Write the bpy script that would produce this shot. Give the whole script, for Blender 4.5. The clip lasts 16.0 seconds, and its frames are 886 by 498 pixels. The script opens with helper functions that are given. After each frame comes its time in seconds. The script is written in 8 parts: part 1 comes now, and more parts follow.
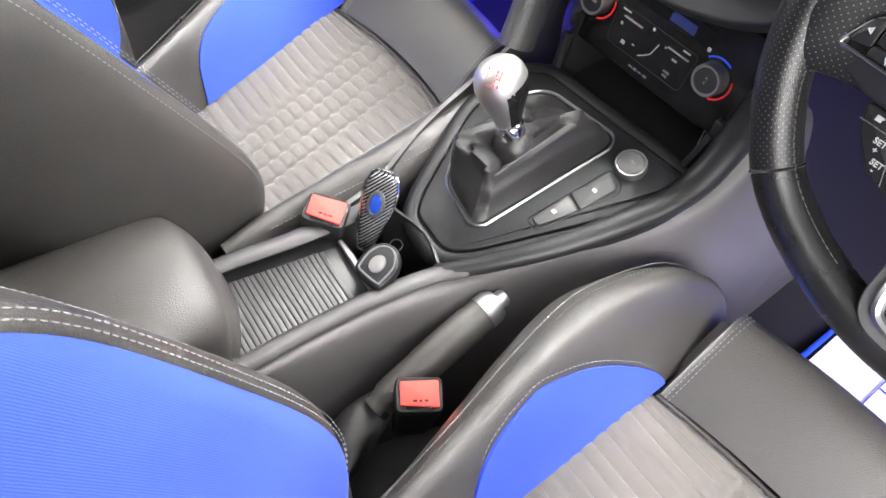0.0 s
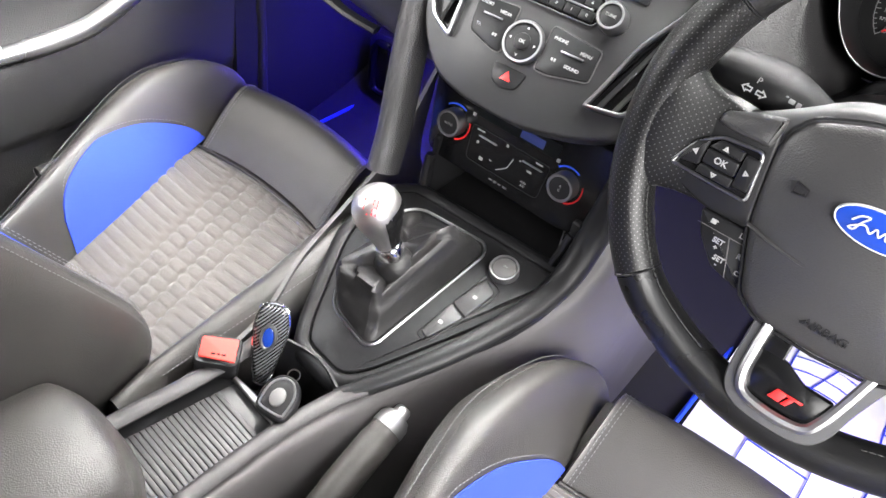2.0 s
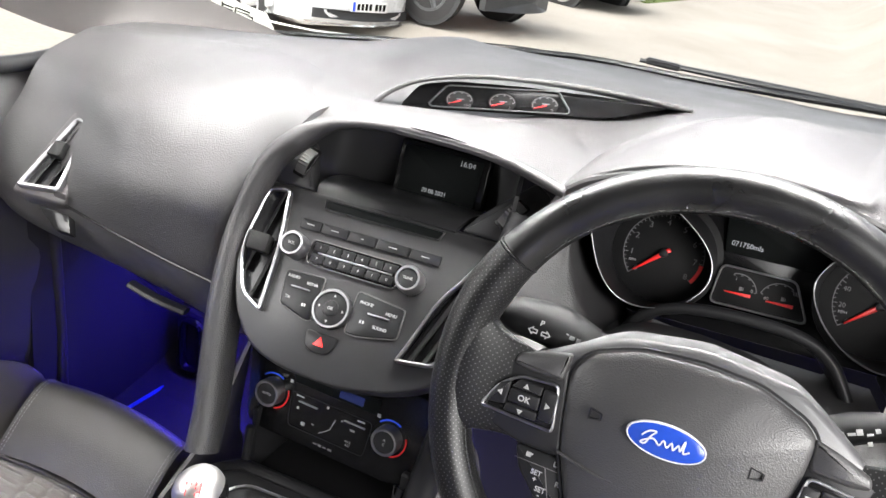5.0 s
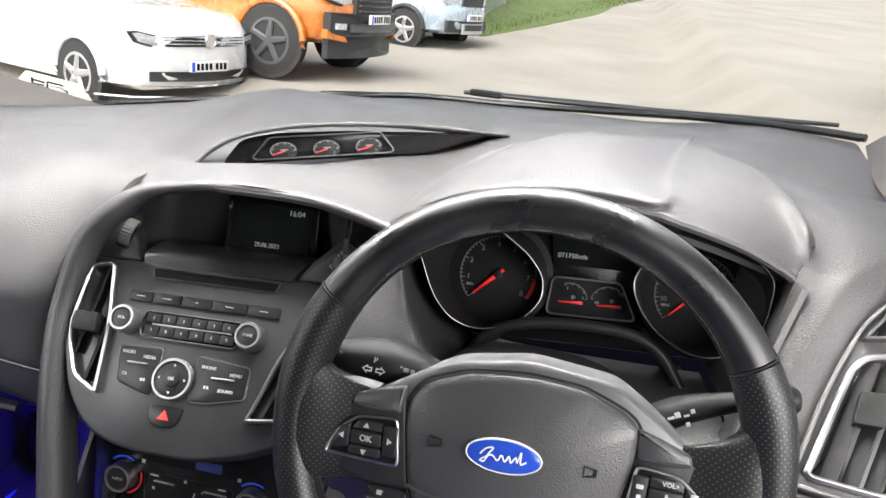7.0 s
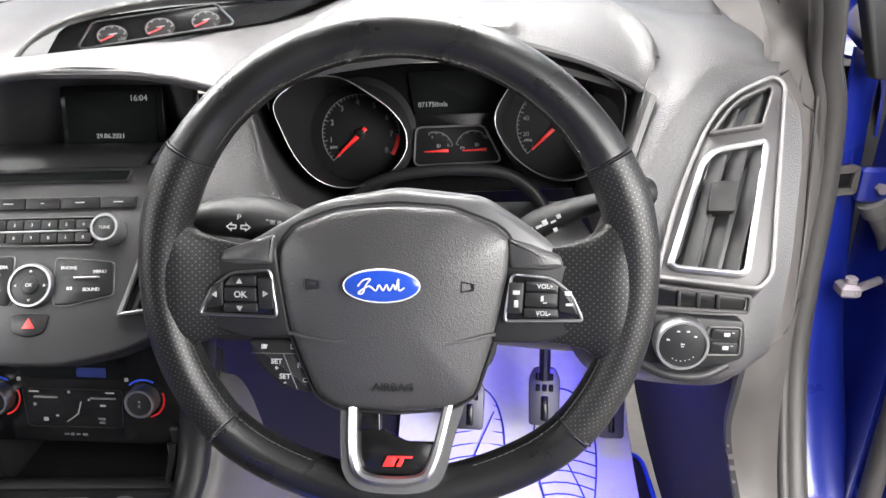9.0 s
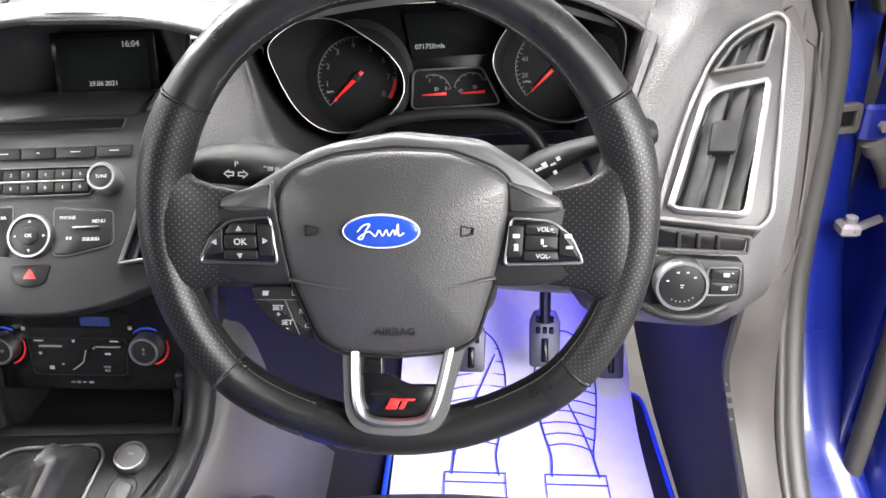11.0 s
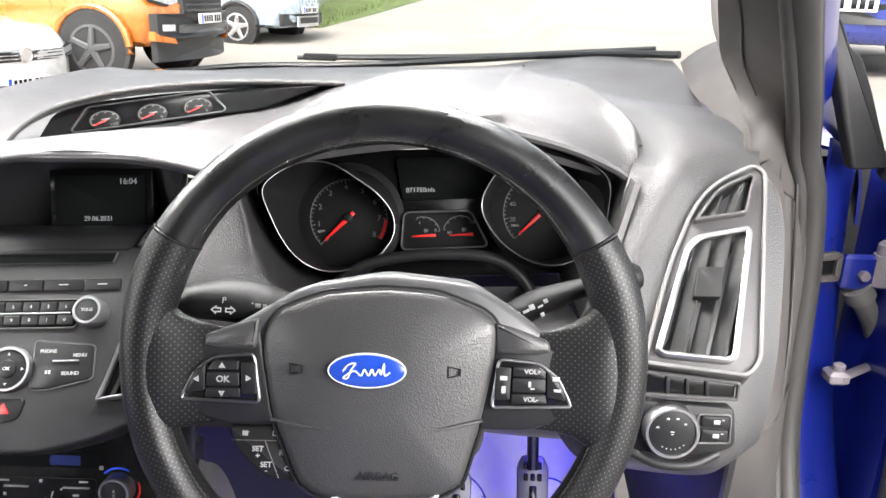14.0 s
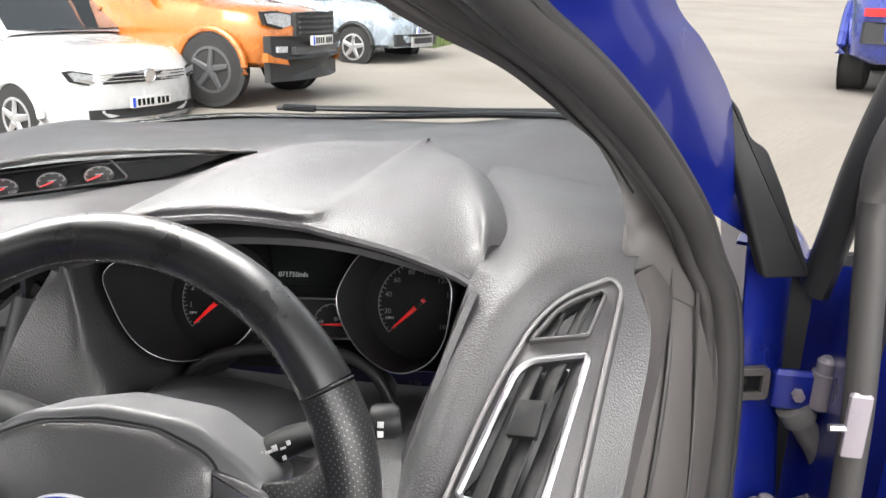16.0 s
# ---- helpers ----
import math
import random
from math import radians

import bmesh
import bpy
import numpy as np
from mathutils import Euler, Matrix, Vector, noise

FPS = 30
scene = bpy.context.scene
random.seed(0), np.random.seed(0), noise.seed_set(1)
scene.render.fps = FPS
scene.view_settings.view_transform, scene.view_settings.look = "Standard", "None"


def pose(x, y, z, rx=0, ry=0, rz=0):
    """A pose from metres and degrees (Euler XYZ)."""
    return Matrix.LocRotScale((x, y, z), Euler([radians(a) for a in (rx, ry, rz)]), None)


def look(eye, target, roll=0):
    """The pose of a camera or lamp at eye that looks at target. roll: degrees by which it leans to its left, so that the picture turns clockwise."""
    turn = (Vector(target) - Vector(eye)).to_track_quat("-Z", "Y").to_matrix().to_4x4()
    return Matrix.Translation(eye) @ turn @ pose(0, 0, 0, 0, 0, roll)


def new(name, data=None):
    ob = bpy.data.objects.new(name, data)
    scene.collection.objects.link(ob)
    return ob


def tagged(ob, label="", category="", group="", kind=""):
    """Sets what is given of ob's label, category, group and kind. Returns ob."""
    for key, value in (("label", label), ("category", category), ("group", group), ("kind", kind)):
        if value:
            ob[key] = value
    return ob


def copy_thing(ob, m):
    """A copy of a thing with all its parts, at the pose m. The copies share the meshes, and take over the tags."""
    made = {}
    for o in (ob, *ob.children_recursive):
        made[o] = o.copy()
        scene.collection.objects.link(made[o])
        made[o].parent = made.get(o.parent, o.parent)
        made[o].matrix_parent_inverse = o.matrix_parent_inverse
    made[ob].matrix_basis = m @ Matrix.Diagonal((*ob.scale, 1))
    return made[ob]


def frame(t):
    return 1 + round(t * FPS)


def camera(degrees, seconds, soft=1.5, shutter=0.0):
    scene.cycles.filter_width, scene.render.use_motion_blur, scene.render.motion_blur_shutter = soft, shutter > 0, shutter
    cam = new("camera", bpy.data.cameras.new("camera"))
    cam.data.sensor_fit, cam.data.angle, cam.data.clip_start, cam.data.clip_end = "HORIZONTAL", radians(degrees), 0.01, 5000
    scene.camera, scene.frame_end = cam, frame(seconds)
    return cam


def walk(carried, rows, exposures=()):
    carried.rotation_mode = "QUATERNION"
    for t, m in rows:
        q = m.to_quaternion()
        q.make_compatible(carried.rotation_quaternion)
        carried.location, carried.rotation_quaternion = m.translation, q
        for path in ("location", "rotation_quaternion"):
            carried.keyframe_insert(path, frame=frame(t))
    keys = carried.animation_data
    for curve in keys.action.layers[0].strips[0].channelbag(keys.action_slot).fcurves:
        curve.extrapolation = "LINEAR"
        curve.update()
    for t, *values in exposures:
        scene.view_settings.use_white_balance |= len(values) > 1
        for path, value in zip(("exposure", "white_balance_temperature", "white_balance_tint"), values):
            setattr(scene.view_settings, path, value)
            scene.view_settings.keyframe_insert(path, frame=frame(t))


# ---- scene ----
cam = camera(58.9, 16.0)
PATH = [
    (0, (0.352, -0.447, 1.121), (-0.494, 0.445, -0.457), 10.1),
    (0.5, (0.33, -0.461, 1.136), (-0.456, 0.485, -0.442), 13.0),
    (1, (0.331, -0.473, 1.141), (-0.459, 0.532, -0.397), 13.5),
    (1.5, (0.333, -0.472, 1.151), (-0.437, 0.638, -0.323), 12.3),
    (2, (0.335, -0.472, 1.161), (-0.411, 0.773, -0.215), 12.3),
    (2.5, (0.333, -0.474, 1.168), (-0.396, 0.872, -0.119), 11.6),
    (3, (0.342, -0.471, 1.17), (-0.331, 0.981, -0.03), 11.6),
    (3.5, (0.344, -0.478, 1.171), (-0.29, 1.06, 0.061), 12.0),
    (4, (0.345, -0.493, 1.182), (-0.291, 1.126, 0.196), 11.6),
    (4.2, (0.344, -0.495, 1.183), (-0.293, 1.151, 0.244), 11.5),
    (6.3, (0.353, -0.488, 1.194), (-0.168, 1.34, 0.571), 8.5),
    (6.5, (0.357, -0.486, 1.198), (-0.12, 1.355, 0.577), 8.0),
    (7, (0.386, -0.489, 1.192), (0.026, 1.372, 0.556), 6.2),
    (7.5, (0.408, -0.491, 1.167), (0.187, 1.373, 0.476), 4.1),
    (8, (0.408, -0.496, 1.14), (0.308, 1.349, 0.374), 2.4),
    (8.5, (0.408, -0.497, 1.14), (0.347, 1.329, 0.326), 1.6),
    (11, (0.408, -0.496, 1.139), (0.362, 1.258, 0.178), 0.5),
    (11.5, (0.409, -0.49, 1.135), (0.366, 1.182, 0.038), -0.0),
    (12, (0.409, -0.486, 1.132), (0.367, 1.102, -0.082), -0.4),
    (12.5, (0.409, -0.485, 1.132), (0.371, 1.073, -0.122), -0.5),
    (13, (0.409, -0.49, 1.135), (0.38, 1.172, 0.023), 0.3),
    (13.5, (0.408, -0.494, 1.138), (0.382, 1.312, 0.278), 1.3),
    (14, (0.408, -0.496, 1.139), (0.383, 1.4, 0.505), 1.9),
    (14.5, (0.414, -0.496, 1.139), (0.388, 1.428, 0.596), 1.2),
    (15, (0.468, -0.463, 1.165), (0.44, 1.466, 0.64), -0.1),
    (15.5, (0.555, -0.42, 1.175), (0.47, 1.508, 0.65), 0.0),
    (16, (0.648, -0.385, 1.199), (0.322, 1.493, 0.594), 1.5),
]
EXPOSURES = [(0.0, 1.48), (2.0, 1.48), (3.0, 1.53), (4.2, 1.4), (6.5, 0.82), (7.2, 0.83), (8.0, 1.12), (12.5, 1.42), (14.5, 1.2), (15.0, 0.93), (15.5, 0.8), (16.0, 0.72)]
walk(cam, [(t, look(eye, target, roll)) for t, eye, target, roll in PATH], EXPOSURES)

# ---- light ----
LW = 1.7
SUN_EL, SUN_AZ = 48.0, 200.0
world = bpy.data.worlds.new("sky")
scene.world = world
world.use_nodes = True
wn = world.node_tree
sky = wn.nodes.new("ShaderNodeTexSky")
sky.sky_type = 'NISHITA'
sky.sun_disc = False
sky.sun_elevation, sky.sun_rotation = radians(SUN_EL), radians(SUN_AZ)
sky.air_density, sky.dust_density, sky.ozone_density = 1.0, 4.0, 1.0
wn.nodes["Background"].inputs["Strength"].default_value = 0.15
pale = wn.nodes.new("ShaderNodeHueSaturation")
pale.inputs["Saturation"].default_value = 0.18
pale.inputs["Value"].default_value = 1.7
wn.links.new(sky.outputs[0], pale.inputs["Color"])
wn.links.new(pale.outputs[0], wn.nodes["Background"].inputs["Color"])
sun_data = bpy.data.lights.new("sun", 'SUN')
sun_data.energy, sun_data.angle, sun_data.color = 0.85, radians(30), (1.0, 0.96, 0.9)
sun = new("sun", sun_data)
sun.matrix_world = look((0, 0, 20), (20 * math.sin(radians(SUN_AZ + 180)) / math.tan(radians(SUN_EL)) * 1.0,
                                     20 * math.cos(radians(SUN_AZ + 180)) / math.tan(radians(SUN_EL)), 0))


def footwell_led(x, y, z, watts):
    d = bpy.data.lights.new("footwell_led", 'AREA')
    d.shape, d.size, d.size_y, d.energy, d.color = 'RECTANGLE', 0.16, 0.02, watts, (0.06, 0.03, 1.0)
    o = new("footwell_led", d)
    o.matrix_world = look((x, y, z), (x, y - 0.02, z - 1))
    return o


def window_light(name, at, to, w, h, watts, spread=180, col=(1.0, 0.975, 0.945)):
    """Sky light in one of the car's own openings."""
    d = bpy.data.lights.new(name, 'AREA')
    d.shape, d.size, d.size_y, d.energy, d.color = 'RECTANGLE', w, h, watts, col
    d.spread = radians(spread)
    o = new(name, d)
    o.matrix_world = look(at, to)
    return o


window_light("door_opening_light", (1.16, -0.30, 0.98), (0.48, 0.30, 0.26), 0.80, 0.60, LW * 2.3, 90)
window_light("door_window_light", (0.95, -0.42, 1.20), (0.30, 0.22, 0.86), 0.80, 0.36, LW * 3.3)
window_light("windscreen_light", (0.0, 0.22, 1.40), (0.0, 0.0, 0.6), 1.1, 0.34, LW * 13.5)
window_light("passenger_window_light", (-0.80, -0.52, 1.17), (0.2, -0.1, 0.7), 0.9, 0.42, LW * 2.2)
footwell_led(0.60, 0.42, 0.665, 0.8)
footwell_led(-0.36, 0.50, 0.62, 2.6)

# ---- materials ----
def mat(name, col, rough=0.5, metal=0.0, var=0.12, vscale=9.0, grain=400.0, bump=0.0, coat=0.0, spec=0.5, kind='noise', rvar=0.08, fine=0.06):
    m = bpy.data.materials.new(name)
    m.use_nodes = True
    nt = m.node_tree
    b = nt.nodes["Principled BSDF"]
    tc = nt.nodes.new("ShaderNodeTexCoord")
    n1 = nt.nodes.new("ShaderNodeTexNoise")
    n1.inputs["Scale"].default_value, n1.inputs["Detail"].default_value = vscale, 5
    n2 = nt.nodes.new("ShaderNodeTexVoronoi" if kind == 'leather' else "ShaderNodeTexNoise")
    n2.inputs["Scale"].default_value = grain
    g_out = n2.outputs["Distance"] if kind == 'leather' else n2.outputs[0]
    nt.links.new(tc.outputs["Object"], n1.inputs["Vector"])
    nt.links.new(tc.outputs["Object"], n2.inputs["Vector"])
    r1 = nt.nodes.new("ShaderNodeMapRange")
    r1.inputs["From Min"].default_value, r1.inputs["From Max"].default_value = 0.3, 0.7
    r1.inputs["To Min"].default_value, r1.inputs["To Max"].default_value = 1 - var, 1 + var
    nt.links.new(n1.outputs[0], r1.inputs["Value"])
    r2 = nt.nodes.new("ShaderNodeMapRange")
    r2.inputs["To Min"].default_value, r2.inputs["To Max"].default_value = 1 - fine, 1 + fine
    nt.links.new(g_out, r2.inputs["Value"])
    mul = nt.nodes.new("ShaderNodeMath")
    mul.operation = 'MULTIPLY'
    nt.links.new(r1.outputs[0], mul.inputs[0])
    nt.links.new(r2.outputs[0], mul.inputs[1])
    sc = nt.nodes.new("ShaderNodeVectorMath")
    sc.operation = 'SCALE'
    sc.inputs[0].default_value = col
    nt.links.new(mul.outputs[0], sc.inputs["Scale"])
    nt.links.new(sc.outputs[0], b.inputs["Base Color"])
    rr = nt.nodes.new("ShaderNodeMapRange")
    rr.inputs["From Min"].default_value, rr.inputs["From Max"].default_value = 0.3, 0.7
    rr.inputs["To Min"].default_value, rr.inputs["To Max"].default_value = max(0.02, rough - rvar), min(1, rough + rvar)
    nt.links.new(n1.outputs[0], rr.inputs["Value"])
    nt.links.new(rr.outputs[0], b.inputs["Roughness"])
    b.inputs["Metallic"].default_value = metal
    b.inputs["Specular IOR Level"].default_value = spec
    b.inputs["Coat Weight"].default_value = coat
    b.inputs["Coat Roughness"].default_value = 0.06
    if bump:
        bp = nt.nodes.new("ShaderNodeBump")
        bp.inputs["Strength"].default_value, bp.inputs["Distance"].default_value = bump, 0.0008
        nt.links.new(g_out, bp.inputs["Height"])
        nt.links.new(bp.outputs[0], b.inputs["Normal"])
    return m


def ribbed(name, col, scale, rough, bump, axis='X', thread=0.25):
    """A woven cloth with fine ribs."""
    m = mat(name, col, rough, var=0.08, vscale=14, grain=900, fine=0.1)
    nt = m.node_tree
    b = nt.nodes["Principled BSDF"]
    w = nt.nodes.new("ShaderNodeTexWave")
    w.bands_direction = axis
    w.inputs["Scale"].default_value, w.inputs["Distortion"].default_value = scale, 1.2
    w.inputs["Detail"].default_value = 1.0
    tc = [n for n in nt.nodes if n.bl_idname == "ShaderNodeTexCoord"][0]
    nt.links.new(tc.outputs["Object"], w.inputs["Vector"])
    bp = nt.nodes.new("ShaderNodeBump")
    bp.inputs["Strength"].default_value, bp.inputs["Distance"].default_value = bump, 0.001
    nt.links.new(w.outputs[0], bp.inputs["Height"])
    nt.links.new(bp.outputs[0], b.inputs["Normal"])
    b.inputs["Sheen Weight"].default_value = thread
    b.inputs["Specular IOR Level"].default_value = 0.2
    return m


def perforated(name, col, rough, pitch):
    """Leather with a grid of small punched holes."""
    m = mat(name, col, rough, bump=0.2, grain=1300, kind='leather', spec=0.3)
    nt = m.node_tree
    b = nt.nodes["Principled BSDF"]
    uv = nt.nodes.new("ShaderNodeUVMap")
    sc = nt.nodes.new("ShaderNodeVectorMath")
    sc.operation = 'SCALE'
    sc.inputs["Scale"].default_value = 1 / pitch
    vr = nt.nodes.new("ShaderNodeVectorRotate")
    vr.rotation_type = 'Z_AXIS'
    vr.inputs["Angle"].default_value = radians(45)
    nt.links.new(uv.outputs[0], vr.inputs["Vector"])
    nt.links.new(vr.outputs[0], sc.inputs[0])
    fr = nt.nodes.new("ShaderNodeVectorMath")
    fr.operation = 'FRACTION'
    nt.links.new(sc.outputs[0], fr.inputs[0])
    ds = nt.nodes.new("ShaderNodeVectorMath")
    ds.operation = 'DISTANCE'
    ds.inputs[1].default_value = (0.5, 0.5, 0)
    nt.links.new(fr.outputs[0], ds.inputs[0])
    mr = nt.nodes.new("ShaderNodeMapRange")
    mr.inputs["From Min"].default_value, mr.inputs["From Max"].default_value = 0.09, 0.16
    nt.links.new(ds.outputs["Value"], mr.inputs["Value"])
    old = b.inputs["Base Color"].links[0].from_socket
    mx = nt.nodes.new("ShaderNodeMix")
    mx.data_type = 'RGBA'
    mx.inputs[6].default_value = (0.085, 0.085, 0.085, 1)
    nt.links.new(mr.outputs[0], mx.inputs[0])
    nt.links.new(old, mx.inputs[7])
    nt.links.new(mx.outputs[2], b.inputs["Base Color"])
    return m


DASH = mat("dash_soft_plastic", (0.034, 0.033, 0.034), 0.46, bump=0.42, grain=640, kind='leather', var=0.10)
DASHLO = mat("dash_hard_plastic", (0.038, 0.0355, 0.0365), 0.5, bump=0.22, grain=950, kind='leather', var=0.08)
SIDEPL = mat("footwell_side_plastic", (0.066, 0.061, 0.063), 0.55, bump=0.2, grain=900, kind='leather', var=0.08)
TRIM = mat("pillar_trim", (0.040, 0.036, 0.0345), 0.58, bump=0.12, grain=700, var=0.06)
RUBBER = mat("seal_rubber", (0.023, 0.0215, 0.021), 0.55, bump=0.2, grain=500, var=0.1)
GLOSS = mat("piano_black", (0.006, 0.006, 0.0065), 0.20, spec=0.3, var=0.1, rvar=0.05, fine=0.02)
SATIN = mat("satin_black", (0.013, 0.013, 0.014), 0.40, spec=0.22, var=0.12, grain=900, bump=0.06)
SILVER = mat("satin_silver", (0.37, 0.37, 0.38), 0.36, metal=1.0, var=0.05, rvar=0.06, fine=0.03)
CHROME = mat("polished_chrome", (0.75, 0.75, 0.76), 0.10, metal=1.0, var=0.03, rvar=0.04, fine=0.02)
LEATHER = mat("black_leather", (0.038, 0.0355, 0.034), 0.34, bump=0.34, grain=820, kind='leather', var=0.09, vscale=7, rvar=0.05)
WHEELHIDE = mat("wheel_leather", (0.007, 0.007, 0.0073), 0.30, bump=0.14, grain=1300, kind='leather', spec=0.5, var=0.2, rvar=0.07, vscale=16)
PERF = perforated("perforated_leather", (0.007, 0.007, 0.0073), 0.36, 0.0034)
GAITER = mat("gaiter_leather", (0.013, 0.0125, 0.0127), 0.36, bump=0.3, grain=1000, kind='leather', var=0.2, rvar=0.1)
BLUECLOTH = ribbed("blue_cloth", (0.026, 0.056, 0.42), 420, 0.85, 0.10, 'X', 0.05)
CLOTH = ribbed("grey_cloth", (0.092, 0.083, 0.077), 300, 0.85, 0.4, 'X', 0.3)
THREAD = mat("grey_thread", (0.15, 0.15, 0.155), 0.7)
THREADDARK = mat("dark_thread", (0.025, 0.025, 0.025), 0.7)
RED = mat("red_plastic", (0.66, 0.05, 0.04), 0.6, var=0.06, spec=0.2)
REDPAINT = mat("red_paint", (0.75, 0.02, 0.02), 0.4, var=0.04)
DIALINK = mat("dial_ink", (0.13, 0.13, 0.135), 0.6, var=0.03)
WHITEINK = mat("white_ink", (0.30, 0.30, 0.30), 0.6, var=0.03)
BLUEINK = mat("blue_ink", (0.03, 0.05, 0.45), 0.6, var=0.1)
PAPER = mat("white_paper", (0.82, 0.81, 0.82), 0.75, var=0.03, bump=0.1, grain=60)
CARPET = mat("black_carpet", (0.009, 0.0085, 0.010), 0.95, bump=0.9, grain=900, var=0.25, fine=0.3)
PAINT = mat("blue_car_paint", (0.004, 0.010, 0.130), 0.30, metal=0.1, coat=0.6, var=0.05, fine=0.05, grain=1500, rvar=0.04)
BADGE = mat("blue_enamel", (0.012, 0.05, 0.34), 0.25, coat=0.6, var=0.06)
BLUETRIM = mat("blue_piping", (0.02, 0.08, 0.72), 0.5, var=0.08)
SCREEN = mat("dark_screen", (0.006, 0.007, 0.007), 0.55, var=0.05, rvar=0.0, fine=0.0, spec=0.06)
DIAL = mat("dial_face", (0.008, 0.008, 0.0085), 0.6, var=0.1, spec=0.2)
SHUTTER = mat("ribbed_shutter", (0.034, 0.034, 0.035), 0.42, var=0.08)
CARBON = mat("carbon_weave", (0.05, 0.05, 0.055), 0.22, coat=0.8, var=0.1)
cn = CARBON.node_tree
twill = cn.nodes.new("ShaderNodeTexWave")
twill.bands_direction = 'X'
twill.inputs["Scale"].default_value, twill.inputs["Distortion"].default_value = 110, 0.0
tr = cn.nodes.new("ShaderNodeValToRGB")
tr.color_ramp.elements[0].color, tr.color_ramp.elements[1].color = (0.012, 0.012, 0.013, 1), (0.13, 0.13, 0.14, 1)
tr.color_ramp.elements[0].position, tr.color_ramp.elements[1].position = 0.45, 0.75
tw = cn.nodes.new("ShaderNodeVectorRotate")
tw.rotation_type = 'Z_AXIS'
tw.inputs["Angle"].default_value = radians(40)
cn.links.new([n for n in cn.nodes if n.bl_idname == "ShaderNodeTexCoord"][0].outputs["Object"], tw.inputs["Vector"])
cn.links.new(tw.outputs[0], twill.inputs["Vector"])
cn.links.new(twill.outputs[0], tr.inputs[0])
cn.links.new(tr.outputs[0], cn.nodes["Principled BSDF"].inputs["Base Color"])
ALU = mat("brushed_steel", (0.55, 0.55, 0.56), 0.32, metal=1.0, var=0.08)
HUB = mat("airbag_plastic", (0.036, 0.0355, 0.036), 0.38, bump=0.26, grain=850, kind='leather', var=0.08, spec=0.5)
RIMGREY = mat("dark_chrome", (0.15, 0.15, 0.156), 0.36, metal=1.0, var=0.05)
HINGEM = mat("dull_hinge_steel", (0.20, 0.18, 0.20), 0.5, metal=0.4, var=0.15)
KNOBM = mat("brushed_knob", (0.58, 0.57, 0.56), 0.42, metal=1.0, var=0.06)
STALKM = mat("stalk_black", (0.007, 0.007, 0.0075), 0.5, spec=0.15)
PEDALM = mat("pedal_steel", (0.09, 0.09, 0.095), 0.4, metal=0.8, var=0.1)
FASCIA = mat("fascia_satin", (0.021, 0.021, 0.022), 0.40, spec=0.5, var=0.08, bump=0.05, grain=900)
SLATPL = mat("vent_slat_plastic", (0.0065, 0.0064, 0.0065), 0.6, spec=0.25, var=0.08, bump=0.05, grain=900)
PALESILVER = mat("pale_silver_paint", (0.55, 0.56, 0.60), 0.4, var=0.03)
GREYPL = mat("mid_grey_plastic", (0.09, 0.087, 0.087), 0.5, bump=0.15, grain=600)
LED = bpy.data.materials.new("led_display")
LED.use_nodes = True
LED.node_tree.nodes["Principled BSDF"].inputs["Base Color"].default_value = (0.3, 0.31, 0.32, 1)
LED.node_tree.nodes["Principled BSDF"].inputs["Emission Color"].default_value = (0.9, 0.95, 1, 1)
LED.node_tree.nodes["Principled BSDF"].inputs["Emission Strength"].default_value = 0.06
GLASS = bpy.data.materials.new("clear_glass")
GLASS.use_nodes = True
gb = GLASS.node_tree.nodes["Principled BSDF"]
gb.inputs["Transmission Weight"].default_value, gb.inputs["Roughness"].default_value, gb.inputs["IOR"].default_value = 1.0, 0.0, 1.02
gb.inputs["Base Color"].default_value = (0.97, 0.985, 0.98, 1)
TINT = mat("tinted_glass", (0.02, 0.025, 0.028), 0.06, var=0.1, rvar=0.02, coat=0.5)

# ---- building tools ----
INV = {}


def thing(name, label, category, loc=(0, 0, 0), m=None, group="", kind=""):
    """An Empty at the base of a thing. With m its parts are built in m's own axes, else in the world's."""
    e = new(name)
    e.empty_display_size = 0.05
    e.matrix_world = m if m is not None else Matrix.Translation(loc)
    INV[e.name] = Matrix.Identity(4) if m is not None else Matrix.Translation(loc).inverted()
    return tagged(e, label, category, group, kind)


def part(name, bm, material, parent=None, label="", smooth=True, angle=40, category="", kind="", group=""):
    me = bpy.data.meshes.new(name)
    bmesh.ops.recalc_face_normals(bm, faces=bm.faces)
    bm.to_mesh(me)
    bm.free()
    me.materials.append(material)
    if smooth:
        me.shade_smooth()
        me.set_sharp_from_angle(angle=radians(angle))
    o = new(name, me)
    if parent is not None:
        inv = INV.get(parent.name, Matrix.Identity(4))
        me.transform(inv)
        INV[o.name] = inv
        o.parent = parent
    return tagged(o, label, category, group, kind)


def again(src, m, parent):
    """One more piece on the mesh of src, moved by m in its parent's axes."""
    o = new(src.name.split(".")[0], src.data)
    o.parent = parent
    o.matrix_local = m
    return o


def spline(pts, n, closed=False):
    """n points per stretch of a smooth line through pts."""
    P = [np.array(p, float) for p in pts]
    k = len(P)
    out = []
    for i in range(k if closed else k - 1):
        p1, p2 = P[i], P[(i + 1) % k]
        p0 = P[i - 1] if (closed or i > 0) else 2 * p1 - p2
        p3 = P[(i + 2) % k] if (closed or i + 2 < k) else 2 * p2 - p1
        for j in range(n):
            t = j / n
            out.append(0.5 * (2 * p1 + (p2 - p0) * t + (2 * p0 - 5 * p1 + 4 * p2 - p3) * t * t + (3 * p1 - p0 - 3 * p2 + p3) * t ** 3))
    if not closed:
        out.append(P[-1])
    return out


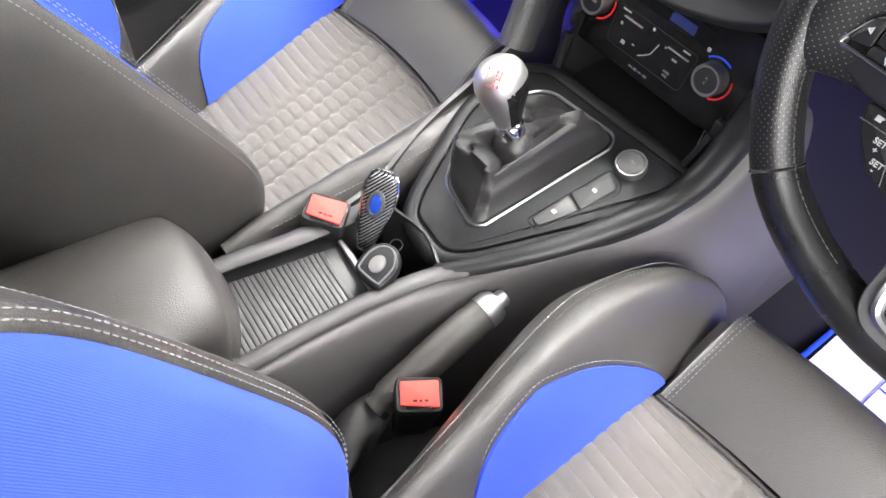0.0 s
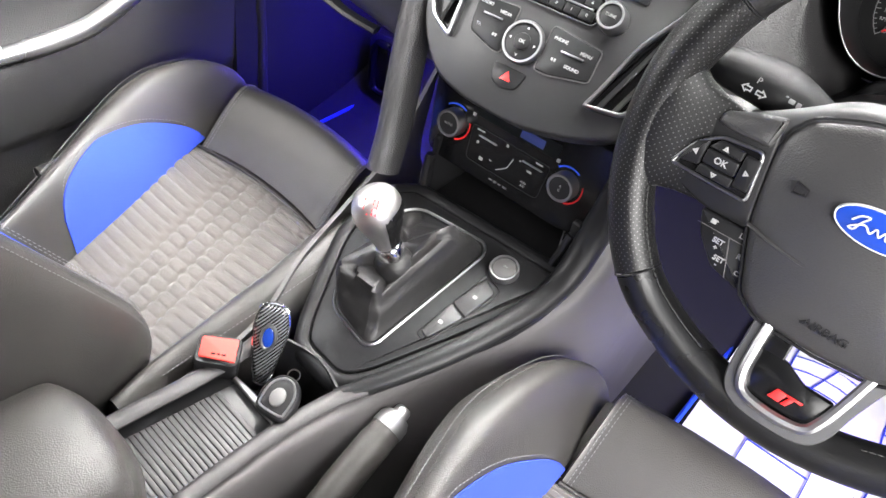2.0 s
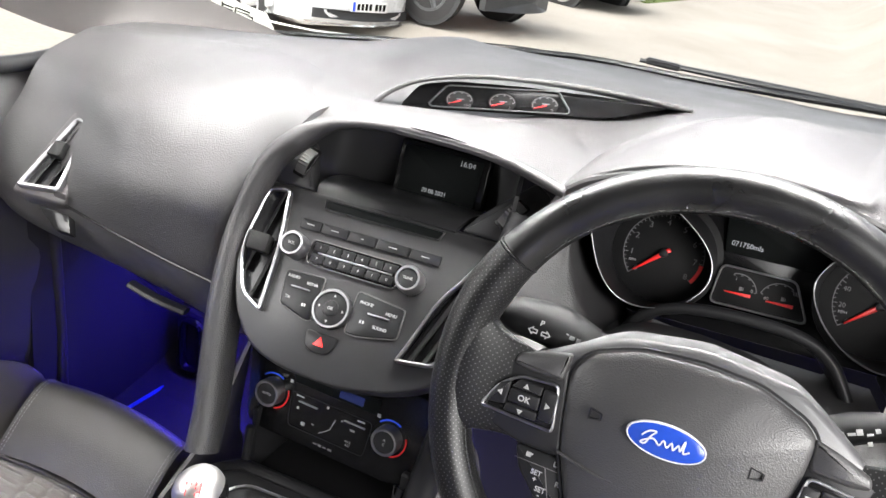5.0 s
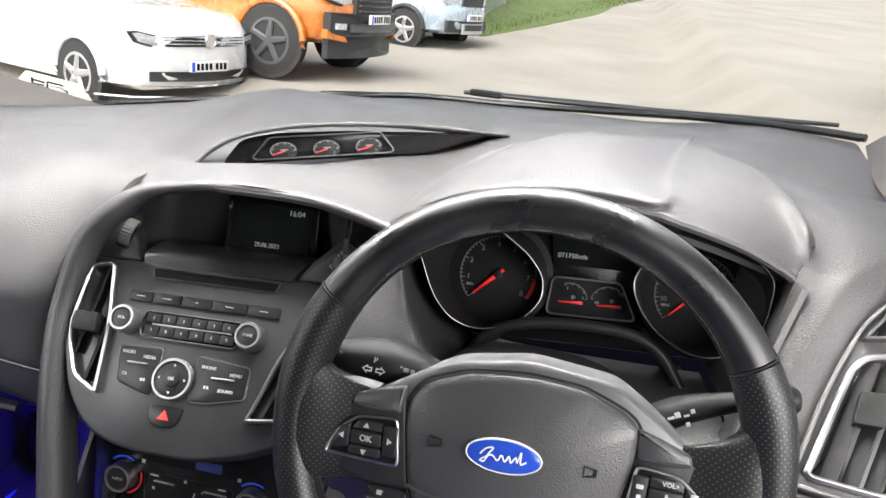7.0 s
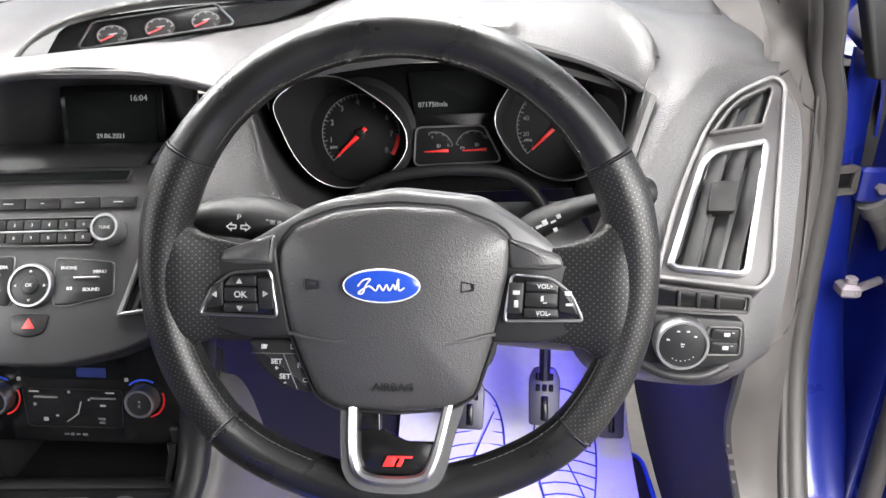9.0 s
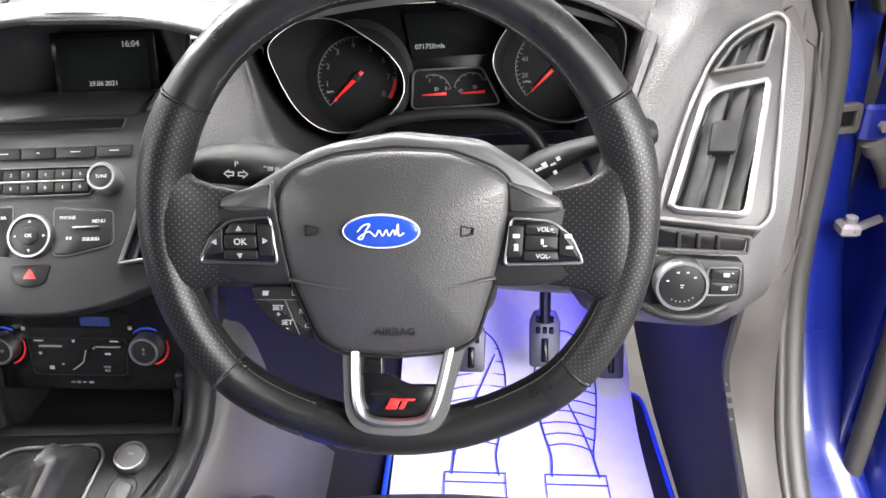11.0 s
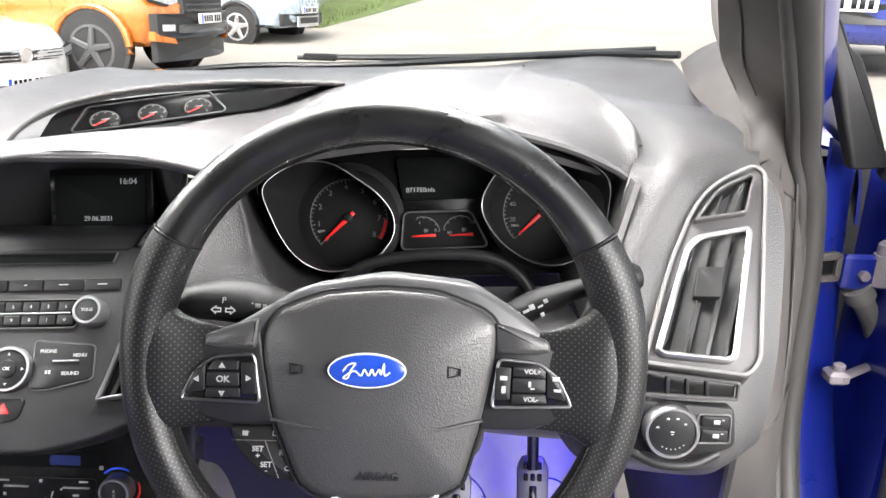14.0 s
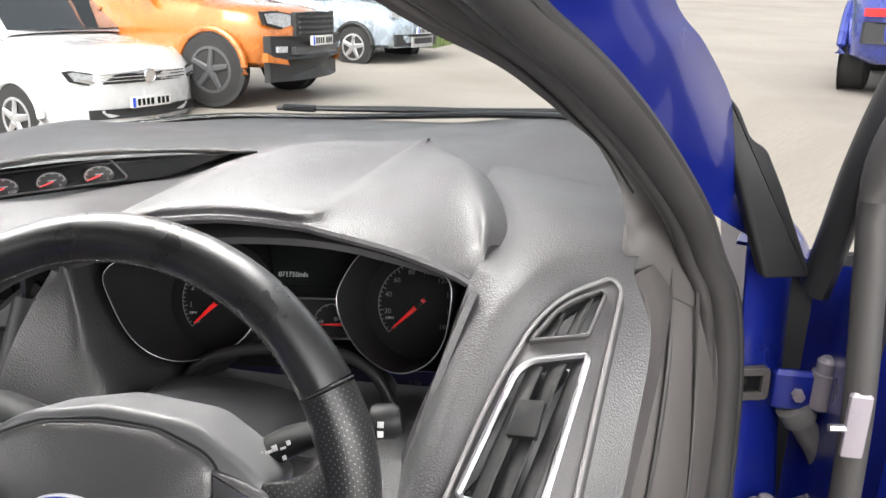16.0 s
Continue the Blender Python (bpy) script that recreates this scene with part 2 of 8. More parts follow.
def grid_mesh(rows, bm=None, close_v=False, close_u=False, uv=None):
    bm = bm or bmesh.new()
    V = [[bm.verts.new(tuple(p)) for p in r] for r in rows]
    m, n = len(V), len(V[0])
    lay = bm.loops.layers.uv.verify() if uv else None
    for i in range(m if close_u else m - 1):
        for j in range(n if close_v else n - 1):
            a = [(i, j), (i, j + 1), (i + 1, j + 1), (i + 1, j)]
            f = bm.faces.new([V[p % m][q % n] for p, q in a])
            if uv:
                for lp, (p, q) in zip(f.loops, a):
                    lp[lay].uv = uv(p, q)
    return bm


def net(ctrl, nu=5, nv=5):
    """A smooth sheet through a net of control points (rows of points)."""
    cols = [spline(r, nv) for r in ctrl]
    return [[np.array(q) for q in row] for row in zip(*[spline(list(col), nu) for col in zip(*cols)])]


def sheet(ctrl, nu=5, nv=5, thick=0.004, down=None):
    """A smooth sheet with real thickness."""
    R = net(ctrl, nu, nv)
    return shell(R, thick, down)


def shell(R, thick=0.004, down=None):
    m, n = len(R), len(R[0])
    A = np.array([[tuple(p) for p in r] for r in R])
    du = np.gradient(A, axis=0)
    dv = np.gradient(A, axis=1)
    N = np.cross(du, dv)
    N /= np.maximum(np.linalg.norm(N, axis=2, keepdims=True), 1e-9)
    if down is not None and (N @ np.array(down)).sum() < 0:
        N = -N
    B = A + N * thick
    bm = bmesh.new()
    VA = [[bm.verts.new(tuple(p)) for p in r] for r in A]
    VB = [[bm.verts.new(tuple(p)) for p in r] for r in B]
    for i in range(m - 1):
        for j in range(n - 1):
            bm.faces.new([VA[i][j], VA[i][j + 1], VA[i + 1][j + 1], VA[i + 1][j]])
            bm.faces.new([VB[i][j], VB[i + 1][j], VB[i + 1][j + 1], VB[i][j + 1]])
    edge = [(i, 0) for i in range(m)] + [(m - 1, j) for j in range(1, n)] + [(i, n - 1) for i in range(m - 2, -1, -1)] + [(0, j) for j in range(n - 2, 0, -1)]
    for (a, b), (c, d) in zip(edge, edge[1:] + edge[:1]):
        bm.faces.new([VA[a][b], VB[a][b], VB[c][d], VA[c][d]])
    return bm


def rpoly(pts, r=0.004, seg=4):
    """A polygon with rounded corners (r: one radius, or one per corner)."""
    k = len(pts)
    out = []
    for i in range(k):
        p, a, b = np.array(pts[i], float), np.array(pts[i - 1], float), np.array(pts[(i + 1) % k], float)
        rr = r[i] if isinstance(r, (list, tuple)) else r
        u, v = a - p, b - p
        lu, lv = np.linalg.norm(u), np.linalg.norm(v)
        d = min(rr, 0.48 * lu, 0.48 * lv)
        s, e = p + u / lu * d, p + v / lv * d
        for j in range(seg + 1):
            t = j / seg
            out.append((1 - t) ** 2 * s + 2 * t * (1 - t) * p + t * t * e)
    return out


def oval(cx, cy, rx, ry, n=40):
    return [np.array((cx + rx * math.cos(2 * math.pi * i / n), cy + ry * math.sin(2 * math.pi * i / n))) for i in range(n)]


def inset(poly, d):
    """The polygon shrunk by d (grown where d is negative)."""
    P = [np.array(p, float) for p in poly]
    k = len(P)
    area = sum(P[i][0] * P[(i + 1) % k][1] - P[(i + 1) % k][0] * P[i][1] for i in range(k))
    sgn = 1 if area > 0 else -1
    out = []
    for i in range(k):
        e1, e2 = P[i] - P[i - 1], P[(i + 1) % k] - P[i]
        n1 = np.array((-e1[1], e1[0])) / max(np.linalg.norm(e1), 1e-9)
        n2 = np.array((-e2[1], e2[0])) / max(np.linalg.norm(e2), 1e-9)
        b = n1 + n2
        b = b / max(np.linalg.norm(b), 1e-9)
        c = max(0.5, float(b @ n1))
        out.append(P[i] + sgn * b * d / c)
    return out


def rings(loops, m, bm=None, cap0=False, cap1=True):
    """Skins loops of (x, y, z) points, of one count, one after the other; m carries them into the world."""
    bm = bm or bmesh.new()
    V = [[bm.verts.new(m @ Vector(tuple(p))) for p in lp] for lp in loops]
    k = len(V[0])
    for a, b in zip(V, V[1:]):
        for i in range(k):
            bm.faces.new([a[i], a[(i + 1) % k], b[(i + 1) % k], b[i]])
    if cap0:
        bm.faces.new(V[0])
    if cap1:
        bm.faces.new(V[-1])
    return bm


def lift(poly, z):
    return [(p[0], p[1], z) for p in poly]


def plate(poly, h, m, bev=0.0012, z0=0.0, bm=None, cap0=True, dome=0.0):
    """A solid slab on the polygon, from z0 to h, with its upper edge rounded."""
    L = [lift(poly, z0), lift(poly, h - bev), lift(inset(poly, bev * 0.35), h - bev * 0.35), lift(inset(poly, bev), h)]
    if dome:
        c = np.mean([np.array(p) for p in poly], axis=0)
        for f in (0.75, 0.5, 0.25):
            L.append([(c[0] + (p[0] - c[0]) * f, c[1] + (p[1] - c[1]) * f, h + dome * (1 - f * f)) for p in inset(poly, bev)])
    return rings(L, m, bm, cap0=cap0)


def rim_frame(poly, w, h, m, z0=0.0, bm=None, bev=0.0008):
    """A raised frame along the polygon, w wide inwards."""
    inn = inset(poly, w)
    L = [lift(poly, z0), lift(poly, h - bev), lift(inset(poly, bev), h), lift(inset(poly, w - bev), h), lift(inn, h - bev), lift(inn, z0)]
    return rings(L, m, bm, cap1=False)


def tube(pts, rad, n=10, closed=False, flat=1.0, up=(0, 0, 1), uvlen=None, caps=True, bm=None):
    """A tube along pts; rad one number or one per point; flat: height over width."""
    P = [np.array(p, float) for p in pts]
    k = len(P)
    rows = []
    R = rad if isinstance(rad, (list, tuple)) else [rad] * k
    acc, s = [0.0], 0.0
    for i in range(k):
        a, b = P[i - 1] if (closed or i) else P[i], P[(i + 1) % k] if (closed or i < k - 1) else P[i]
        t = (b - a) / max(np.linalg.norm(b - a), 1e-9)
        x = np.cross(t, up)
        if np.linalg.norm(x) < 1e-6:
            x = np.cross(t, (1, 0.01, 0))
        x /= np.linalg.norm(x)
        y = np.cross(x, t)
        rows.append([P[i] + R[i] * (x * math.cos(2 * math.pi * j / n) + y * flat * math.sin(2 * math.pi * j / n)) for j in range(n)])
        if i:
            s += np.linalg.norm(P[i] - P[i - 1])
            acc.append(s)
    r0 = max(R)
    uv = (lambda p, q: (acc[min(p, k - 1)], 2 * math.pi * r0 * q / n)) if uvlen else None
    bm = grid_mesh(rows, bm, close_v=True, close_u=closed, uv=uv)
    if caps and not closed:
        bm.verts.ensure_lookup_table()
        tot = len(bm.verts)
        bm.faces.new([bm.verts[tot - k * n + j] for j in range(n)])
        bm.faces.new([bm.verts[tot - n + j] for j in range(n)])
    return bm


def stitches(pts, step=0.0052, ln=0.0034, r=0.00055, up=(0, 0, 1)):
    """A row of single thread stitches along a line."""
    P = spline(pts, 24)
    bm = bmesh.new()
    acc = 0.0
    nxt = 0.0
    for a, b in zip(P, P[1:]):
        L = np.linalg.norm(b - a)
        while nxt < acc + L:
            c = a + (b - a) * ((nxt - acc) / L)
            d = (b - a) / L
            bm = tube([c - d * ln / 2, c, c + d * ln / 2], [r * 0.5, r, r * 0.5], 5, up=up, bm=bm)
            nxt += step
        acc += L
    return bm


def frame_of(o, x, y):
    """A pose with origin o, local x along x, local y along y (made square), local z out of the face."""
    x = Vector(x).normalized()
    z = x.cross(Vector(y)).normalized()
    y = z.cross(x)
    m = Matrix((x, y, z)).transposed().to_4x4()
    m.translation = Vector(o)
    return m


def disc(cx, cy, r, h, m, z0=0.0, bev=0.001, n=32, bm=None):
    return plate(oval(cx, cy, r, r, n), h, m, bev, z0, bm)


def lettering(text, size, m, parent, material=None, name="lettering", bold=0.0, depth=0.00025, label=""):
    """Words in the built-in font, centred at the origin of m."""
    c = bpy.data.curves.new(name, 'FONT')
    c.body, c.size, c.align_x, c.align_y = text, size, 'CENTER', 'CENTER'
    c.extrude, c.offset, c.resolution_u = depth, bold, 3
    tmp = bpy.data.objects.new("tmp", c)
    me = bpy.data.meshes.new_from_object(tmp)
    bpy.data.objects.remove(tmp)
    bpy.data.curves.remove(c)
    me.materials.clear()
    me.materials.append(material or WHITEINK)
    me.transform(m)
    o = new(name, me)
    inv = INV.get(parent.name, Matrix.Identity(4))
    me.transform(inv)
    INV[o.name] = inv
    o.parent = parent
    return tagged(o, label)


def bars(items, m, h=0.0003, bm=None):
    """Small printed marks: (x, y, width, height) each."""
    bm = bm or bmesh.new()
    for x, y, w, t in items:
        plate([(x - w / 2, y - t / 2), (x + w / 2, y - t / 2), (x + w / 2, y + t / 2), (x - w / 2, y + t / 2)], h, m, h * 0.3, 0, bm)
    return bm


def box(a, b, bev=0.003, bm=None):
    (x0, y0, z0), (x1, y1, z1) = a, b
    p = rpoly([(x0, y0), (x1, y0), (x1, y1), (x0, y1)], bev, 2)
    L = [lift(inset(p, bev), z0), lift(p, z0 + bev), lift(p, z1 - bev), lift(inset(p, bev), z1)]
    return rings(L, Matrix.Identity(4), bm, cap0=True)


ID = Matrix.Identity(4)


def turned(prof, m, n=32, sx=1.0, sy=1.0):
    """A solid of revolution about the local z axis of m."""
    return rings([[(r * sx * math.cos(2 * math.pi * i / n), r * sy * math.sin(2 * math.pi * i / n), z) for i in range(n)] for r, z in prof], m)

# ---- dashboard ----
dash = thing("dashboard", "dark grey soft-touch dashboard with grained plastic", "dashboard", (0, 0.3, 0.6), kind="structure")
XS = (-0.56, -0.47, -0.3, -0.16, -0.10, 0.02, 0.12, 0.20, 0.27, 0.36, 0.45, 0.53, 0.575, 0.62, 0.70)
LIP = ((.285, .905), (.275, .905), (.20, .905), (.235, .926), (.228, .945), (.20, .984), (.20, .985), (.205, .968), (.20, .99), (.205, 1.004), (.21, 1.005), (.225, .985), (.235, .968), (.225, .962), (.26, .970))
MID = ((.33, .93), (.33, .937), (.30, .952), (.30, .964), (.30, .966), (.30, .984), (.30, .992), (.29, .978), (.29, 1.005), (.30, 1.015), (.30, 1.012), (.29, 1.002), (.29, .996), (.30, .996), (.33, .988))
TOP = ((.38, .945), (.38, .955), (.41, .970), (.40, .974), (.40, .962), (.40, .968), (.40, .982), (.39, .985), (.39, 1.018), (.40, 1.028), (.40, 1.028), (.39, 1.020), (.38, 1.006), (.39, 1.006), (.41, .998))
FOURTH = ((.46, .950), (.48, .957), (.55, .972), (.58, 1.0), (.58, 1.0), (.58, 1.002), (.58, 1.006), (.58, 1.010), (.58, 1.018), (.58, 1.026), (.57, 1.030), (.55, 1.032), (.53, 1.030), (.51, 1.026), (.48, 1.02))
FIFTH = ((.53, .948), (.56, .952), (.66, .965), (.74, 1.0), (.75, 1.0), (.76, 1.0), (.76, 1.003), (.76, 1.008), (.74, 1.012), (.73, 1.018), (.70, 1.026), (.67, 1.03), (.63, 1.040), (.60, 1.044), (.55, 1.040))
FAR = ((.58, .943), (.63, .943), (.74, .960), (.81, .972), (.85, .980), (.885, .992), (.895, .998), (.895, 1.0), (.88, 1.005), (.86, 1.01), (.82, 1.018), (.77, 1.034), (.73, 1.043), (.69, 1.050), (.62, 1.053))


def along(*lines):
    return [[(x, y, z) for x, (y, z) in zip(XS, ln)] for ln in lines]


part("upper_pad", sheet(along(LIP, MID, TOP, FOURTH, FIFTH, FAR), 6, 6, 0.006, (0, 0, -1)), DASH, dash)
# passenger side face, from the lip down to the glovebox
XP = (-0.56, -0.47, -0.3, -0.175, -0.104)
part("passenger_face", sheet([[(x, y + .07, z - .006) for x, (y, z) in zip(XP, TOP[:5])], [(x, y, z + o) for x, (y, z), o in zip(XP, TOP[:5], (.002, .002, .001, -.002, -.009))], [(x, y, z + o) for x, (y, z), o in zip(XP, MID[:5], (.003, .003, .003, .002, -.006))], [(x, y - .003, z + o) for x, (y, z), o in zip(XP, LIP[:5], (.006, .006, .006, .006, .005))],
      [(-.56, .25, .865), (-.47, .24, .865), (-.3, .165, .865), (-.165, .168, .86), (-.135, .195, .86)],
      [(-.56, .215, .82), (-.47, .20, .82), (-.3, .15, .82), (-.165, .160, .81), (-.135, .188, .81)],
      [(-.56, .20, .765), (-.47, .172, .765), (-.3, .155, .755), (-.165, .158, .745), (-.135, .182, .74)],
      [(-.56, .215, .725), (-.47, .195, .715), (-.3, .20, .70), (-.16, .195, .685), (-.125, .20, .68)],
      [(-.56, .33, .70), (-.47, .32, .69), (-.3, .31, .67), (-.16, .30, .655), (-.125, .30, .65)]], 5, 5, 0.006, (0, 1, 0)), DASH, dash, "grained face above the glovebox")
part("front_lip", tube(spline([(x, y + 0.001, z - 0.004) for x, (y, z) in zip(XS[5:8], LIP[5:8])], 6), 0.005, 8), DASH, dash)
# hood over the instruments: front edge, upper edge of the front band, middle, rear and back of each rib, from its foot beside the radio to the outer shoulder
HOOD = (((0.190, 0.206, 0.965), (0.188, 0.235, 0.966), (0.196, 0.330, 0.975), (0.245, 0.405, 1.000), (0.310, 0.520, 1.010)),
        ((0.202, 0.200, 0.974), (0.206, 0.222, 0.982), (0.222, 0.340, 0.998), (0.268, 0.388, 1.024), (0.325, 0.490, 1.032)),
        ((0.222, 0.196, 0.990), (0.228, 0.212, 0.998), (0.243, 0.330, 1.006), (0.285, 0.388, 1.028), (0.335, 0.480, 1.036)),
        ((0.262, 0.190, 1.008), (0.264, 0.203, 1.018), (0.280, 0.300, 1.028), (0.312, 0.388, 1.040), (0.352, 0.475, 1.039)),
        ((0.298, 0.187, 1.019), (0.300, 0.200, 1.030), (0.312, 0.300, 1.040), (0.338, 0.385, 1.048), (0.368, 0.475, 1.042)),
        ((0.318, 0.187, 1.023), (0.320, 0.199, 1.034), (0.332, 0.282, 1.043), (0.352, 0.385, 1.049), (0.380, 0.475, 1.043)),
        ((0.370, 0.186, 1.029), (0.372, 0.197, 1.040), (0.382, 0.278, 1.048), (0.392, 0.385, 1.051), (0.402, 0.475, 1.044)),
        ((0.432, 0.186, 1.027), (0.436, 0.198, 1.037), (0.437, 0.300, 1.036), (0.451, 0.390, 1.043), (0.473, 0.455, 1.051)),
        ((0.452, 0.188, 1.023), (0.458, 0.220, 1.034), (0.462, 0.300, 1.038), (0.471, 0.400, 1.046), (0.485, 0.455, 1.052)),
        ((0.508, 0.199, 1.008), (0.515, 0.230, 1.020), (0.524, 0.290, 1.032), (0.533, 0.370, 1.046), (0.540, 0.440, 1.028)),
        ((0.550, 0.210, 0.990), (0.553, 0.225, 1.000), (0.558, 0.260, 1.016), (0.563, 0.300, 1.034), (0.578, 0.375, 1.008)),
        ((0.565, 0.214, 0.981), (0.567, 0.220, 0.990), (0.570, 0.235, 1.003), (0.575, 0.255, 1.021), (0.592, 0.310, 1.002)),
        ((0.571, 0.212, 0.974), (0.574, 0.216, 0.982), (0.576, 0.225, 0.993), (0.580, 0.240, 1.004), (0.598, 0.275, 0.990)))
part("instrument_hood", sheet(HOOD, 6, 7, 0.006, (0, 0, -1)), DASH, dash, "creased hood over the instruments")
part("hood_edge", tube(spline([(r[0][0], r[0][1] + .002, r[0][2] - .003) for r in HOOD[1:12]], 6), 0.0045, 8), DASH, dash)
# binnacle leg and the panel round the driver's vent
part("driver_face", sheet([
    [(.522, .445, 1.026), (.537, .457, 1.022), (.565, .475, 1.024), (.62, .48, 1.018), (.70, .46, 1.012)],
    [(.562, .345, 1.019), (.580, .355, 1.013), (.601, .372, 1.022), (.65, .38, 1.016), (.705, .38, 1.010)],
    [(.575, .278, 1.010), (.592, .285, 1.005), (.619, .300, 1.016), (.655, .31, 1.011), (.705, .32, 1.004)],
    [(.573, .226, .994), (.591, .226, .992), (.620, .240, 1.003), (.655, .255, 1.003), (.705, .275, .998)],
    [(.567, .213, .981), (.584, .206, .978), (.611, .204, .984), (.65, .226, .985), (.70, .25, .985)],
    [(.553, .190, .93), (.566, .171, .93), (.588, .167, .93), (.65, .188, .945), (.715, .215, .945)],
    [(.535, .17, .88), (.55, .125, .87), (.58, .118, .865), (.64, .122, .87), (.705, .165, .88)],
    [(.52, .16, .83), (.535, .105, .82), (.57, .096, .815), (.64, .096, .815), (.695, .13, .82)],
    [(.515, .155, .77), (.53, .10, .765), (.57, .089, .765), (.64, .086, .765), (.685, .115, .77)],
    [(.515, .18, .73), (.53, .125, .735), (.57, .112, .735), (.64, .108, .735), (.68, .14, .74)]], 6, 6, 0.006, (0, 1, 0)), DASH, dash)
part("driver_side_cheek", sheet([
    [(.70, .25, .985), (.725, .30, .99), (.735, .45, 1.0)],
    [(.715, .215, .945), (.735, .27, .94), (.745, .45, .94)],
    [(.695, .13, .82), (.715, .22, .82), (.73, .45, .82)],
    [(.68, .14, .74), (.70, .22, .72), (.72, .45, .70)]], 5, 5, 0.006, (-1, 0, 0)), TRIM, dash)
# inside of the binnacle
part("binnacle_floor", sheet([[(.20, .30, .835), (.36, .31, .825), (.52, .30, .835)], [(.185, .19, .845), (.36, .17, .84), (.53, .17, .845)],
                              [(.18, .13, .835), (.36, .10, .82), (.535, .11, .82)]], 5, 8, 0.006, (0, 0, -1)), DASH, dash)
part("binnacle_wall", sheet([[(.192, .206, .962), (.200, .204, .964), (.205, .212, .966), (.198, .25, .965), (.185, .33, .96)], [(.180, .185, .93), (.206, .198, .93), (.215, .206, .93), (.206, .25, .93), (.190, .33, .93)],
                             [(.172, .160, .895), (.210, .186, .895), (.226, .198, .895), (.222, .25, .895), (.205, .33, .89)], [(.166, .140, .855), (.218, .163, .86), (.246, .180, .864), (.248, .24, .862), (.240, .33, .855)],
                             [(.165, .130, .82), (.222, .145, .825), (.262, .155, .83), (.275, .24, .832), (.275, .33, .83)]], 6, 6, 0.006, (-1, 0.4, 0)), DASH, dash, "grey panel beside the instruments")
part("binnacle_wall", sheet([[(.57, .197, .978), (.555, .30, .98), (.55, .345, .98)], [(.55, .17, .92), (.545, .27, .92), (.535, .335, .92)],
                             [(.53, .14, .85), (.53, .25, .845), (.525, .32, .84)]], 5, 5, 0.006, (1, 0, 0)), DASH, dash)
# column shroud and knee panel
part("column_shroud", sheet([[(.265, .14, .845), (.30, .105, .87), (.358, .09, .878), (.42, .105, .87), (.455, .14, .845)],
                             [(.265, .20, .84), (.30, .20, .868), (.358, .20, .876), (.42, .20, .868), (.455, .20, .84)]], 4, 8, 0.006, (0, 0, -1)), SATIN, dash)
part("lower_shroud", sheet([[(.275, .06, .83), (.285, .05, .78), (.358, .045, .755), (.43, .05, .78), (.44, .06, .83)],
                            [(.27, .16, .82), (.285, .16, .75), (.358, .16, .72), (.43, .16, .75), (.445, .16, .82)],
                            [(.27, .26, .80), (.285, .26, .72), (.358, .26, .69), (.43, .26, .72), (.445, .26, .80)]], 6, 6, 0.005, (0, 0, 1)), SIDEPL, dash)
part("knee_panel", sheet([[(.135, .18, .86), (.24, .17, .85), (.36, .19, .84), (.48, .17, .83), (.56, .12, .80)],
                          [(.135, .16, .77), (.24, .17, .77), (.36, .20, .76), (.48, .17, .76), (.68, .15, .75)],
                          [(.135, .19, .71), (.24, .20, .71), (.36, .22, .71), (.48, .20, .71), (.68, .19, .715)],
                          [(.135, .30, .68), (.24, .31, .685), (.36, .33, .685), (.48, .33, .69), (.69, .32, .70)]], 5, 5, 0.005, (0, 1, 0)), SIDEPL, dash)

# ---- floor ----
floor = part("floor", sheet([[(-.74, -1.0, .24), (-.3, -1.0, .24), (.0, -1.0, .24), (.4, -1.0, .24), (.70, -1.0, .24)], [(-.74, .0, .24), (-.3, .0, .24), (.0, .0, .24), (.4, .0, .24), (.68, .0, .24)],
                             [(-.74, .40, .25), (-.3, .40, .25), (.0, .40, .25), (.4, .40, .25), (.68, .40, .25)], [(-.72, .62, .30), (-.3, .62, .30), (.0, .62, .30), (.4, .62, .30), (.67, .62, .30)],
                             [(-.70, .80, .46), (-.3, .80, .46), (.0, .80, .46), (.4, .80, .46), (.67, .80, .46)], [(-.70, .86, .80), (-.3, .86, .80), (.0, .86, .80), (.4, .86, .80), (.67, .86, .80)]], 5, 5, 0.02, (0, 0, -1)),
             CARPET, None, "black carpeted car floor rising to the bulkhead", category="floor", kind="structure")

# ---- steering wheel ----
WT = radians(18)
WHEEL = frame_of((0.358, 0.001, 0.888), (1, 0, 0), (0, math.sin(WT), math.cos(WT)))
WHEEL = WHEEL @ Matrix.Rotation(radians(1.0), 4, 'Z')
wheel = thing("steering_wheel", "flat-bottomed steering wheel in worn black leather", "steering wheel", m=WHEEL)


def rim_at(a):
    """The middle line of the rim at the angle a, in degrees from its right."""
    c, s = math.cos(radians(a)), math.sin(radians(a))
    r = 0.1685
    x, y = r * c + 0.004, r * s
    f = max(0.0, -s - 0.62) / 0.38
    y = y + 0.009 * f * f * (3 - 2 * f)
    return x, y


def rim_rad(a):
    d = min(abs((a - 20 + 180) % 360 - 180), abs((a - 160 + 180) % 360 - 180))
    return 0.0162 + 0.0022 * max(0, 1 - d / 22)


def rim_piece(a0, a1, name, material):
    k = max(8, int(abs(a1 - a0) / 3))
    A = [a0 + (a1 - a0) * i / k for i in range(k + 1)]
    return part(name, tube([(*rim_at(a), 0.0) for a in A], [rim_rad(a) for a in A], 20, flat=1.15, uvlen=1), material, wheel)


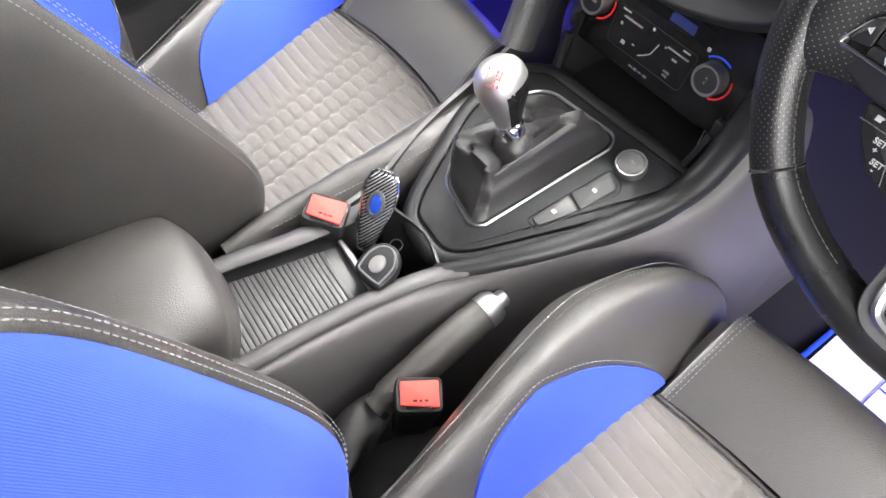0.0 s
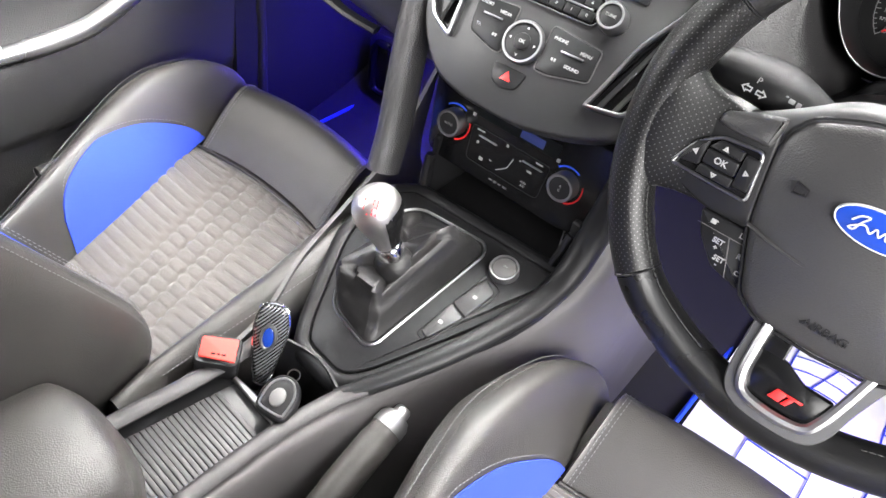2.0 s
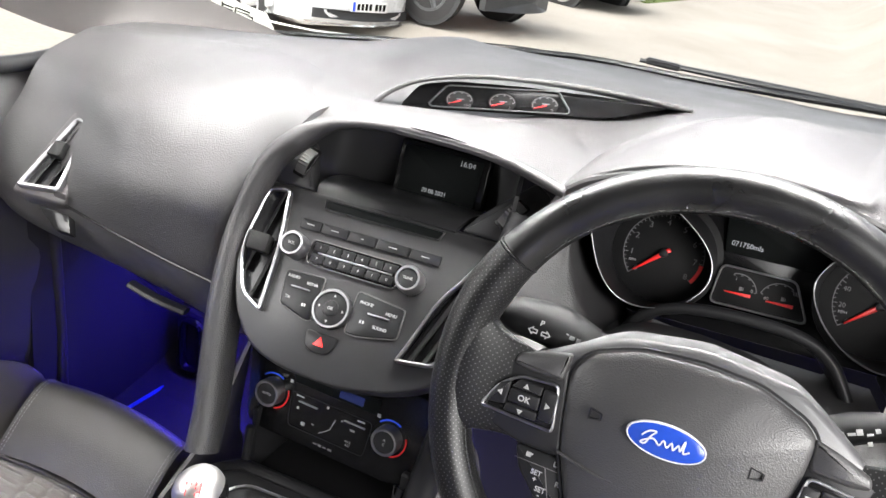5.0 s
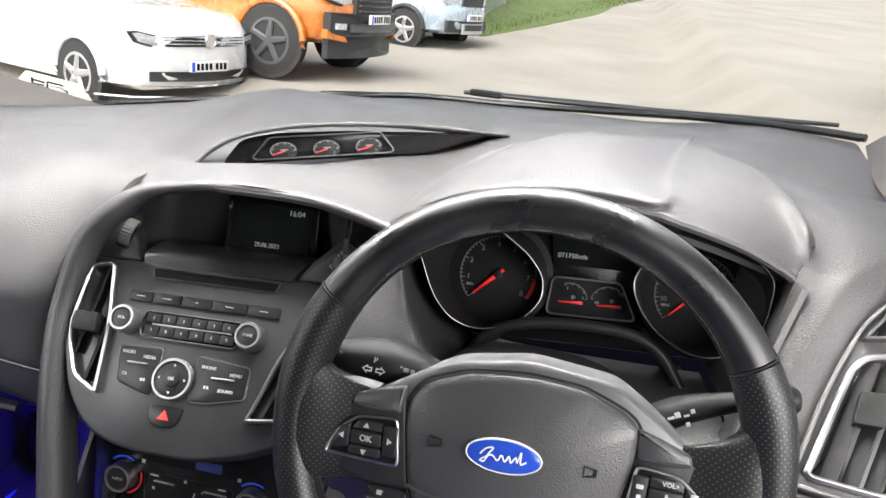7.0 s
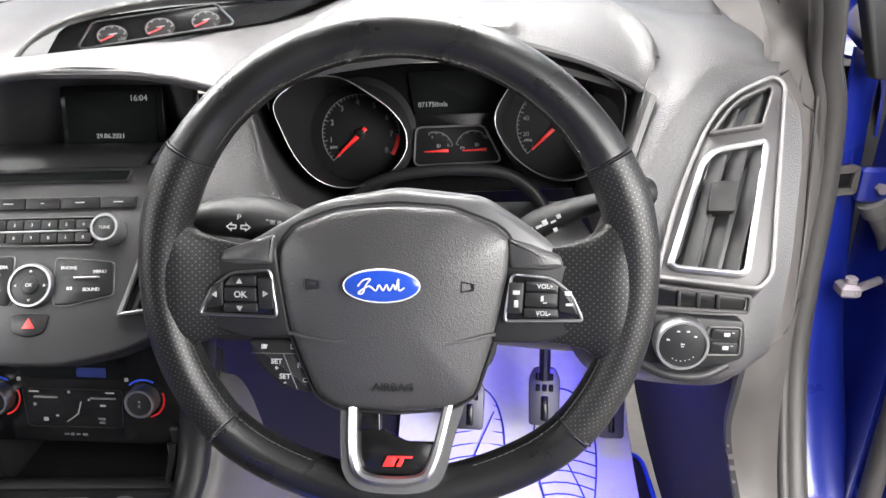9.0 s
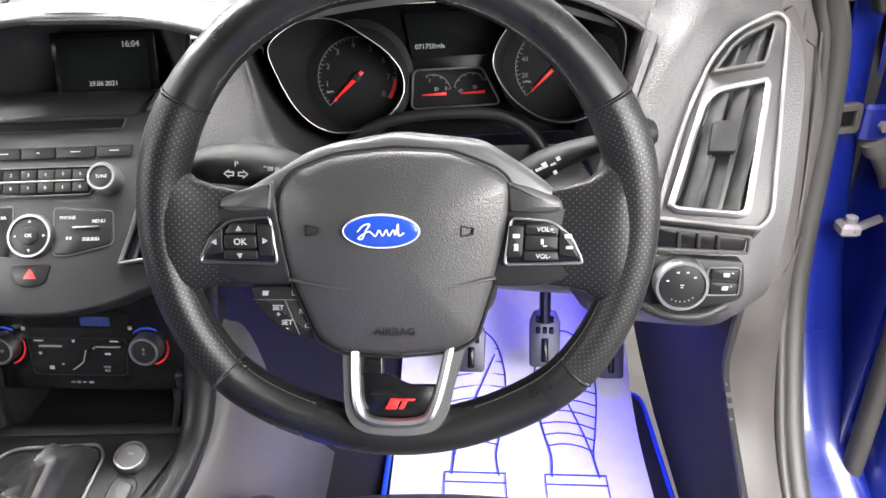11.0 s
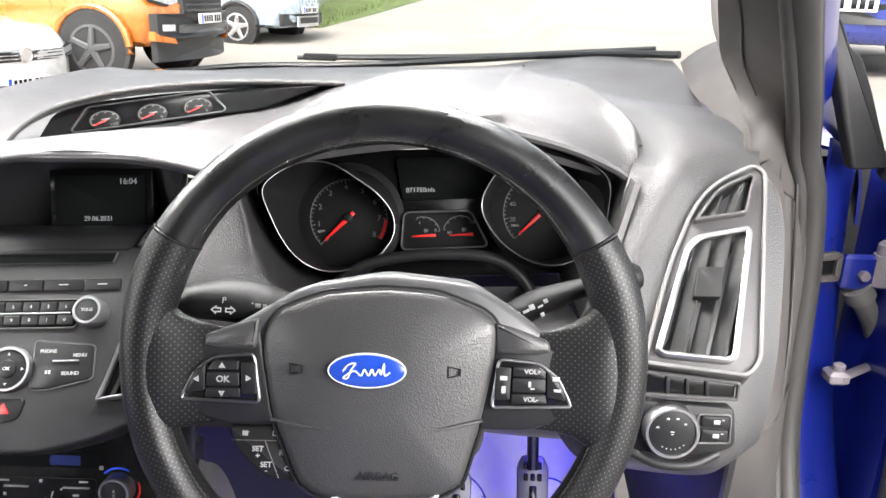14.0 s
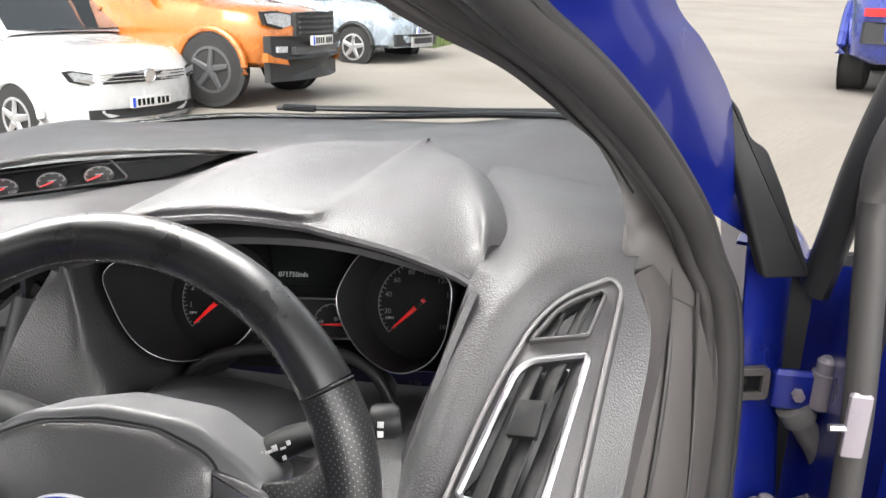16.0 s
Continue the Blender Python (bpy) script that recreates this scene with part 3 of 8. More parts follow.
rim_piece(30.5, 149.5, "rim_top", WHEELHIDE)
rim_piece(150.5, 221, "rim_side", PERF)
rim_piece(-40, 29.5, "rim_side", PERF)
rim_piece(222, 319, "rim_bottom", WHEELHIDE)
cover = rpoly([(-.080, .02), (-.069, .036), (-.037, .048), (.003, .052), (.042, .050), (.074, .038), (.085, .028), (.083, 0), (.076, -.033), (.061, -.084), (.045, -.094), (.004, -.098), (-.038, -.096), (-.054, -.086), (-.074, -.035), (-.080, 0)], .008)
part("airbag_cover", plate(cover, 0.010, ID, .007, -0.03, dome=0.012), HUB, wheel)

# ---- seats ----
def quilt(X, y):
    """Relief of the cloth: hexagons along the middle that pull out into ribs at both sides."""
    dx, dy = 0.030, 0.0168
    j0 = math.floor(X / dx)
    near = []
    for j in (j0 - 1, j0, j0 + 1, j0 + 2):
        off = 0.5 * dy if j % 2 else 0.0
        k0 = round((y - off) / dy)
        for k in (k0 - 1, k0, k0 + 1):
            near.append(math.sqrt(((X - j * dx) * 0.70) ** 2 + (y - (k * dy + off)) ** 2))
    near.sort()
    hexa = min(1, (near[1] - near[0]) / 0.007)
    rib = min(1, abs(((y / dy + 0.5) % 1) - 0.5) * 2 / 0.45)
    w = max(0, min(1, (abs(X) - 0.046) / 0.02))
    h = hexa * (1 - w) + rib * w
    return 0.0026 * h * h * (3 - 2 * h)


def spl(p, t):
    i = min(int(t), len(p) - 2)
    f = t - i
    return p[i] * (1 - f) + p[i + 1] * f


def front_seat(m, hw, bw, by, bbw, label, plain=0, lean=27, du=0.0, taper=0.0, skew=0.0):
    """A sports seat in the axes of m (x across, y ahead, origin at the front of the cloth): half width of the cloth, width of a
    bolster, place of the backrest's foot, width of its bolsters."""
    LEAN = radians(lean)
    e = thing("front_seat", label, "car seat", m=m, group="front seats")

    def cush(s, y):
        f = max(0.0, (y + .09) / 0.188)
        k = math.sqrt(max(0.0, 1 - f ** 2.2)) if f < 1 else 0.0
        c = (0.085 + 0.015 * (y + .3) / .3) * (0.30 + 0.70 * k)
        w = bw * (0.30 + 0.70 * k) * (1 - .48 * min(1, max(0, (-.09 - y) / .2)))
        z0 = 0.006 + 0.03 * max(0, y)
        q, k = hw * (1 + taper * min(0, y)), -skew * min(0, y)
        return [(k + s * (q + a * w), y, z) for a, z in ((0, z0), (.16, z0 + c * .42), (.36, z0 + c * .80), (.58, z0 + c), (.82, z0 + c - .012), (1, z0 + c - .05), (1.02, -.07), (.9, -.16))]

    def back(u, v, w):
        return np.array((u + du, by - v * math.sin(LEAN) + w * math.cos(LEAN), -0.005 + v * math.cos(LEAN) + w * math.sin(LEAN)))

    rows = []
    for i in range(121):
        y = by - .01 + (0.003 - by + .01) * i / 120
        rows.append([(hw * (1 + taper * min(0, y)) * u - skew * min(0, y), y - .012 * u * u * max(0, 1 + y / .04), -.008 + .008 * max(0, 1 + y / .3) + 0.010 * u * u * min(1, max(0, -y / .05)) + quilt(hw * u, y) * min(1, max(0, -y / .012)) - .005 * max(0, 1 + y / .010) ** 2) for u in [-1 + 2 * j / 90 for j in range(91)]])
    part("cushion_cloth", shell(rows, 0.02, (0, 0, -1)), CLOTH, e, "grey cloth embossed with hexagons and ribs")
    prof = [(0.004, .004), (.02, .018), (.05, .044), (.08, .062), (.100, .060), (.114, .040), (.118, 0.0), (.11, -.10)]
    fw = hw * 0.965
    part("cushion_front", sheet([[(u * fw, y - 0.012 * u * u, z - 0.004 * u * u - (.03 if abs(u) > 1.01 else 0)) for u in (-1.025, -1, -.94, -.5, 0, .5, .94, 1, 1.025)] for y, z in prof], 5, 4, 0.02, (0, -0.4, -1)), LEATHER, e, "smooth black leather front roll")
    part("piping", tube(spline([(u * fw, -.003 - 0.012 * u * u, .0055) for u in (-1, -.5, 0, .5, 1)], 6), .0022, 6), LEATHER, e)
    part("backrest_cloth", shell([[back(hw * u, .50 * i / 90, 0.012 * u * u + quilt(hw * u, .5 * i / 90)) for u in [-1 + j / 24 for j in range(49)]] for i in range(91)], 0.03, (0, -1, 0)), CLOTH, e, "grey embossed cloth")
    for s in (-1, 1):
        for off in (.006, .0105):
            part("stitching", stitches([(s * (fw - off), y - 0.011, z - .0008) for y, z in prof[:6]]), THREAD, e)
        ys = (by - .03, -.30, -.22, -.14, -.07, -.02, .03, .06, .08, .090, .0965)
        part("cushion_bolster", sheet([cush(s, y) for y in ys], 4, 4, 0.01, (-s, 0, -0.3)), LEATHER, e, "black leather side bolster of the cushion")
        rows = []
        for i in range(33):
            y = -.245 + .246 * i / 32
            p = spline(cush(s, y), 10)
            top = 25.0 * (max(0.0, 1 - (y / .245) ** 8)) ** 0.5 * min(1.0, max(0.0, -y / .15)) ** 0.62
            rows.append([np.array((q[0] - s * 0.0025, q[1], q[2] + 0.002)) for q in [spl(p, top * k / 10) for k in range(11)]])
        if s != plain:
            part("blue_insert", shell(rows, 0.003, (s, 0, -0.5)), BLUECLOTH, e, "bright blue cloth insert")
        part("stitching", stitches([(q[0] + s * .005, q[1], q[2] + .0035) for q in [r[-1] for r in rows[1:-1]][::3]]), THREAD, e)
        part("stitching", stitches([(cush(s, y)[4][0] - s * .006, y, cush(s, y)[4][2] + .0075) for y in ys[1:9]]), THREADDARK, e)
        part("stitching", stitches([(cush(s, y)[4][0] + s * .001, y, cush(s, y)[4][2] + .0055) for y in ys[1:9]]), THREAD, e)
        prof2 = ((-.05, .12), (.0, .34), (.05, .66), (.10, .90), (.16, 1), (.28, 1), (.40, .95), (.50, .8), (.57, .5), (.60, .2))
        part("backrest_bolster", sheet([[back(s * hw, v, .012), back(s * (hw + .24 * bbw * g), v, .05 * g), back(s * (hw + .50 * bbw * g), v, .088 * g), back(s * (hw + .74 * bbw * g), v, .097 * g), back(s * (hw + .94 * bbw * g), v, .080 * g),
                                         back(s * (hw + bbw * g), v, .03 * g), back(s * (hw + bbw * .96 * g), v, -.05), back(s * (hw + .7 * bbw * g), v, -.10)] for v, g in prof2], 5, 4, 0.01, (-s, -1, 0)), LEATHER, e, "black leather side bolster of the backrest")
        R = []
        for i in range(31):
            v = .05 + .44 * i / 30
            k = max(0, 1 - abs((v - .27) / .222) ** 3.4) ** 0.5
            ln = spline([back(s * hw, v, .016), back(s * (hw + .24 * bbw), v, .0540), back(s * (hw + .50 * bbw), v, .0915), back(s * (hw + .74 * bbw), v, .1005)], 6)
            R.append([spl(ln, 13.6 * k * j / 10) for j in range(11)])
        part("blue_insert", shell(R, 0.003, (s, -1, 0)), BLUECLOTH, e, "bright blue cloth insert")
        for off in (.0035, .0065):
            part("stitching", stitches([(q[0] + s * off, q[1] + off * .7, q[2] + off * .7) for q in [r[-1] for r in R[1:-1]][::2]], .0060, .0038, .0005), THREAD, e)
        part("stitching", stitches([back(s * (hw + .86 * bbw * g), v, .0905 * g + .001) for v, g in prof2[1:8]]), THREAD, e)
    part("backrest_shell", sheet([[back(u * (hw + bbw) * .92, v, -.03 - .07 * (1 - u * u)) for u in (-1, -.55, 0, .55, 1)] for v in (-.05, .1, .3, .5, .62)], 4, 4, 0.01, (0, 1, 0)), LEATHER, e, "black back of the seat")
    part("seat_base", box((-(hw + bw * .7), by - .05, -.20), (hw + bw * .7, .08, -.06), .03), LEATHER, e, "black lower trim of the seat")
    return e


front_seat(pose(0.405, 0.0, 0.460), 0.157, 0.112, -0.346, 0.105, "driver's sports seat in black leather with blue and grey cloth", 0, 27, -0.036)
front_seat(pose(-0.305, 0.088, 0.440, 6), 0.125, 0.108, -0.322, 0.075, "passenger sports seat in black leather with blue and grey cloth", 1, 25, -0.006, 0.6, 0.18)

# ---- outside: ground, verge, fence ----
def stained(name, col, stain, scale, rough):
    """Worn ground: broad stains, finer speckle and grit."""
    m = mat(name, col, rough, var=0.03, vscale=scale, grain=22, bump=0.15, fine=0.22)
    nt = m.node_tree
    b = nt.nodes["Principled BSDF"]
    old = b.inputs["Base Color"].links[0].from_socket
    tc = [n for n in nt.nodes if n.bl_idname == "ShaderNodeTexCoord"][0]
    ns = nt.nodes.new("ShaderNodeTexNoise")
    ns.inputs["Scale"].default_value, ns.inputs["Detail"].default_value = scale * .22, 8
    nt.links.new(tc.outputs["Object"], ns.inputs["Vector"])
    mr = nt.nodes.new("ShaderNodeMapRange")
    mr.inputs["From Min"].default_value, mr.inputs["From Max"].default_value = 0.30, 0.80
    nt.links.new(ns.outputs[0], mr.inputs["Value"])
    mx = nt.nodes.new("ShaderNodeMix")
    mx.data_type = 'RGBA'
    nt.links.new(mr.outputs[0], mx.inputs[0])
    nt.links.new(old, mx.inputs[6])
    mx.inputs[7].default_value = (*stain, 1)
    nt.links.new(mx.outputs[2], b.inputs["Base Color"])
    return m


GROUND = stained("worn_concrete", (0.300, 0.272, 0.235), (0.215, 0.192, 0.162), 2.6, 0.85)


def ground_z(x, y):
    x, y = max(-40, min(20, x)), max(-15, min(70, y))
    bank = 0.55 * max(0.0, min(1, (x - 1.15) / 0.8)) ** 1.5 * max(0.0, min(1, (y + 1) / 3))
    road = max(0.0, y - 11) * 0.055
    def ease(v):
        v = max(0.0, min(1.0, v))
        return v * v * (3 - 2 * v)
    dip = -0.40 * ease((-x - 2.4) / 1.1) * ease((8.0 - y) / 0.7 + 0.3)
    return bank + road + dip


gx = [-900, -300, -100, -40, -20, -12, -8, -6, -5, -4, -3, -2, -1, 0, 1, 1.25, 1.4, 1.6, 1.8, 2, 2.2, 3, 4, 5, 6, 8, 10, 14, 20, 40, 100, 300, 900]
gy = [-900, -200, -50, -15, -5, -2, -1, 0, 1, 2, 3, 4, 5, 6, 7, 8, 9, 10, 11, 12, 14, 17, 20, 25, 30, 40, 60, 70, 100, 200, 900]
part("ground", grid_mesh([[(x, y, ground_z(x, y)) for y in gy] for x in gx]), GROUND, None, "pale worn concrete forecourt and rising road", category="ground", kind="structure")
GRASS = mat("verge_grass", (0.095, 0.130, 0.035), 0.9, var=0.3, vscale=3, grain=80, bump=0.6, fine=0.3)
random.seed(4)
part("verge", sheet([[(-9, 15.4, ground_z(-3, 15.4) + .02), (-9, 22, ground_z(-3, 22) + .05), (-9, 34, ground_z(-3, 34) + .1), (-9, 60, ground_z(-3, 60) + .3)],
                     [(-3.6, 15.6, ground_z(-3, 15.6) + .22), (-3.3, 22, ground_z(-3, 22) + .35), (-3.2, 34, ground_z(-3, 34) + .45), (-4, 60, ground_z(-3, 60) + .5)],
                     [(-2.4, 15.9, ground_z(-3, 15.9) + .01), (-1.2, 22, ground_z(-3, 22) + .01), (-.2, 30, ground_z(-3, 30) + .01), (1, 60, ground_z(-3, 60) + .02)]], 5, 8, .03, (0, 0, -1)), GRASS, None, "rough green grass verge below the fence", category="grass", kind="structure")
bm = bmesh.new()
for i in range(5200):
    y = random.uniform(15.8, 40)
    f = random.random() ** .7
    edge = -2.4 + (y - 15.9) * .16
    x = -3.5 + (edge + 3.5) * f
    z = ground_z(-3, y) + .30 * (1 - f) ** 1.3
    h, a, w = random.uniform(.08, .24), random.uniform(0, 6.28), .012
    lx, ly = random.uniform(-.08, .08), random.uniform(-.08, .08)
    v = [bm.verts.new(p) for p in ((x - w * math.cos(a), y - w * math.sin(a), z), (x + w * math.cos(a), y + w * math.sin(a), z), (x + lx, y + ly, z + h))]
    bm.faces.new(v)
part("grass_tufts", bm, GRASS, None, "loose tufts of green grass on the verge", smooth=False, category="grass", kind="stuff")
FENCEM = mat("galvanised_green", (0.22, 0.25, 0.21), 0.55, var=0.12)
fence = thing("fence", "grey-green steel palisade fence with pointed pales", "fence", (-3.6, 16, .3))
FL = [(-7.5, 15.9), (-2.75, 16.6), (-2.9, 21), (-3.1, 28), (-3.2, 40)]


def along_fence(d):
    for (a, b) in zip(FL, FL[1:]):
        L = math.dist(a, b)
        if d <= L:
            return a[0] + (b[0] - a[0]) * d / L, a[1] + (b[1] - a[1]) * d / L, math.atan2(b[1] - a[1], b[0] - a[0])
        d -= L
    return None


pale = None
d = 0.0
while along_fence(d):
    x, y, a = along_fence(d)
    mm = Matrix.Translation((x, y, ground_z(-3, y) + .25)) @ Matrix.Rotation(a, 4, 'Z')
    if pale is None:
        pale = part("pale", rings([[(-.034, 0, z), (0, -.012, z), (.034, 0, z), (0, .006, z)] if z < 1.9 else [(-.004, 0, z), (0, -.002, z), (.004, 0, z), (0, .002, z)] for z in (0, 1.8, 1.95)], ID), FENCEM, fence)
        pale.matrix_local = Matrix.Translation((3.6, -16, -.3)) @ mm
        pale.data.transform(Matrix.Translation((3.6, -16, -.3)).inverted())
    else:
        again(pale, Matrix.Translation((3.6, -16, -.3)) @ mm, fence)
    d += .155
for h in (.35, 1.55):
    part("rail", tube([(x, y + .02, ground_z(-3, y) + .25 + h) for x, y in FL], .025, 6), FENCEM, fence)
for x, y in FL[1:] + [(-5.2, 16.25), (-3.0, 24.5)]:
    part("post", box((x - .05, y + .03, ground_z(-3, y)), (x + .05, y + .13, ground_z(-3, y) + 2.1), .01), FENCEM, fence)
LEAF = mat("hedge_leaf", (0.05, 0.085, 0.025), 0.8, var=0.4, vscale=2)
bm = bmesh.new()
for i in range(5200):
    y = random.uniform(17, 60)
    x = -5.2 + random.gauss(0, 0.5) if y < 46 else random.uniform(-6, 16)
    z = ground_z(-3, y) + random.uniform(.1, 3.4)
    if y >= 46:
        y = random.uniform(62, 68)
        z = ground_z(0, y) + random.uniform(0, 4.5)
    s = random.uniform(.10, .30) * (1 if y < 60 else 2.2)
    q = Euler((random.uniform(0, 6), random.uniform(0, 6), random.uniform(0, 6))).to_matrix()
    v = [bm.verts.new(Vector((x, y, z)) + q @ Vector(p) * s) for p in ((-.5, 0, 0), (0, -.35, .05), (.5, 0, 0), (0, .35, .05))]
    bm.faces.new(v)
for i in range(5000):
    x, y = random.uniform(-8, 18), random.uniform(62, 68)
    q = Euler((random.uniform(0, 6), random.uniform(0, 6), random.uniform(0, 6))).to_matrix()
    c, k = Vector((x, y, ground_z(0, y) + 4.2 * random.random() ** 1.3)), random.uniform(.35, .8)
    bm.faces.new([bm.verts.new(c + q @ Vector(p) * k) for p in ((-.5, 0, 0), (0, -.35, .05), (.5, 0, 0), (0, .35, .05))])
part("hedge", bm, LEAF, None, "uneven dark green hedge behind the fence", smooth=False, category="hedge", kind="stuff")

# ---- parked cars ----
TYRE = mat("tyre_rubber", (0.025, 0.024, 0.024), 0.85, var=0.15)
ALLOY = mat("alloy_wheel", (0.55, 0.55, 0.56), 0.35, metal=0.8, var=0.08)
DARKWHEEL = mat("black_wheel", (0.07, 0.07, 0.072), 0.4, var=0.1)
BLACKPL = mat("black_bumper_plastic", (0.025, 0.025, 0.026), 0.55, var=0.12)
LAMP = mat("headlamp_glass", (0.55, 0.57, 0.60), 0.12, coat=1.0, var=0.25, vscale=30, metal=0.3)
PLATEW = mat("number_plate_white", (0.78, 0.78, 0.76), 0.5, var=0.03)
WHITECAR = mat("white_car_paint", (0.78, 0.78, 0.78), 0.25, coat=1.0, var=0.02)
ORANGE = mat("copper_orange_paint", (0.58, 0.17, 0.025), 0.28, metal=0.25, coat=1.0, var=0.05)
ICE = mat("silver_blue_paint", (0.46, 0.54, 0.62), 0.28, metal=0.4, coat=1.0, var=0.04)


def car(name, label, m, paint, L, W, H, hood, belt, low, wr, wheel_mat, nose, spec):
    """A parked car: nose at the origin, facing +x; hood and belt heights, sill height, wheel radius; nose: rounding of its front in plan."""
    e = thing(name, label, "car", m=m)
    hw = W / 2
    st = ((0.0, .62, low + .12, hood - .30, hood - .26), (-.10, .84, low + .02, hood - .24, hood - .18), (-.30, .95, low, hood - .14, hood - .05), (-.65, 1.0, low, hood - .08, hood + .0), (-1.15, 1.0, low, belt - .04, hood + .09),
          (-1.9, 1.0, low, belt, belt + .06), (-L * .62, 1.0, low, belt, belt + .06), (-L * .85, 1.0, low, belt, belt + .04), (-L * .97, .93, low + .06, belt - .05, belt), (-L, .80, low + .16, belt - .15, belt - .1))
    rows = []
    for x, w, zb, zs, zt in st:
        w *= hw
        pr = [(0, zb), (w * .80, zb), (w * .97, zb + .06), (w, zb + (zs - zb) * .4), (w * .995, zb + (zs - zb) * .75), (w * .96, zs), (w * .82, zs + (zt - zs) * .75), (w * .4, zt), (0, zt + .01)]
        rows.append([(x + nose * (1 - (y / hw) ** 2) * (1 if x > -.5 else 0) - nose, y, z) for y, z in pr] + [(x + nose * (1 - (y / hw) ** 2) * (1 if x > -.5 else 0) - nose, -y, z) for y, z in pr[-2:0:-1]])
    cols = [spline(list(c), 4) for c in zip(*rows)]
    bm = bmesh.new()
    V = [[bm.verts.new(tuple(p)) for p in c] for c in cols]
    k, n = len(V), len(V[0])
    for i in range(k):
        for j in range(n - 1):
            bm.faces.new([V[i][j], V[(i + 1) % k][j], V[(i + 1) % k][j + 1], V[i][j + 1]])
    bm.faces.new([V[i][0] for i in range(k)])
    bm.faces.new([V[i][n - 1] for i in range(k)])
    part("body", bm, paint, e, angle=50)
    # cabin
    cab0, cab1 = spec.get("cabin", (-1.10, -L * .93))
    gl = []
    for x, z, w in ((cab0, hood + .08, .86), (cab0 - .58, H - .16, .76), (cab0 - .95, H - .02, .70), ((cab0 + cab1) / 2, H, .70), (cab1 + .45, H - .04, .70), (cab1 + .10, H - .30, .78), (cab1, belt + .02, .86)):
        gl.append([(x, s * w * hw * f, z - d) for s, f, d in ((1, 1.06, max(0, z - belt)), (1, 1.0, .05), (1, .86, .0), (1, 0, -.02), (-1, .86, .0), (-1, 1.0, .05), (-1, 1.06, max(0, z - belt)))])
    part("cabin", sheet(gl, 3, 3, .02, (0, 0, -1)), paint, e)
    wsx = [(cab0 + .03, hood + .10), (cab0 - .55, H - .14)]
    part("windscreen", sheet([[(x + .03 - .10 * (u * u), u * hw * w, z + .02) for u in (-1, -.5, 0, .5, 1)] for (x, z), w in zip(wsx, (.80, .68))], 3, 4, .01, (-1, 0, 0)), TINT, e, "dark windscreen glass")
    for s in (-1, 1):
        for x0, x1 in ((cab0 - .35, cab0 - 1.25), (cab0 - 1.32, max(cab1 + .35, cab0 - 2.2))):
            part("side_window", sheet([[(x, s * (hw * .93), belt + .03) for x in (x0 + .10 if x0 > cab0 - .5 else x0, x1)], [(x, s * hw * .76, H - .14) for x in (x0 - .42 if x0 > cab0 - .5 else x0, x1)]], 2, 2, .012, (0, -s, 0)), TINT, e)
        part("sill_line", tube([(-.9 - wr, s * (hw + .002), low + .05), (-L + 1.2, s * (hw + .002), low + .05)], .03, 6), BLACKPL if spec.get("clad") else paint, e)
        part("door_line", tube([(cab0 - 1.28, s * (hw * .995), belt), (cab0 - 1.28, s * (hw + .001), low + .1)], .004, 5), BLACKPL, e)
        part("door_handle", box((cab0 - 1.22, s * hw * .99 - .02, belt - .16), (cab0 - 1.02, s * hw * .99 + .02, belt - .12), .01), paint, e)
        part("mirror", turned([(.02, -.11), (.075, -.09), (.095, 0), (.075, .09), (.02, .11)], Matrix.Translation((cab0 - .42, s * (hw + .10), belt + .08)) @ Matrix.Rotation(radians(90), 4, 'X'), 16, sx=.55), spec.get("mirror", paint), e)
        for x in (-.88, -L + .85):
            w = part("wheel", tube([(x, s * (hw - .20), wr), (x, s * (hw - .18), wr), (x, s * (hw + .0), wr), (x, s * (hw + .015), wr)], [wr * .93, wr, wr, wr * .92], 36, up=(1, 0, 0)), TYRE, e)
            part("arch", tube([(x + (wr + .045) * math.cos(a), s * (hw + .0), wr + .02 + (wr + .045) * math.sin(a)) for a in [math.pi * (-.04 + 1.08 * i / 18) for i in range(19)]], .04, 8), BLACKPL if spec.get("clad") else paint, e)
            part("arch_gap", turned([(wr + .05, -.004), (wr + .05, .002)], Matrix.Translation((x, s * (hw + .004), wr + .02)) @ Matrix.Rotation(radians(90), 4, 'X'), 28), BLACKPL, e)
            part("rim", turned([(wr * .66, -.012), (wr * .68, .002), (wr * .60, .006), (wr * .56, -.02)], Matrix.Translation((x, s * (hw + .018), wr)) @ Matrix.Rotation(radians(-90 * s), 4, 'X'), 28), wheel_mat, w)
            for q in range(5):
                a = 2 * math.pi * q / 5 + .3
                part("spoke", tube([(x + .04 * math.cos(a), s * (hw + .03), wr + .04 * math.sin(a)), (x + wr * .60 * math.cos(a - .10), s * (hw + .026), wr + wr * .60 * math.sin(a - .10))], [.045, .03], 6, flat=.5, up=(0, 1, 0)), wheel_mat, w)
            part("hub_cap", turned([(.05, 0), (.05, .01), (.03, .014)], Matrix.Translation((x, s * (hw + .03), wr)) @ Matrix.Rotation(radians(-90 * s), 4, 'X'), 16), wheel_mat, w)
    fx = lambda y: -nose * (y / hw) ** 2
    FR = frame_of((0, 0, 0), (0, 1, 0), (0, 0, 1))

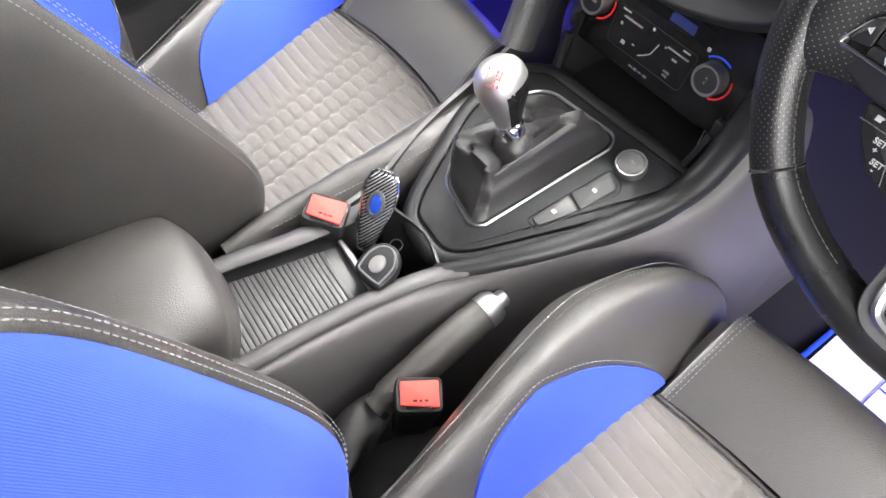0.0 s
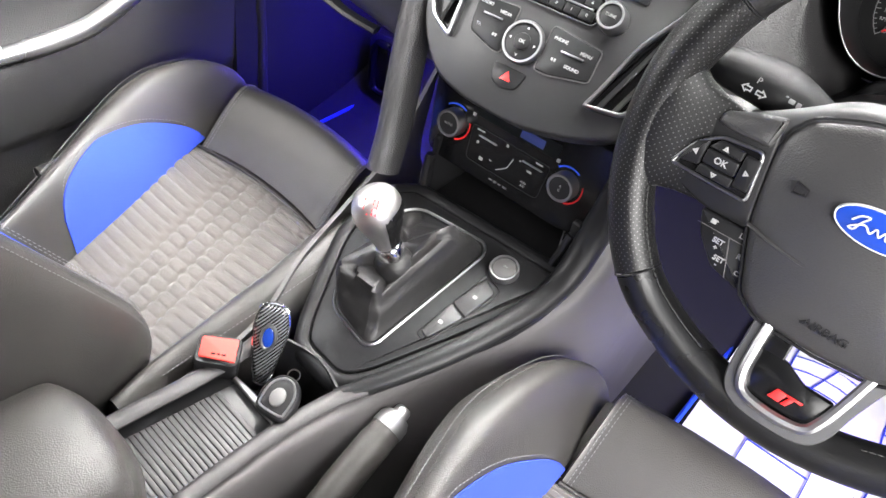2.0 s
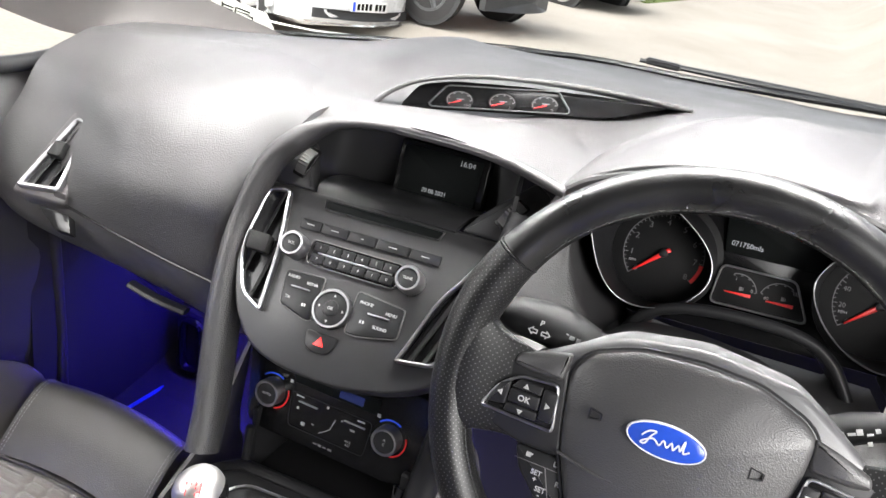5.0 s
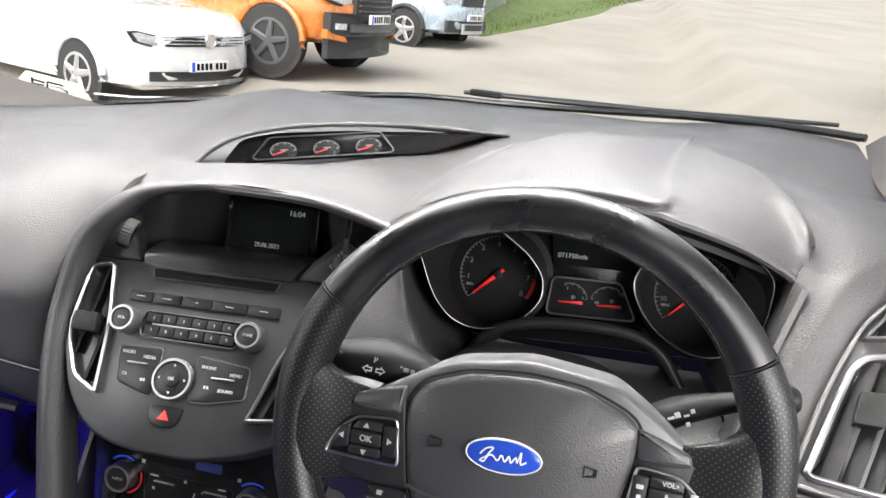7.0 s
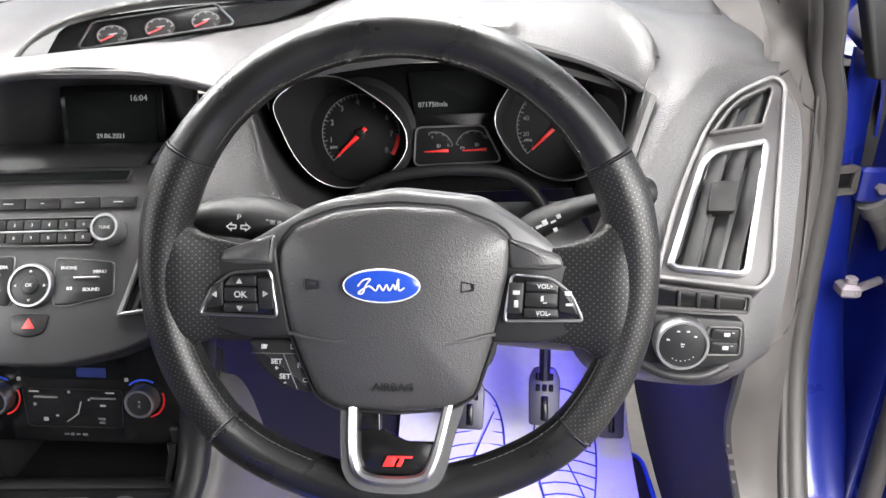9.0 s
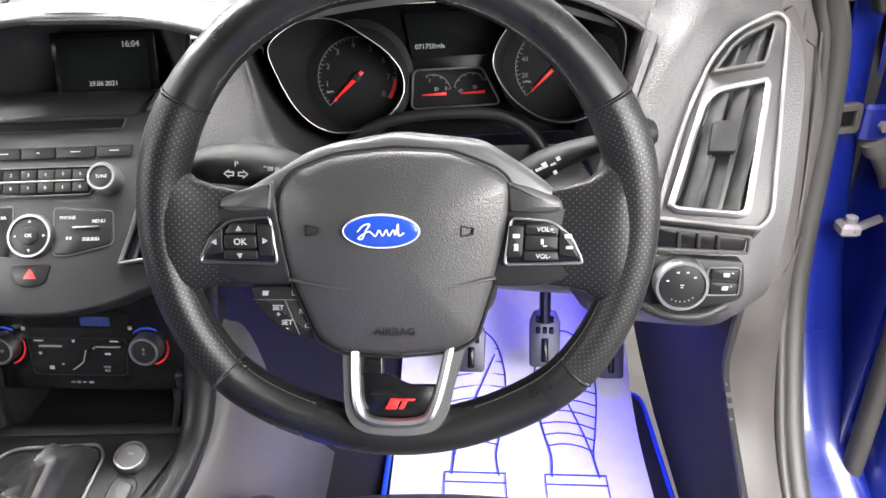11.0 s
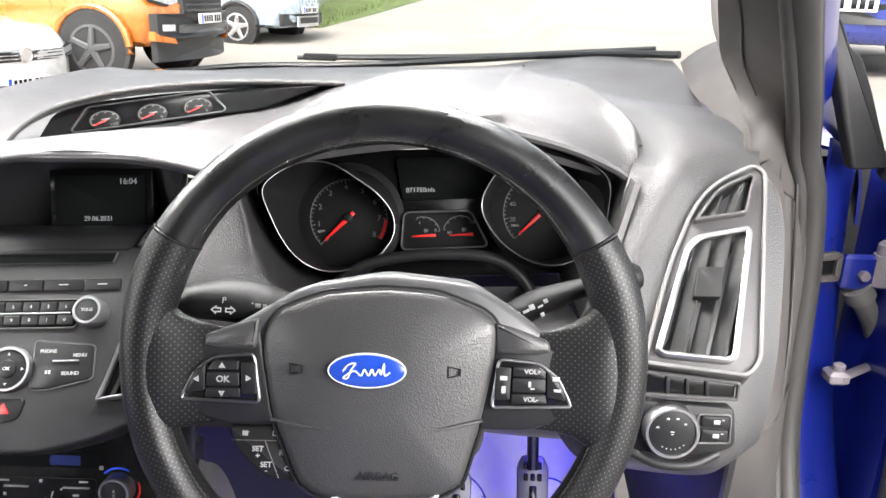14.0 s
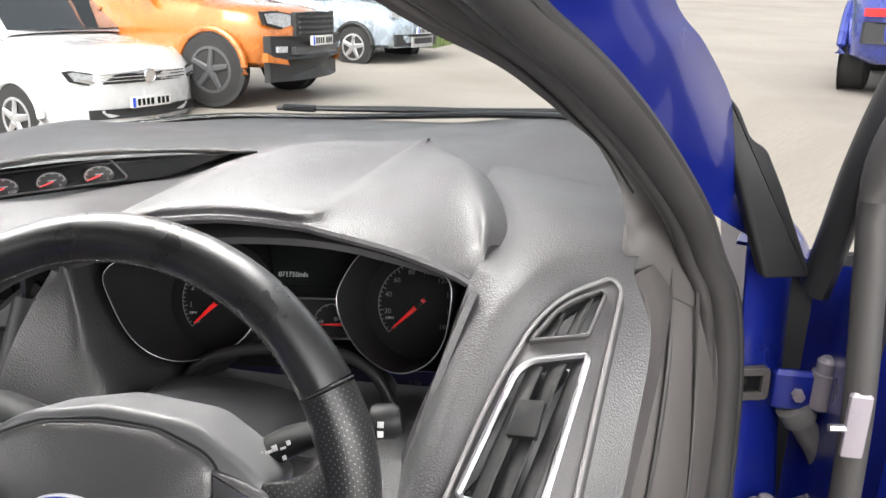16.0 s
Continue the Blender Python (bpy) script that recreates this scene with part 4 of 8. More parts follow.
    def front(poly, h, material, nm, label="", off=0.0, x=0.0):
        """A panel bent round the nose: polygon in (y, z)."""
        bmx = bmesh.new()
        P = [np.array(p) for p in poly]
        c = np.mean(P, axis=0)
        lo = [(fx(p[0]) + off + x, p[0], p[1]) for p in P]
        hi = [(fx(p[0]) + off + h + x, *(c + (p - c) * .97)) for p in P]
        a = [bmx.verts.new(p) for p in lo]
        b = [bmx.verts.new(p) for p in hi]
        for i in range(len(P)):
            bmx.faces.new([a[i], a[(i + 1) % len(P)], b[(i + 1) % len(P)], b[i]])
        cc = bmx.verts.new((fx(c[0]) + off + h + x, *c))
        for i in range(len(P)):
            bmx.faces.new([b[i], b[(i + 1) % len(P)], cc])
        return part(nm, bmx, material, e, label)

    spec["front"](front, hw, e)
    pz = spec["plate_z"]
    pm = FR @ Matrix.Translation((spec.get("plate_y", 0), pz, spec.get("plate_x", .03)))
    np_ = part("number_plate", plate(rpoly([(-.26, -.055), (.26, -.055), (.26, .055), (-.26, .055)], .01), .01, pm, .003, -.03), PLATEW, e, "white number plate")
    for i in range(7):
        part("plate_mark", bars([(-.17 + i * .058 + (.03 if i > 3 else 0), 0, .04, .07)], pm @ Matrix.Translation((0, 0, .010)), .002), GLOSS, np_)
    part("plate_band", bars([(-.235, 0, .04, .10)], pm @ Matrix.Translation((0, 0, .0095)), .002), BLUETRIM, np_)
    return e


def band(y0, y1, z0, z1, n=9, tilt=0.0):
    """A strip from y0 to y1 as a polygon."""
    return [(y0 + (y1 - y0) * i / n, z0 + tilt * abs(y0 + (y1 - y0) * i / n)) for i in range(n + 1)] + [(y1 + (y0 - y1) * i / n, z1 + tilt * abs(y1 + (y0 - y1) * i / n)) for i in range(n + 1)]


def mpv_front(front, hw, e):
    front(band(-.55, .55, .70, .80), .03, BLACKPL, "grille", off=-.03)
    for z in (.725, .760, .79):
        front(band(-.56, .56, z, z + .012), .025, CHROME, "grille_bar", off=-.015)
    front(band(-.70, .70, .34, .44, tilt=.02), .02, BLACKPL, "lower_intake", off=-.005)
    front(band(-.78, .78, .285, .305, tilt=.02), .02, CHROME, "lower_strip", off=.0)
    part("round_badge", turned([(.075, -.02), (.075, .012), (.066, .020), (.06, .012)], Matrix.Translation((.02, 0, .765)) @ Matrix.Rotation(radians(90), 4, 'Y'), 28), CHROME, e, "round chrome badge")
    for s in (-1, 1):
        lp = [(s * .49, .69), (s * .63, .685), (s * .82, .735), (s * .885, .84), (s * .80, .85), (s * .59, .81), (s * .49, .795)]
        front(lp if s > 0 else lp[::-1], .03, BLACKPL, "headlamp_rim", off=-.06)
        lp = [(s * .51, .705), (s * .62, .70), (s * .79, .745), (s * .845, .825), (s * .79, .835), (s * .60, .795), (s * .51, .78)]
        front(lp if s > 0 else lp[::-1], .03, LAMP, "headlamp", "clear headlamp with dark rim", off=-.052)
        front([(s * (abs(y) * 1.0), z) for y, z in ((.52, .715), (.62, .71), (.76, .75), (.74, .765), (.60, .735), (.52, .735))][::s], .036, CHROME, "lamp_strip", off=-.050)


def pickup_front(front, hw, e):
    front(band(-.50, .50, .76, 1.05, tilt=-.03), .05, BLACKPL, "grille", off=-.02)
    for z in (.80, .86, .92, .98):
        front(band(-.44, .44, z, z + .022), .06, DARKWHEEL, "grille_bar", off=-.015)
    front(band(-.90, .90, .52, .78, tilt=.0), .08, BLACKPL, "bumper", "black plastic bumper", off=-.03)
    front(band(-.86, .86, .27, .53), .06, BLACKPL, "lower_skirt", "dark skirt below the bumper", off=-.07)
    front(band(-.55, .55, .57, .66), .085, DARKWHEEL, "lower_intake", off=-.03)
    for s in (-1, 1):
        lp = [(s * .47, .87), (s * .62, .84), (s * .86, .90), (s * .91, 1.04), (s * .70, 1.05), (s * .47, 1.02)]
        front(lp if s > 0 else lp[::-1], .04, BLACKPL, "headlamp_rim", off=-.075)
        lp = [(s * .50, .89), (s * .62, .865), (s * .83, .915), (s * .87, 1.02), (s * .69, 1.03), (s * .50, 1.005)]
        front(lp if s > 0 else lp[::-1], .045, LAMP, "headlamp", "clear headlamp with dark rim", off=-.068)
        front([(s * y, z) for y, z in ((.66, .60), (.80, .60), (.80, .67), (.66, .67))][::s], .085, LAMP, "fog_lamp", off=-.03)
        front([(s * y, z) for y, z in ((.62, .46), (.92, .50), (.92, .60), (.86, .56), (.66, .52))][::s], .075, ORANGE, "bumper_corner", off=-.03)


def suv_front(front, hw, e):
    front(band(-.40, .40, .80, .96), .04, BLACKPL, "grille", off=-.03)
    front(band(-.80, .80, .36, .56), .04, BLACKPL, "lower_bumper", off=-.03)
    front(band(-.40, .40, .34, .52), .03, ALLOY, "skid_plate", "silver skid plate", off=.01)
    front(band(-.34, .34, .40, .50), .03, BLACKPL, "lower_intake", off=.02)
    part("round_badge", turned([(.05, -.02), (.05, .012), (.04, .016)], Matrix.Translation((.02, 0, .99)) @ Matrix.Rotation(radians(90), 4, 'Y'), 20), CHROME, e)
    for s in (-1, 1):
        lp = [(s * .42, .82), (s * .60, .80), (s * .80, .84), (s * .82, .96), (s * .60, .97), (s * .42, .95)]
        front(lp if s > 0 else lp[::-1], .04, LAMP, "headlamp", "clear headlamp", off=-.10)


car("white_people_carrier", "white family car parked nose out, with chrome grille bars", pose(-3.90, 7.37, -.396, 0, 0, -18.2), WHITECAR, 4.5, 1.88, 1.80, 1.08, 1.12, .24, .33, ALLOY, .16, dict(front=mpv_front, plate_z=.50, plate_x=.02))
car("orange_pickup", "copper orange pickup with black grille, bumper and wheels", pose(-2.55, 8.92, -.01, 0, 0, -8), ORANGE, 5.3, 1.86, 1.80, 1.14, 1.16, .42, .39, DARKWHEEL, .20, dict(front=pickup_front, plate_z=.72, plate_x=.06, clad=0, cabin=(-1.30, -3.5)))
car("silver_suv", "pale silver-blue compact off-roader with alloy wheels", pose(-2.27, 13.75, .06, 0, 0, -15), ICE, 4.2, 1.80, 1.69, 1.06, 1.08, .32, .33, ALLOY, .14, dict(front=suv_front, plate_z=.62, plate_x=.04, clad=1))


def hatch_front(front, hw, e):
    """The tail of the hatchback, which stands with its back to the forecourt."""
    front(band(-.74, .74, .40, .56), .04, BLACKPL, "lower_bumper", "dark lower bumper", off=-.03)
    for s in (-1, 1):
        lp = [(s * .50, .60), (s * .74, .60), (s * .74, .66), (s * .50, .66)]
        front(lp if s > 0 else lp[::-1], .03, REDPAINT, "reflector", "red bumper reflector", off=-.02)
        lp = [(s * .56, .86), (s * .82, .84), (s * .86, 1.0), (s * .60, 1.0)]
        front(lp if s > 0 else lp[::-1], .03, REDPAINT, "tail_lamp", "red tail lamp", off=-.06)


LILAC = mat("pale_blue_car_paint", (0.045, 0.065, 0.32), 0.28, metal=0.3, coat=1.0, var=0.05)
car("blue_hatchback", "bright blue hatchback standing on the raised road beside the forecourt", pose(3.32, 5.9, .56, 0, 0, -112), LILAC, 4.3, 1.80, 1.48, .98, .96, .24, .33, ALLOY, .16, dict(front=hatch_front, plate_z=.55, plate_x=.02))

# ---- centre stack ----
stack = thing("centre_stack", "satin black radio and climate stack with silver-ringed knobs", "radio panel", (0.013, 0.2, 0.62), kind="structure")
RADIO = frame_of((0.013, 0.138, 0.800), (1, 0, 0), (0, 0.59, 0.808)) @ Matrix.Rotation(radians(3.3), 4, 'Z')
face = rpoly([(-.138, .112), (-.136, .03), (-.112, -.03), (-.080, -.064), (-.04, -.076), (.03, -.078), (.085, -.066), (.125, -.046), (.146, .01), (.150, .11), (.10, .112), (-.07, .112)], [.004, .02, .02, .02, .02, .02, .02, .02, .02, .004, .004, .004])
part("fascia", plate(face, 0.0, RADIO, .003, -0.03), FASCIA, stack)
part("fascia_horn", plate(rpoly([(-.146, .175), (-.138, .112), (-.074, .112), (-.082, .13), (-.100, .172)], .006), 0.0, RADIO, .003, -0.02), FASCIA, stack)
part("fascia_horn", plate(rpoly([(.098, .112), (.150, .112), (.178, .168), (.158, .182), (.112, .135)], .006), 0.0, RADIO, .003, -0.02), FASCIA, stack)
part("screen_shelf", sheet([[(-.062, .200, .884), (.01, .203, .889), (.10, .203, .894)], [(-.068, .215, .893), (.01, .222, .898), (.105, .220, .903)], [(-.07, .25, .893), (.01, .26, .895), (.11, .25, .902)], [(-.07, .30, .880), (.01, .305, .884), (.11, .30, .890)]], 5, 6, .004, (0, 0, -1)), FASCIA, stack)
part("recess_back", sheet([[(-.11, .235, .87), (-.09, .285, .87), (-.02, .30, .87), (.08, .30, .88), (.13, .275, .88), (.15, .21, .89)], [(-.10, .235, .935), (-.08, .285, .958), (-.02, .30, .972), (.08, .30, .978), (.13, .275, .965), (.15, .215, .945)]], 3, 6, .004, (0, 1, 0)), FASCIA, stack)
SCR = frame_of((.043, .283, .918), (1, 0, .045), (0, .25, .97))
part("screen_bezel", plate(rpoly([(-.053, -.034), (.055, -.034), (.055, .032), (-.053, .032)], .004), .004, SCR, .0015, -.012), GLOSS, stack)
scr = part("display", plate(rpoly([(-.047, -.026), (.047, -.026), (.047, .026), (-.047, .026)], .002), .0055, SCR, .0005, .002), SCREEN, stack, "dark display with the time and date")
lettering("16:04", .0085, SCR @ Matrix.Translation((.030, .019, .0057)), scr, LED, "clock_digits")
lettering("29.06.2021", .0068, SCR @ Matrix.Translation((-.002, -.019, .0057)), scr, LED, "date_digits")


def ring_knob(cx, cy, r, h, m, parent, word="", size=.004, name="knob"):
    k = part(name, disc(cx, cy, r, h, m, 0, .0015), SATIN, parent)
    part("knob_ring", rings([lift(oval(cx, cy, q, q, 40), z) for q, z in ((r + .0022, 0), (r + .0022, h - .001), (r + .001, h + .0012), (r - .0010, h + .0012), (r - .0014, h - .0005))], m, cap1=False), SILVER, k, "silver ring")
    for i, wd in enumerate(word.split("/") if word else ()):
        lettering(wd, size, m @ Matrix.Translation((cx, cy + size * .55 - i * size * 1.15 if "/" in word else cy, h + .0003)), k)
    return k


ring_knob(-.0655, .0475, .0115, .018, RADIO, stack, "VOL", .0042)
ring_knob(.0685, .0465, .0115, .018, RADIO, stack, "TUNE", .0042)
part("slot", plate(rpoly([(-.051, .0968), (.078, .0968), (.082, .1052), (-.053, .1052)], .0015), .0014, RADIO, .0002, -.004), SCREEN, stack, "dark disc slot")
part("slot_lip", rim_frame(rpoly([(-.0535, .0952), (.0805, .0952), (.0845, .1068), (-.0555, .1068)], .002), .0014, .0022, RADIO), FASCIA, stack)
for i in range(5):
    x0 = (-.073, -.047, -.015, .018, .056)[i]
    x1 = (-.048, -.016, .017, .055, .090)[i]
    b = part("button", plate(rpoly([(x0 + .0004, .069), (x1 - .0004, .069), (x1 - .0004, .0805), (x0 + .0004, .0805)], .0016), .0022, RADIO, .0008, -.001), SATIN, stack)
    part("mark", bars([((x0 + x1) / 2, .0748, .009 if i != 2 else .003, .0010)], RADIO @ Matrix.Translation((0, 0, .0022))), WHITEINK, b)
part("keypad", plate(rpoly([(-.049, .0345), (.051, .0345), (.056, .047), (.052, .0605), (-.050, .0605), (-.053, .047)], .004), .0012, RADIO, .0006, -.001), GLOSS, stack)
part("keypad_frame", rim_frame(rpoly([(-.050, .0335), (.052, .0335), (.0575, .047), (.053, .0615), (-.051, .0615), (-.0545, .047)], .0045), .0012, .0022, RADIO), GREYPL, stack)
for i in range(6):
    for j in range(2):
        x0 = -.047 + i * .0163
        y0 = (.0365, .0490)[j]
        b = part("number_key", plate(rpoly([(x0, y0), (x0 + .0152, y0), (x0 + .0152, y0 + .0095), (x0, y0 + .0095)], .0012), .003, RADIO, .0008, .0008), SATIN, stack)
        lettering(str((i + 1) if j else (i + 7) % 10) if i < 5 or j else "0", .0044, RADIO @ Matrix.Translation((x0 + .0076, y0 + .0047, .0032)), b)
part("keypad_bar", plate(rpoly([(-.040, .0468), (.046, .0468), (.046, .0484), (-.040, .0484)], .0004), .0034, RADIO, .0004, .001), SILVER, stack)
padl = rpoly([(-.067, .022), (-.022, .0245), (-.022, -.022), (-.030, -.022), (-.061, -.013)], .004)
padr = rpoly([(.018, -.022), (.033, -.022), (.073, -.013), (.072, .017), (.018, .022)], .004)
for nm, poly in (("menu_pad", padl), ("menu_pad", padr)):
    part(nm, plate(poly, .002, RADIO, .0008, -.001), SATIN, stack)
    part("pad_edge", rim_frame(inset(poly, -.0012), .001, .0014, RADIO), GREYPL, stack)
for wd, x, y in (("RADIO", -.056, .017), ("MEDIA", -.033, .014), ("TA", -.055, -.005), ("PHONE", .031, .012), ("MENU", .060, .008), ("SOUND", .053, -.0085)):
    lettering(wd, .0045, RADIO @ Matrix.Translation((x, y, .0023)), stack, bold=.0001)
part("pad_bar", plate(rpoly([(-.055, .0062), (-.033, .0062), (-.033, .0080), (-.055, .0080)], .0004), .0036, RADIO, .0004), SILVER, stack)
part("pad_bar", plate(rpoly([(.036, .0020), (.060, .0020), (.060, .0038), (.036, .0038)], .0004), .0036, RADIO, .0004), SILVER, stack)
part("mark", bars([(-.033, -.0085, .002, .003), (-.036, -.0085, .002, .003), (.031, -.007, .002, .003), (.034, -.007, .002, .003)], RADIO @ Matrix.Translation((0, 0, .002))), WHITEINK, stack)
dial = ring_knob(-.003, -.004, .019, .005, RADIO, stack, "", name="control_dial")
part("ok_button", disc(-.003, -.004, .0085, .0066, RADIO, .004), SATIN, dial)
lettering("OK", .0045, RADIO @ Matrix.Translation((-.003, -.004, .0067)), dial, bold=.0001)
for a in (0, 90, 180, 270):
    c, s = math.cos(radians(a)), math.sin(radians(a))
    p = RADIO @ Matrix.Translation((-.003 + .0135 * c, -.004 + .0135 * s, .0051)) @ Matrix.Rotation(radians(a), 4, 'Z')
    part("arrow", plate([(-.001, -.0016), (.0016, 0), (-.001, .0016)], .0003, p, .0001), WHITEINK, dial)
hz = part("hazard_button", plate(rpoly([(-.022, -.030), (.016, -.030), (.011, -.048), (-.003, -.052), (-.017, -.048)], .005), .002, RADIO, .0008, -.001), SATIN, stack)
part("triangle", plate([(-.009, -.0435), (.003, -.0435), (-.003, -.034)], .0024, RADIO, .0001, .001), REDPAINT, hz, "red warning triangle")


def vent(poly, m, parent, slats, name="air_vent", w=.0045, tab=None, material=None, tilt=(0.12, 1.0), blade=.006):
    v = part(name, plate(inset(poly, w * .7), .0012, m, .0003, -.002), GLOSS, parent)
    part("frame", rim_frame(poly, w, .0085, m, -.001, bev=.002), material or SILVER, v, "satin silver frame")
    inn = inset(poly, w)
    ys = [p[1] for p in inn]
    d = np.array(tilt) / np.linalg.norm(tilt)
    nrm = np.array((d[1], -d[0]))
    t = [float(np.array(p) @ nrm) for p in inn]
    for i in range(slats):
        off = min(t) + (max(t) - min(t)) * (i + .75) / (slats + .5)
        cuts = []
        for a, b in zip(inn, inn[1:] + inn[:1]):
            fa, fb = float(np.array(a) @ nrm) - off, float(np.array(b) @ nrm) - off
            if fa * fb < 0:
                cuts.append(np.array(a) + (np.array(b) - np.array(a)) * fa / (fa - fb))
        if len(cuts) < 2:
            continue
        cuts.sort(key=lambda q: float(q @ d))
        a, b = cuts[0], cuts[-1]
        prof = []
        for k in range(13):
            f = k / 12
            bulge = .0016 * (math.exp(-((f - .14) / .05) ** 2) + math.exp(-((f - .86) / .05) ** 2)) - .0012
            prof.append((a + (b - a) * f, bulge))
        bm = bmesh.new()
        rows = []
        for q, bu in prof:
            rows.append([(q[0] + e * nrm[0], q[1] + e * nrm[1], z) for e, z in ((-blade / 2, .0008), (blade / 2, .0078 + bu), (blade / 2 + .0013, .0074 + bu), (-blade / 2 + .0016, .0006))])
        bm = grid_mesh([[m @ Vector(p) for p in r] for r in rows], bm, close_v=True)
        part("slat", bm, SLATPL, v)
    if tab:
        part("slider", plate(rpoly(tab, .002), .014, m, .0008, .003), SLATPL, v)
    return v


vent(rpoly([(-.1225, .102), (-.1275, .03), (-.106, -.016), (-.077, -.030), (-.082, .04), (-.096, .107)], [.01, .02, .01, .006, .02, .008]), RADIO, stack, 2, tab=[(-.117, .03), (-.093, .03), (-.095, .050), (-.119, .050)], w=.0035)
vent(rpoly([(.079, -.035), (.121, -.029), (.140, .022), (.145, .069), (.136, .100), (.122, .068), (.101, .036), (.088, -.01)], [.005, .01, .02, .02, .005, .02, .02, .01]), RADIO, stack, 2, w=.0035, tilt=(.35, 1))


def thumb_wheel(x, y, a):
    m = RADIO @ Matrix.Translation((x, y, 0)) @ Matrix.Rotation(radians(a), 4, 'Z')
    w = part("vent_wheel", plate(rpoly([(-.008, -.018), (.008, -.018), (.008, .018), (-.008, .018)], .003), .001, m, .0005, -.002), GLOSS, stack)
    rows = []
    for i in range(25):
        t = math.pi * i / 24
        r = .0068 if i % 2 else .0058
        rows.append([m @ Vector((sx * .0062, -.0145 * math.cos(t) * (r / .0064), r * math.sin(t) * 1.0)) for sx in (-1, 1)])
    part("wheel_grip", shell(rows, .002), GREYPL, w, "ribbed thumb wheel")


thumb_wheel(-.0945, .1415, -14)
thumb_wheel(.1440, .1410, -32)
part("side_pad", tube(spline([(.20, .204, .966), (.142, .204, .979), (.077, .204, .983), (.014, .204, .980), (-.048, .203, .967), (-.082, .200, .946), (-.115, .190, .909), (-.131, .172, .845), (-.127, .148, .785), (-.114, .122, .72), (-.101, .098, .65), (-.094, .078, .605)], 6), [.0055] * 22 + [.0055 + .0009 * i for i in range(10)] + [.0136] * 10 + [.0136 + .0003 * i for i in range(10)] + [.0165] * 15, 14, flat=1.4, up=(0, 1, 0)), DASH, stack, "soft grained arch and knee pad")
part("side_pad", tube(spline([(.168, .205, .93), (.165, .165, .85), (.160, .15, .78), (.150, .15, .70), (.143, .145, .64), (.142, .115, .595), (.136, .075, .573), (.120, .025, .556), (.098, -.030, .540), (.068, -.085, .522), (.042, -.125, .508)], 6), [.014] * 25 + [.014 - .0002 * i for i in range(36)], 12, flat=1.2, up=(1, .3, 0)), SATIN, stack)

CLIM = frame_of((0.013, 0.145, 0.65), (1, 0, 0), (0, 0.2, 0.98)) @ Matrix.Rotation(radians(0.6), 4, 'Z')
clim = part("climate_panel", plate(rpoly([(-.112, .075), (-.096, -.03), (-.08, -.036), (.09, -.036), (.112, -.03), (.135, .075)], .01), 0.0, CLIM, .003, -0.03), GLOSS, stack, "gloss black climate control panel")
for cx, cy, wd in ((-.0685, .0140, "AUTO"), (.0795, .0155, "A/C")):
    ring_knob(cx, cy, .0135, .014, CLIM, clim, wd, .0042)
    for a0, a1, mt in ((20, -75, REDPAINT), (135, 60, BLUETRIM)):
        A = [radians(a0 + (a1 - a0) * i / 16) for i in range(17)]
        part("temperature_arc", grid_mesh([[CLIM @ Vector((cx + q * math.cos(a), cy + q * math.sin(a), .0012)) for q in (.0192, .0212)] for a in A]), mt, clim)
part("display", plate(rpoly([(-.045, .034), (.060, .034), (.062, .052), (-.047, .052)], .003), .0006, CLIM, .0003, -.001), SCREEN, clim)
part("backlight", plate(rpoly([(.012, .037), (.042, .037), (.042, .047), (.012, .047)], .001), .0009, CLIM, .0002, 0), mat("blue_lcd", (0.02, 0.035, 0.16), 0.3), clim, "dim blue segment of the display")
part("key_strip", rim_frame(rpoly([(-.043, -.018), (.055, -.018), (.058, .024), (-.046, .024)], .006), .0008, .0006, CLIM), SATIN, clim)
for x0, x1 in ((-.034, -.010), (.024, .050)):
    part("silver_bar", plate(rpoly([(x0, .0135), (x1, .0135), (x1, .0150), (x0, .0150)], .0004), .002, CLIM, .0004), SILVER, clim)
lettering("MAX", .0034, CLIM @ Matrix.Translation((.034, -.0085, .0004)), clim)
lettering("A/C", .0036, CLIM @ Matrix.Translation((.034, -.0125, .0004)), clim)
part("seated_symbol", tube([CLIM @ Vector(p) for p in ((.014, .010, .0006), (.010, -.003, .0006), (.004, -.008, .0006), (-.002, -.012, .0006))], .0006, 6), WHITEINK, clim)
part("mark", bars([(-.034, .020, .010, .0018), (.002, .020, .003, .003), (.044, .020, .009, .0018), (-.034, .006, .003, .003), (-.024, -.010, .005, .004), (.036, .006, .006, .0022), (-.048, .033, .004, .004), (.062, .035, .004, .004), (-.012, -.006, .003, .0015), (.022, .012, .002, .002)], CLIM), WHITEINK, clim)
part("maker_mark", bars([(-.004, -.0262, .005, .0016), (.002, -.0262, .004, .0028), (.008, -.0262, .004, .0016), (.015, -.0262, .005, .0024)], CLIM), SILVER, clim)
# open cubby under the climate panel
part("cubby_back", box((-.06, .285, .545), (.125, .292, .64), .002), SATIN, stack, "dark open cubby")
part("cubby_floor", box((-.065, .130, .548), (.125, .29, .556), .002), SATIN, stack)
part("cubby_wall", box((-.072, .135, .55), (-.064, .29, .64), .002), SATIN, stack)
part("cubby_wall", box((.118, .135, .55), (.128, .29, .64), .002), SATIN, stack)
part("cubby_roof", box((-.07, .16, .625), (.125, .29, .632), .002), SATIN, stack)
part("cubby_lip", tube(spline([(-.066, .125, .622), (-.064, .118, .585), (-.055, .112, .568), (.02, .112, .569), (.108, .116, .572), (.118, .122, .590), (.122, .135, .622)], 5), .005, 8), SATIN, stack)
part("usb_socket", box((.106, .150, .585), (.118, .154, .615), .002), GREYPL, stack, "small grey connector panel")
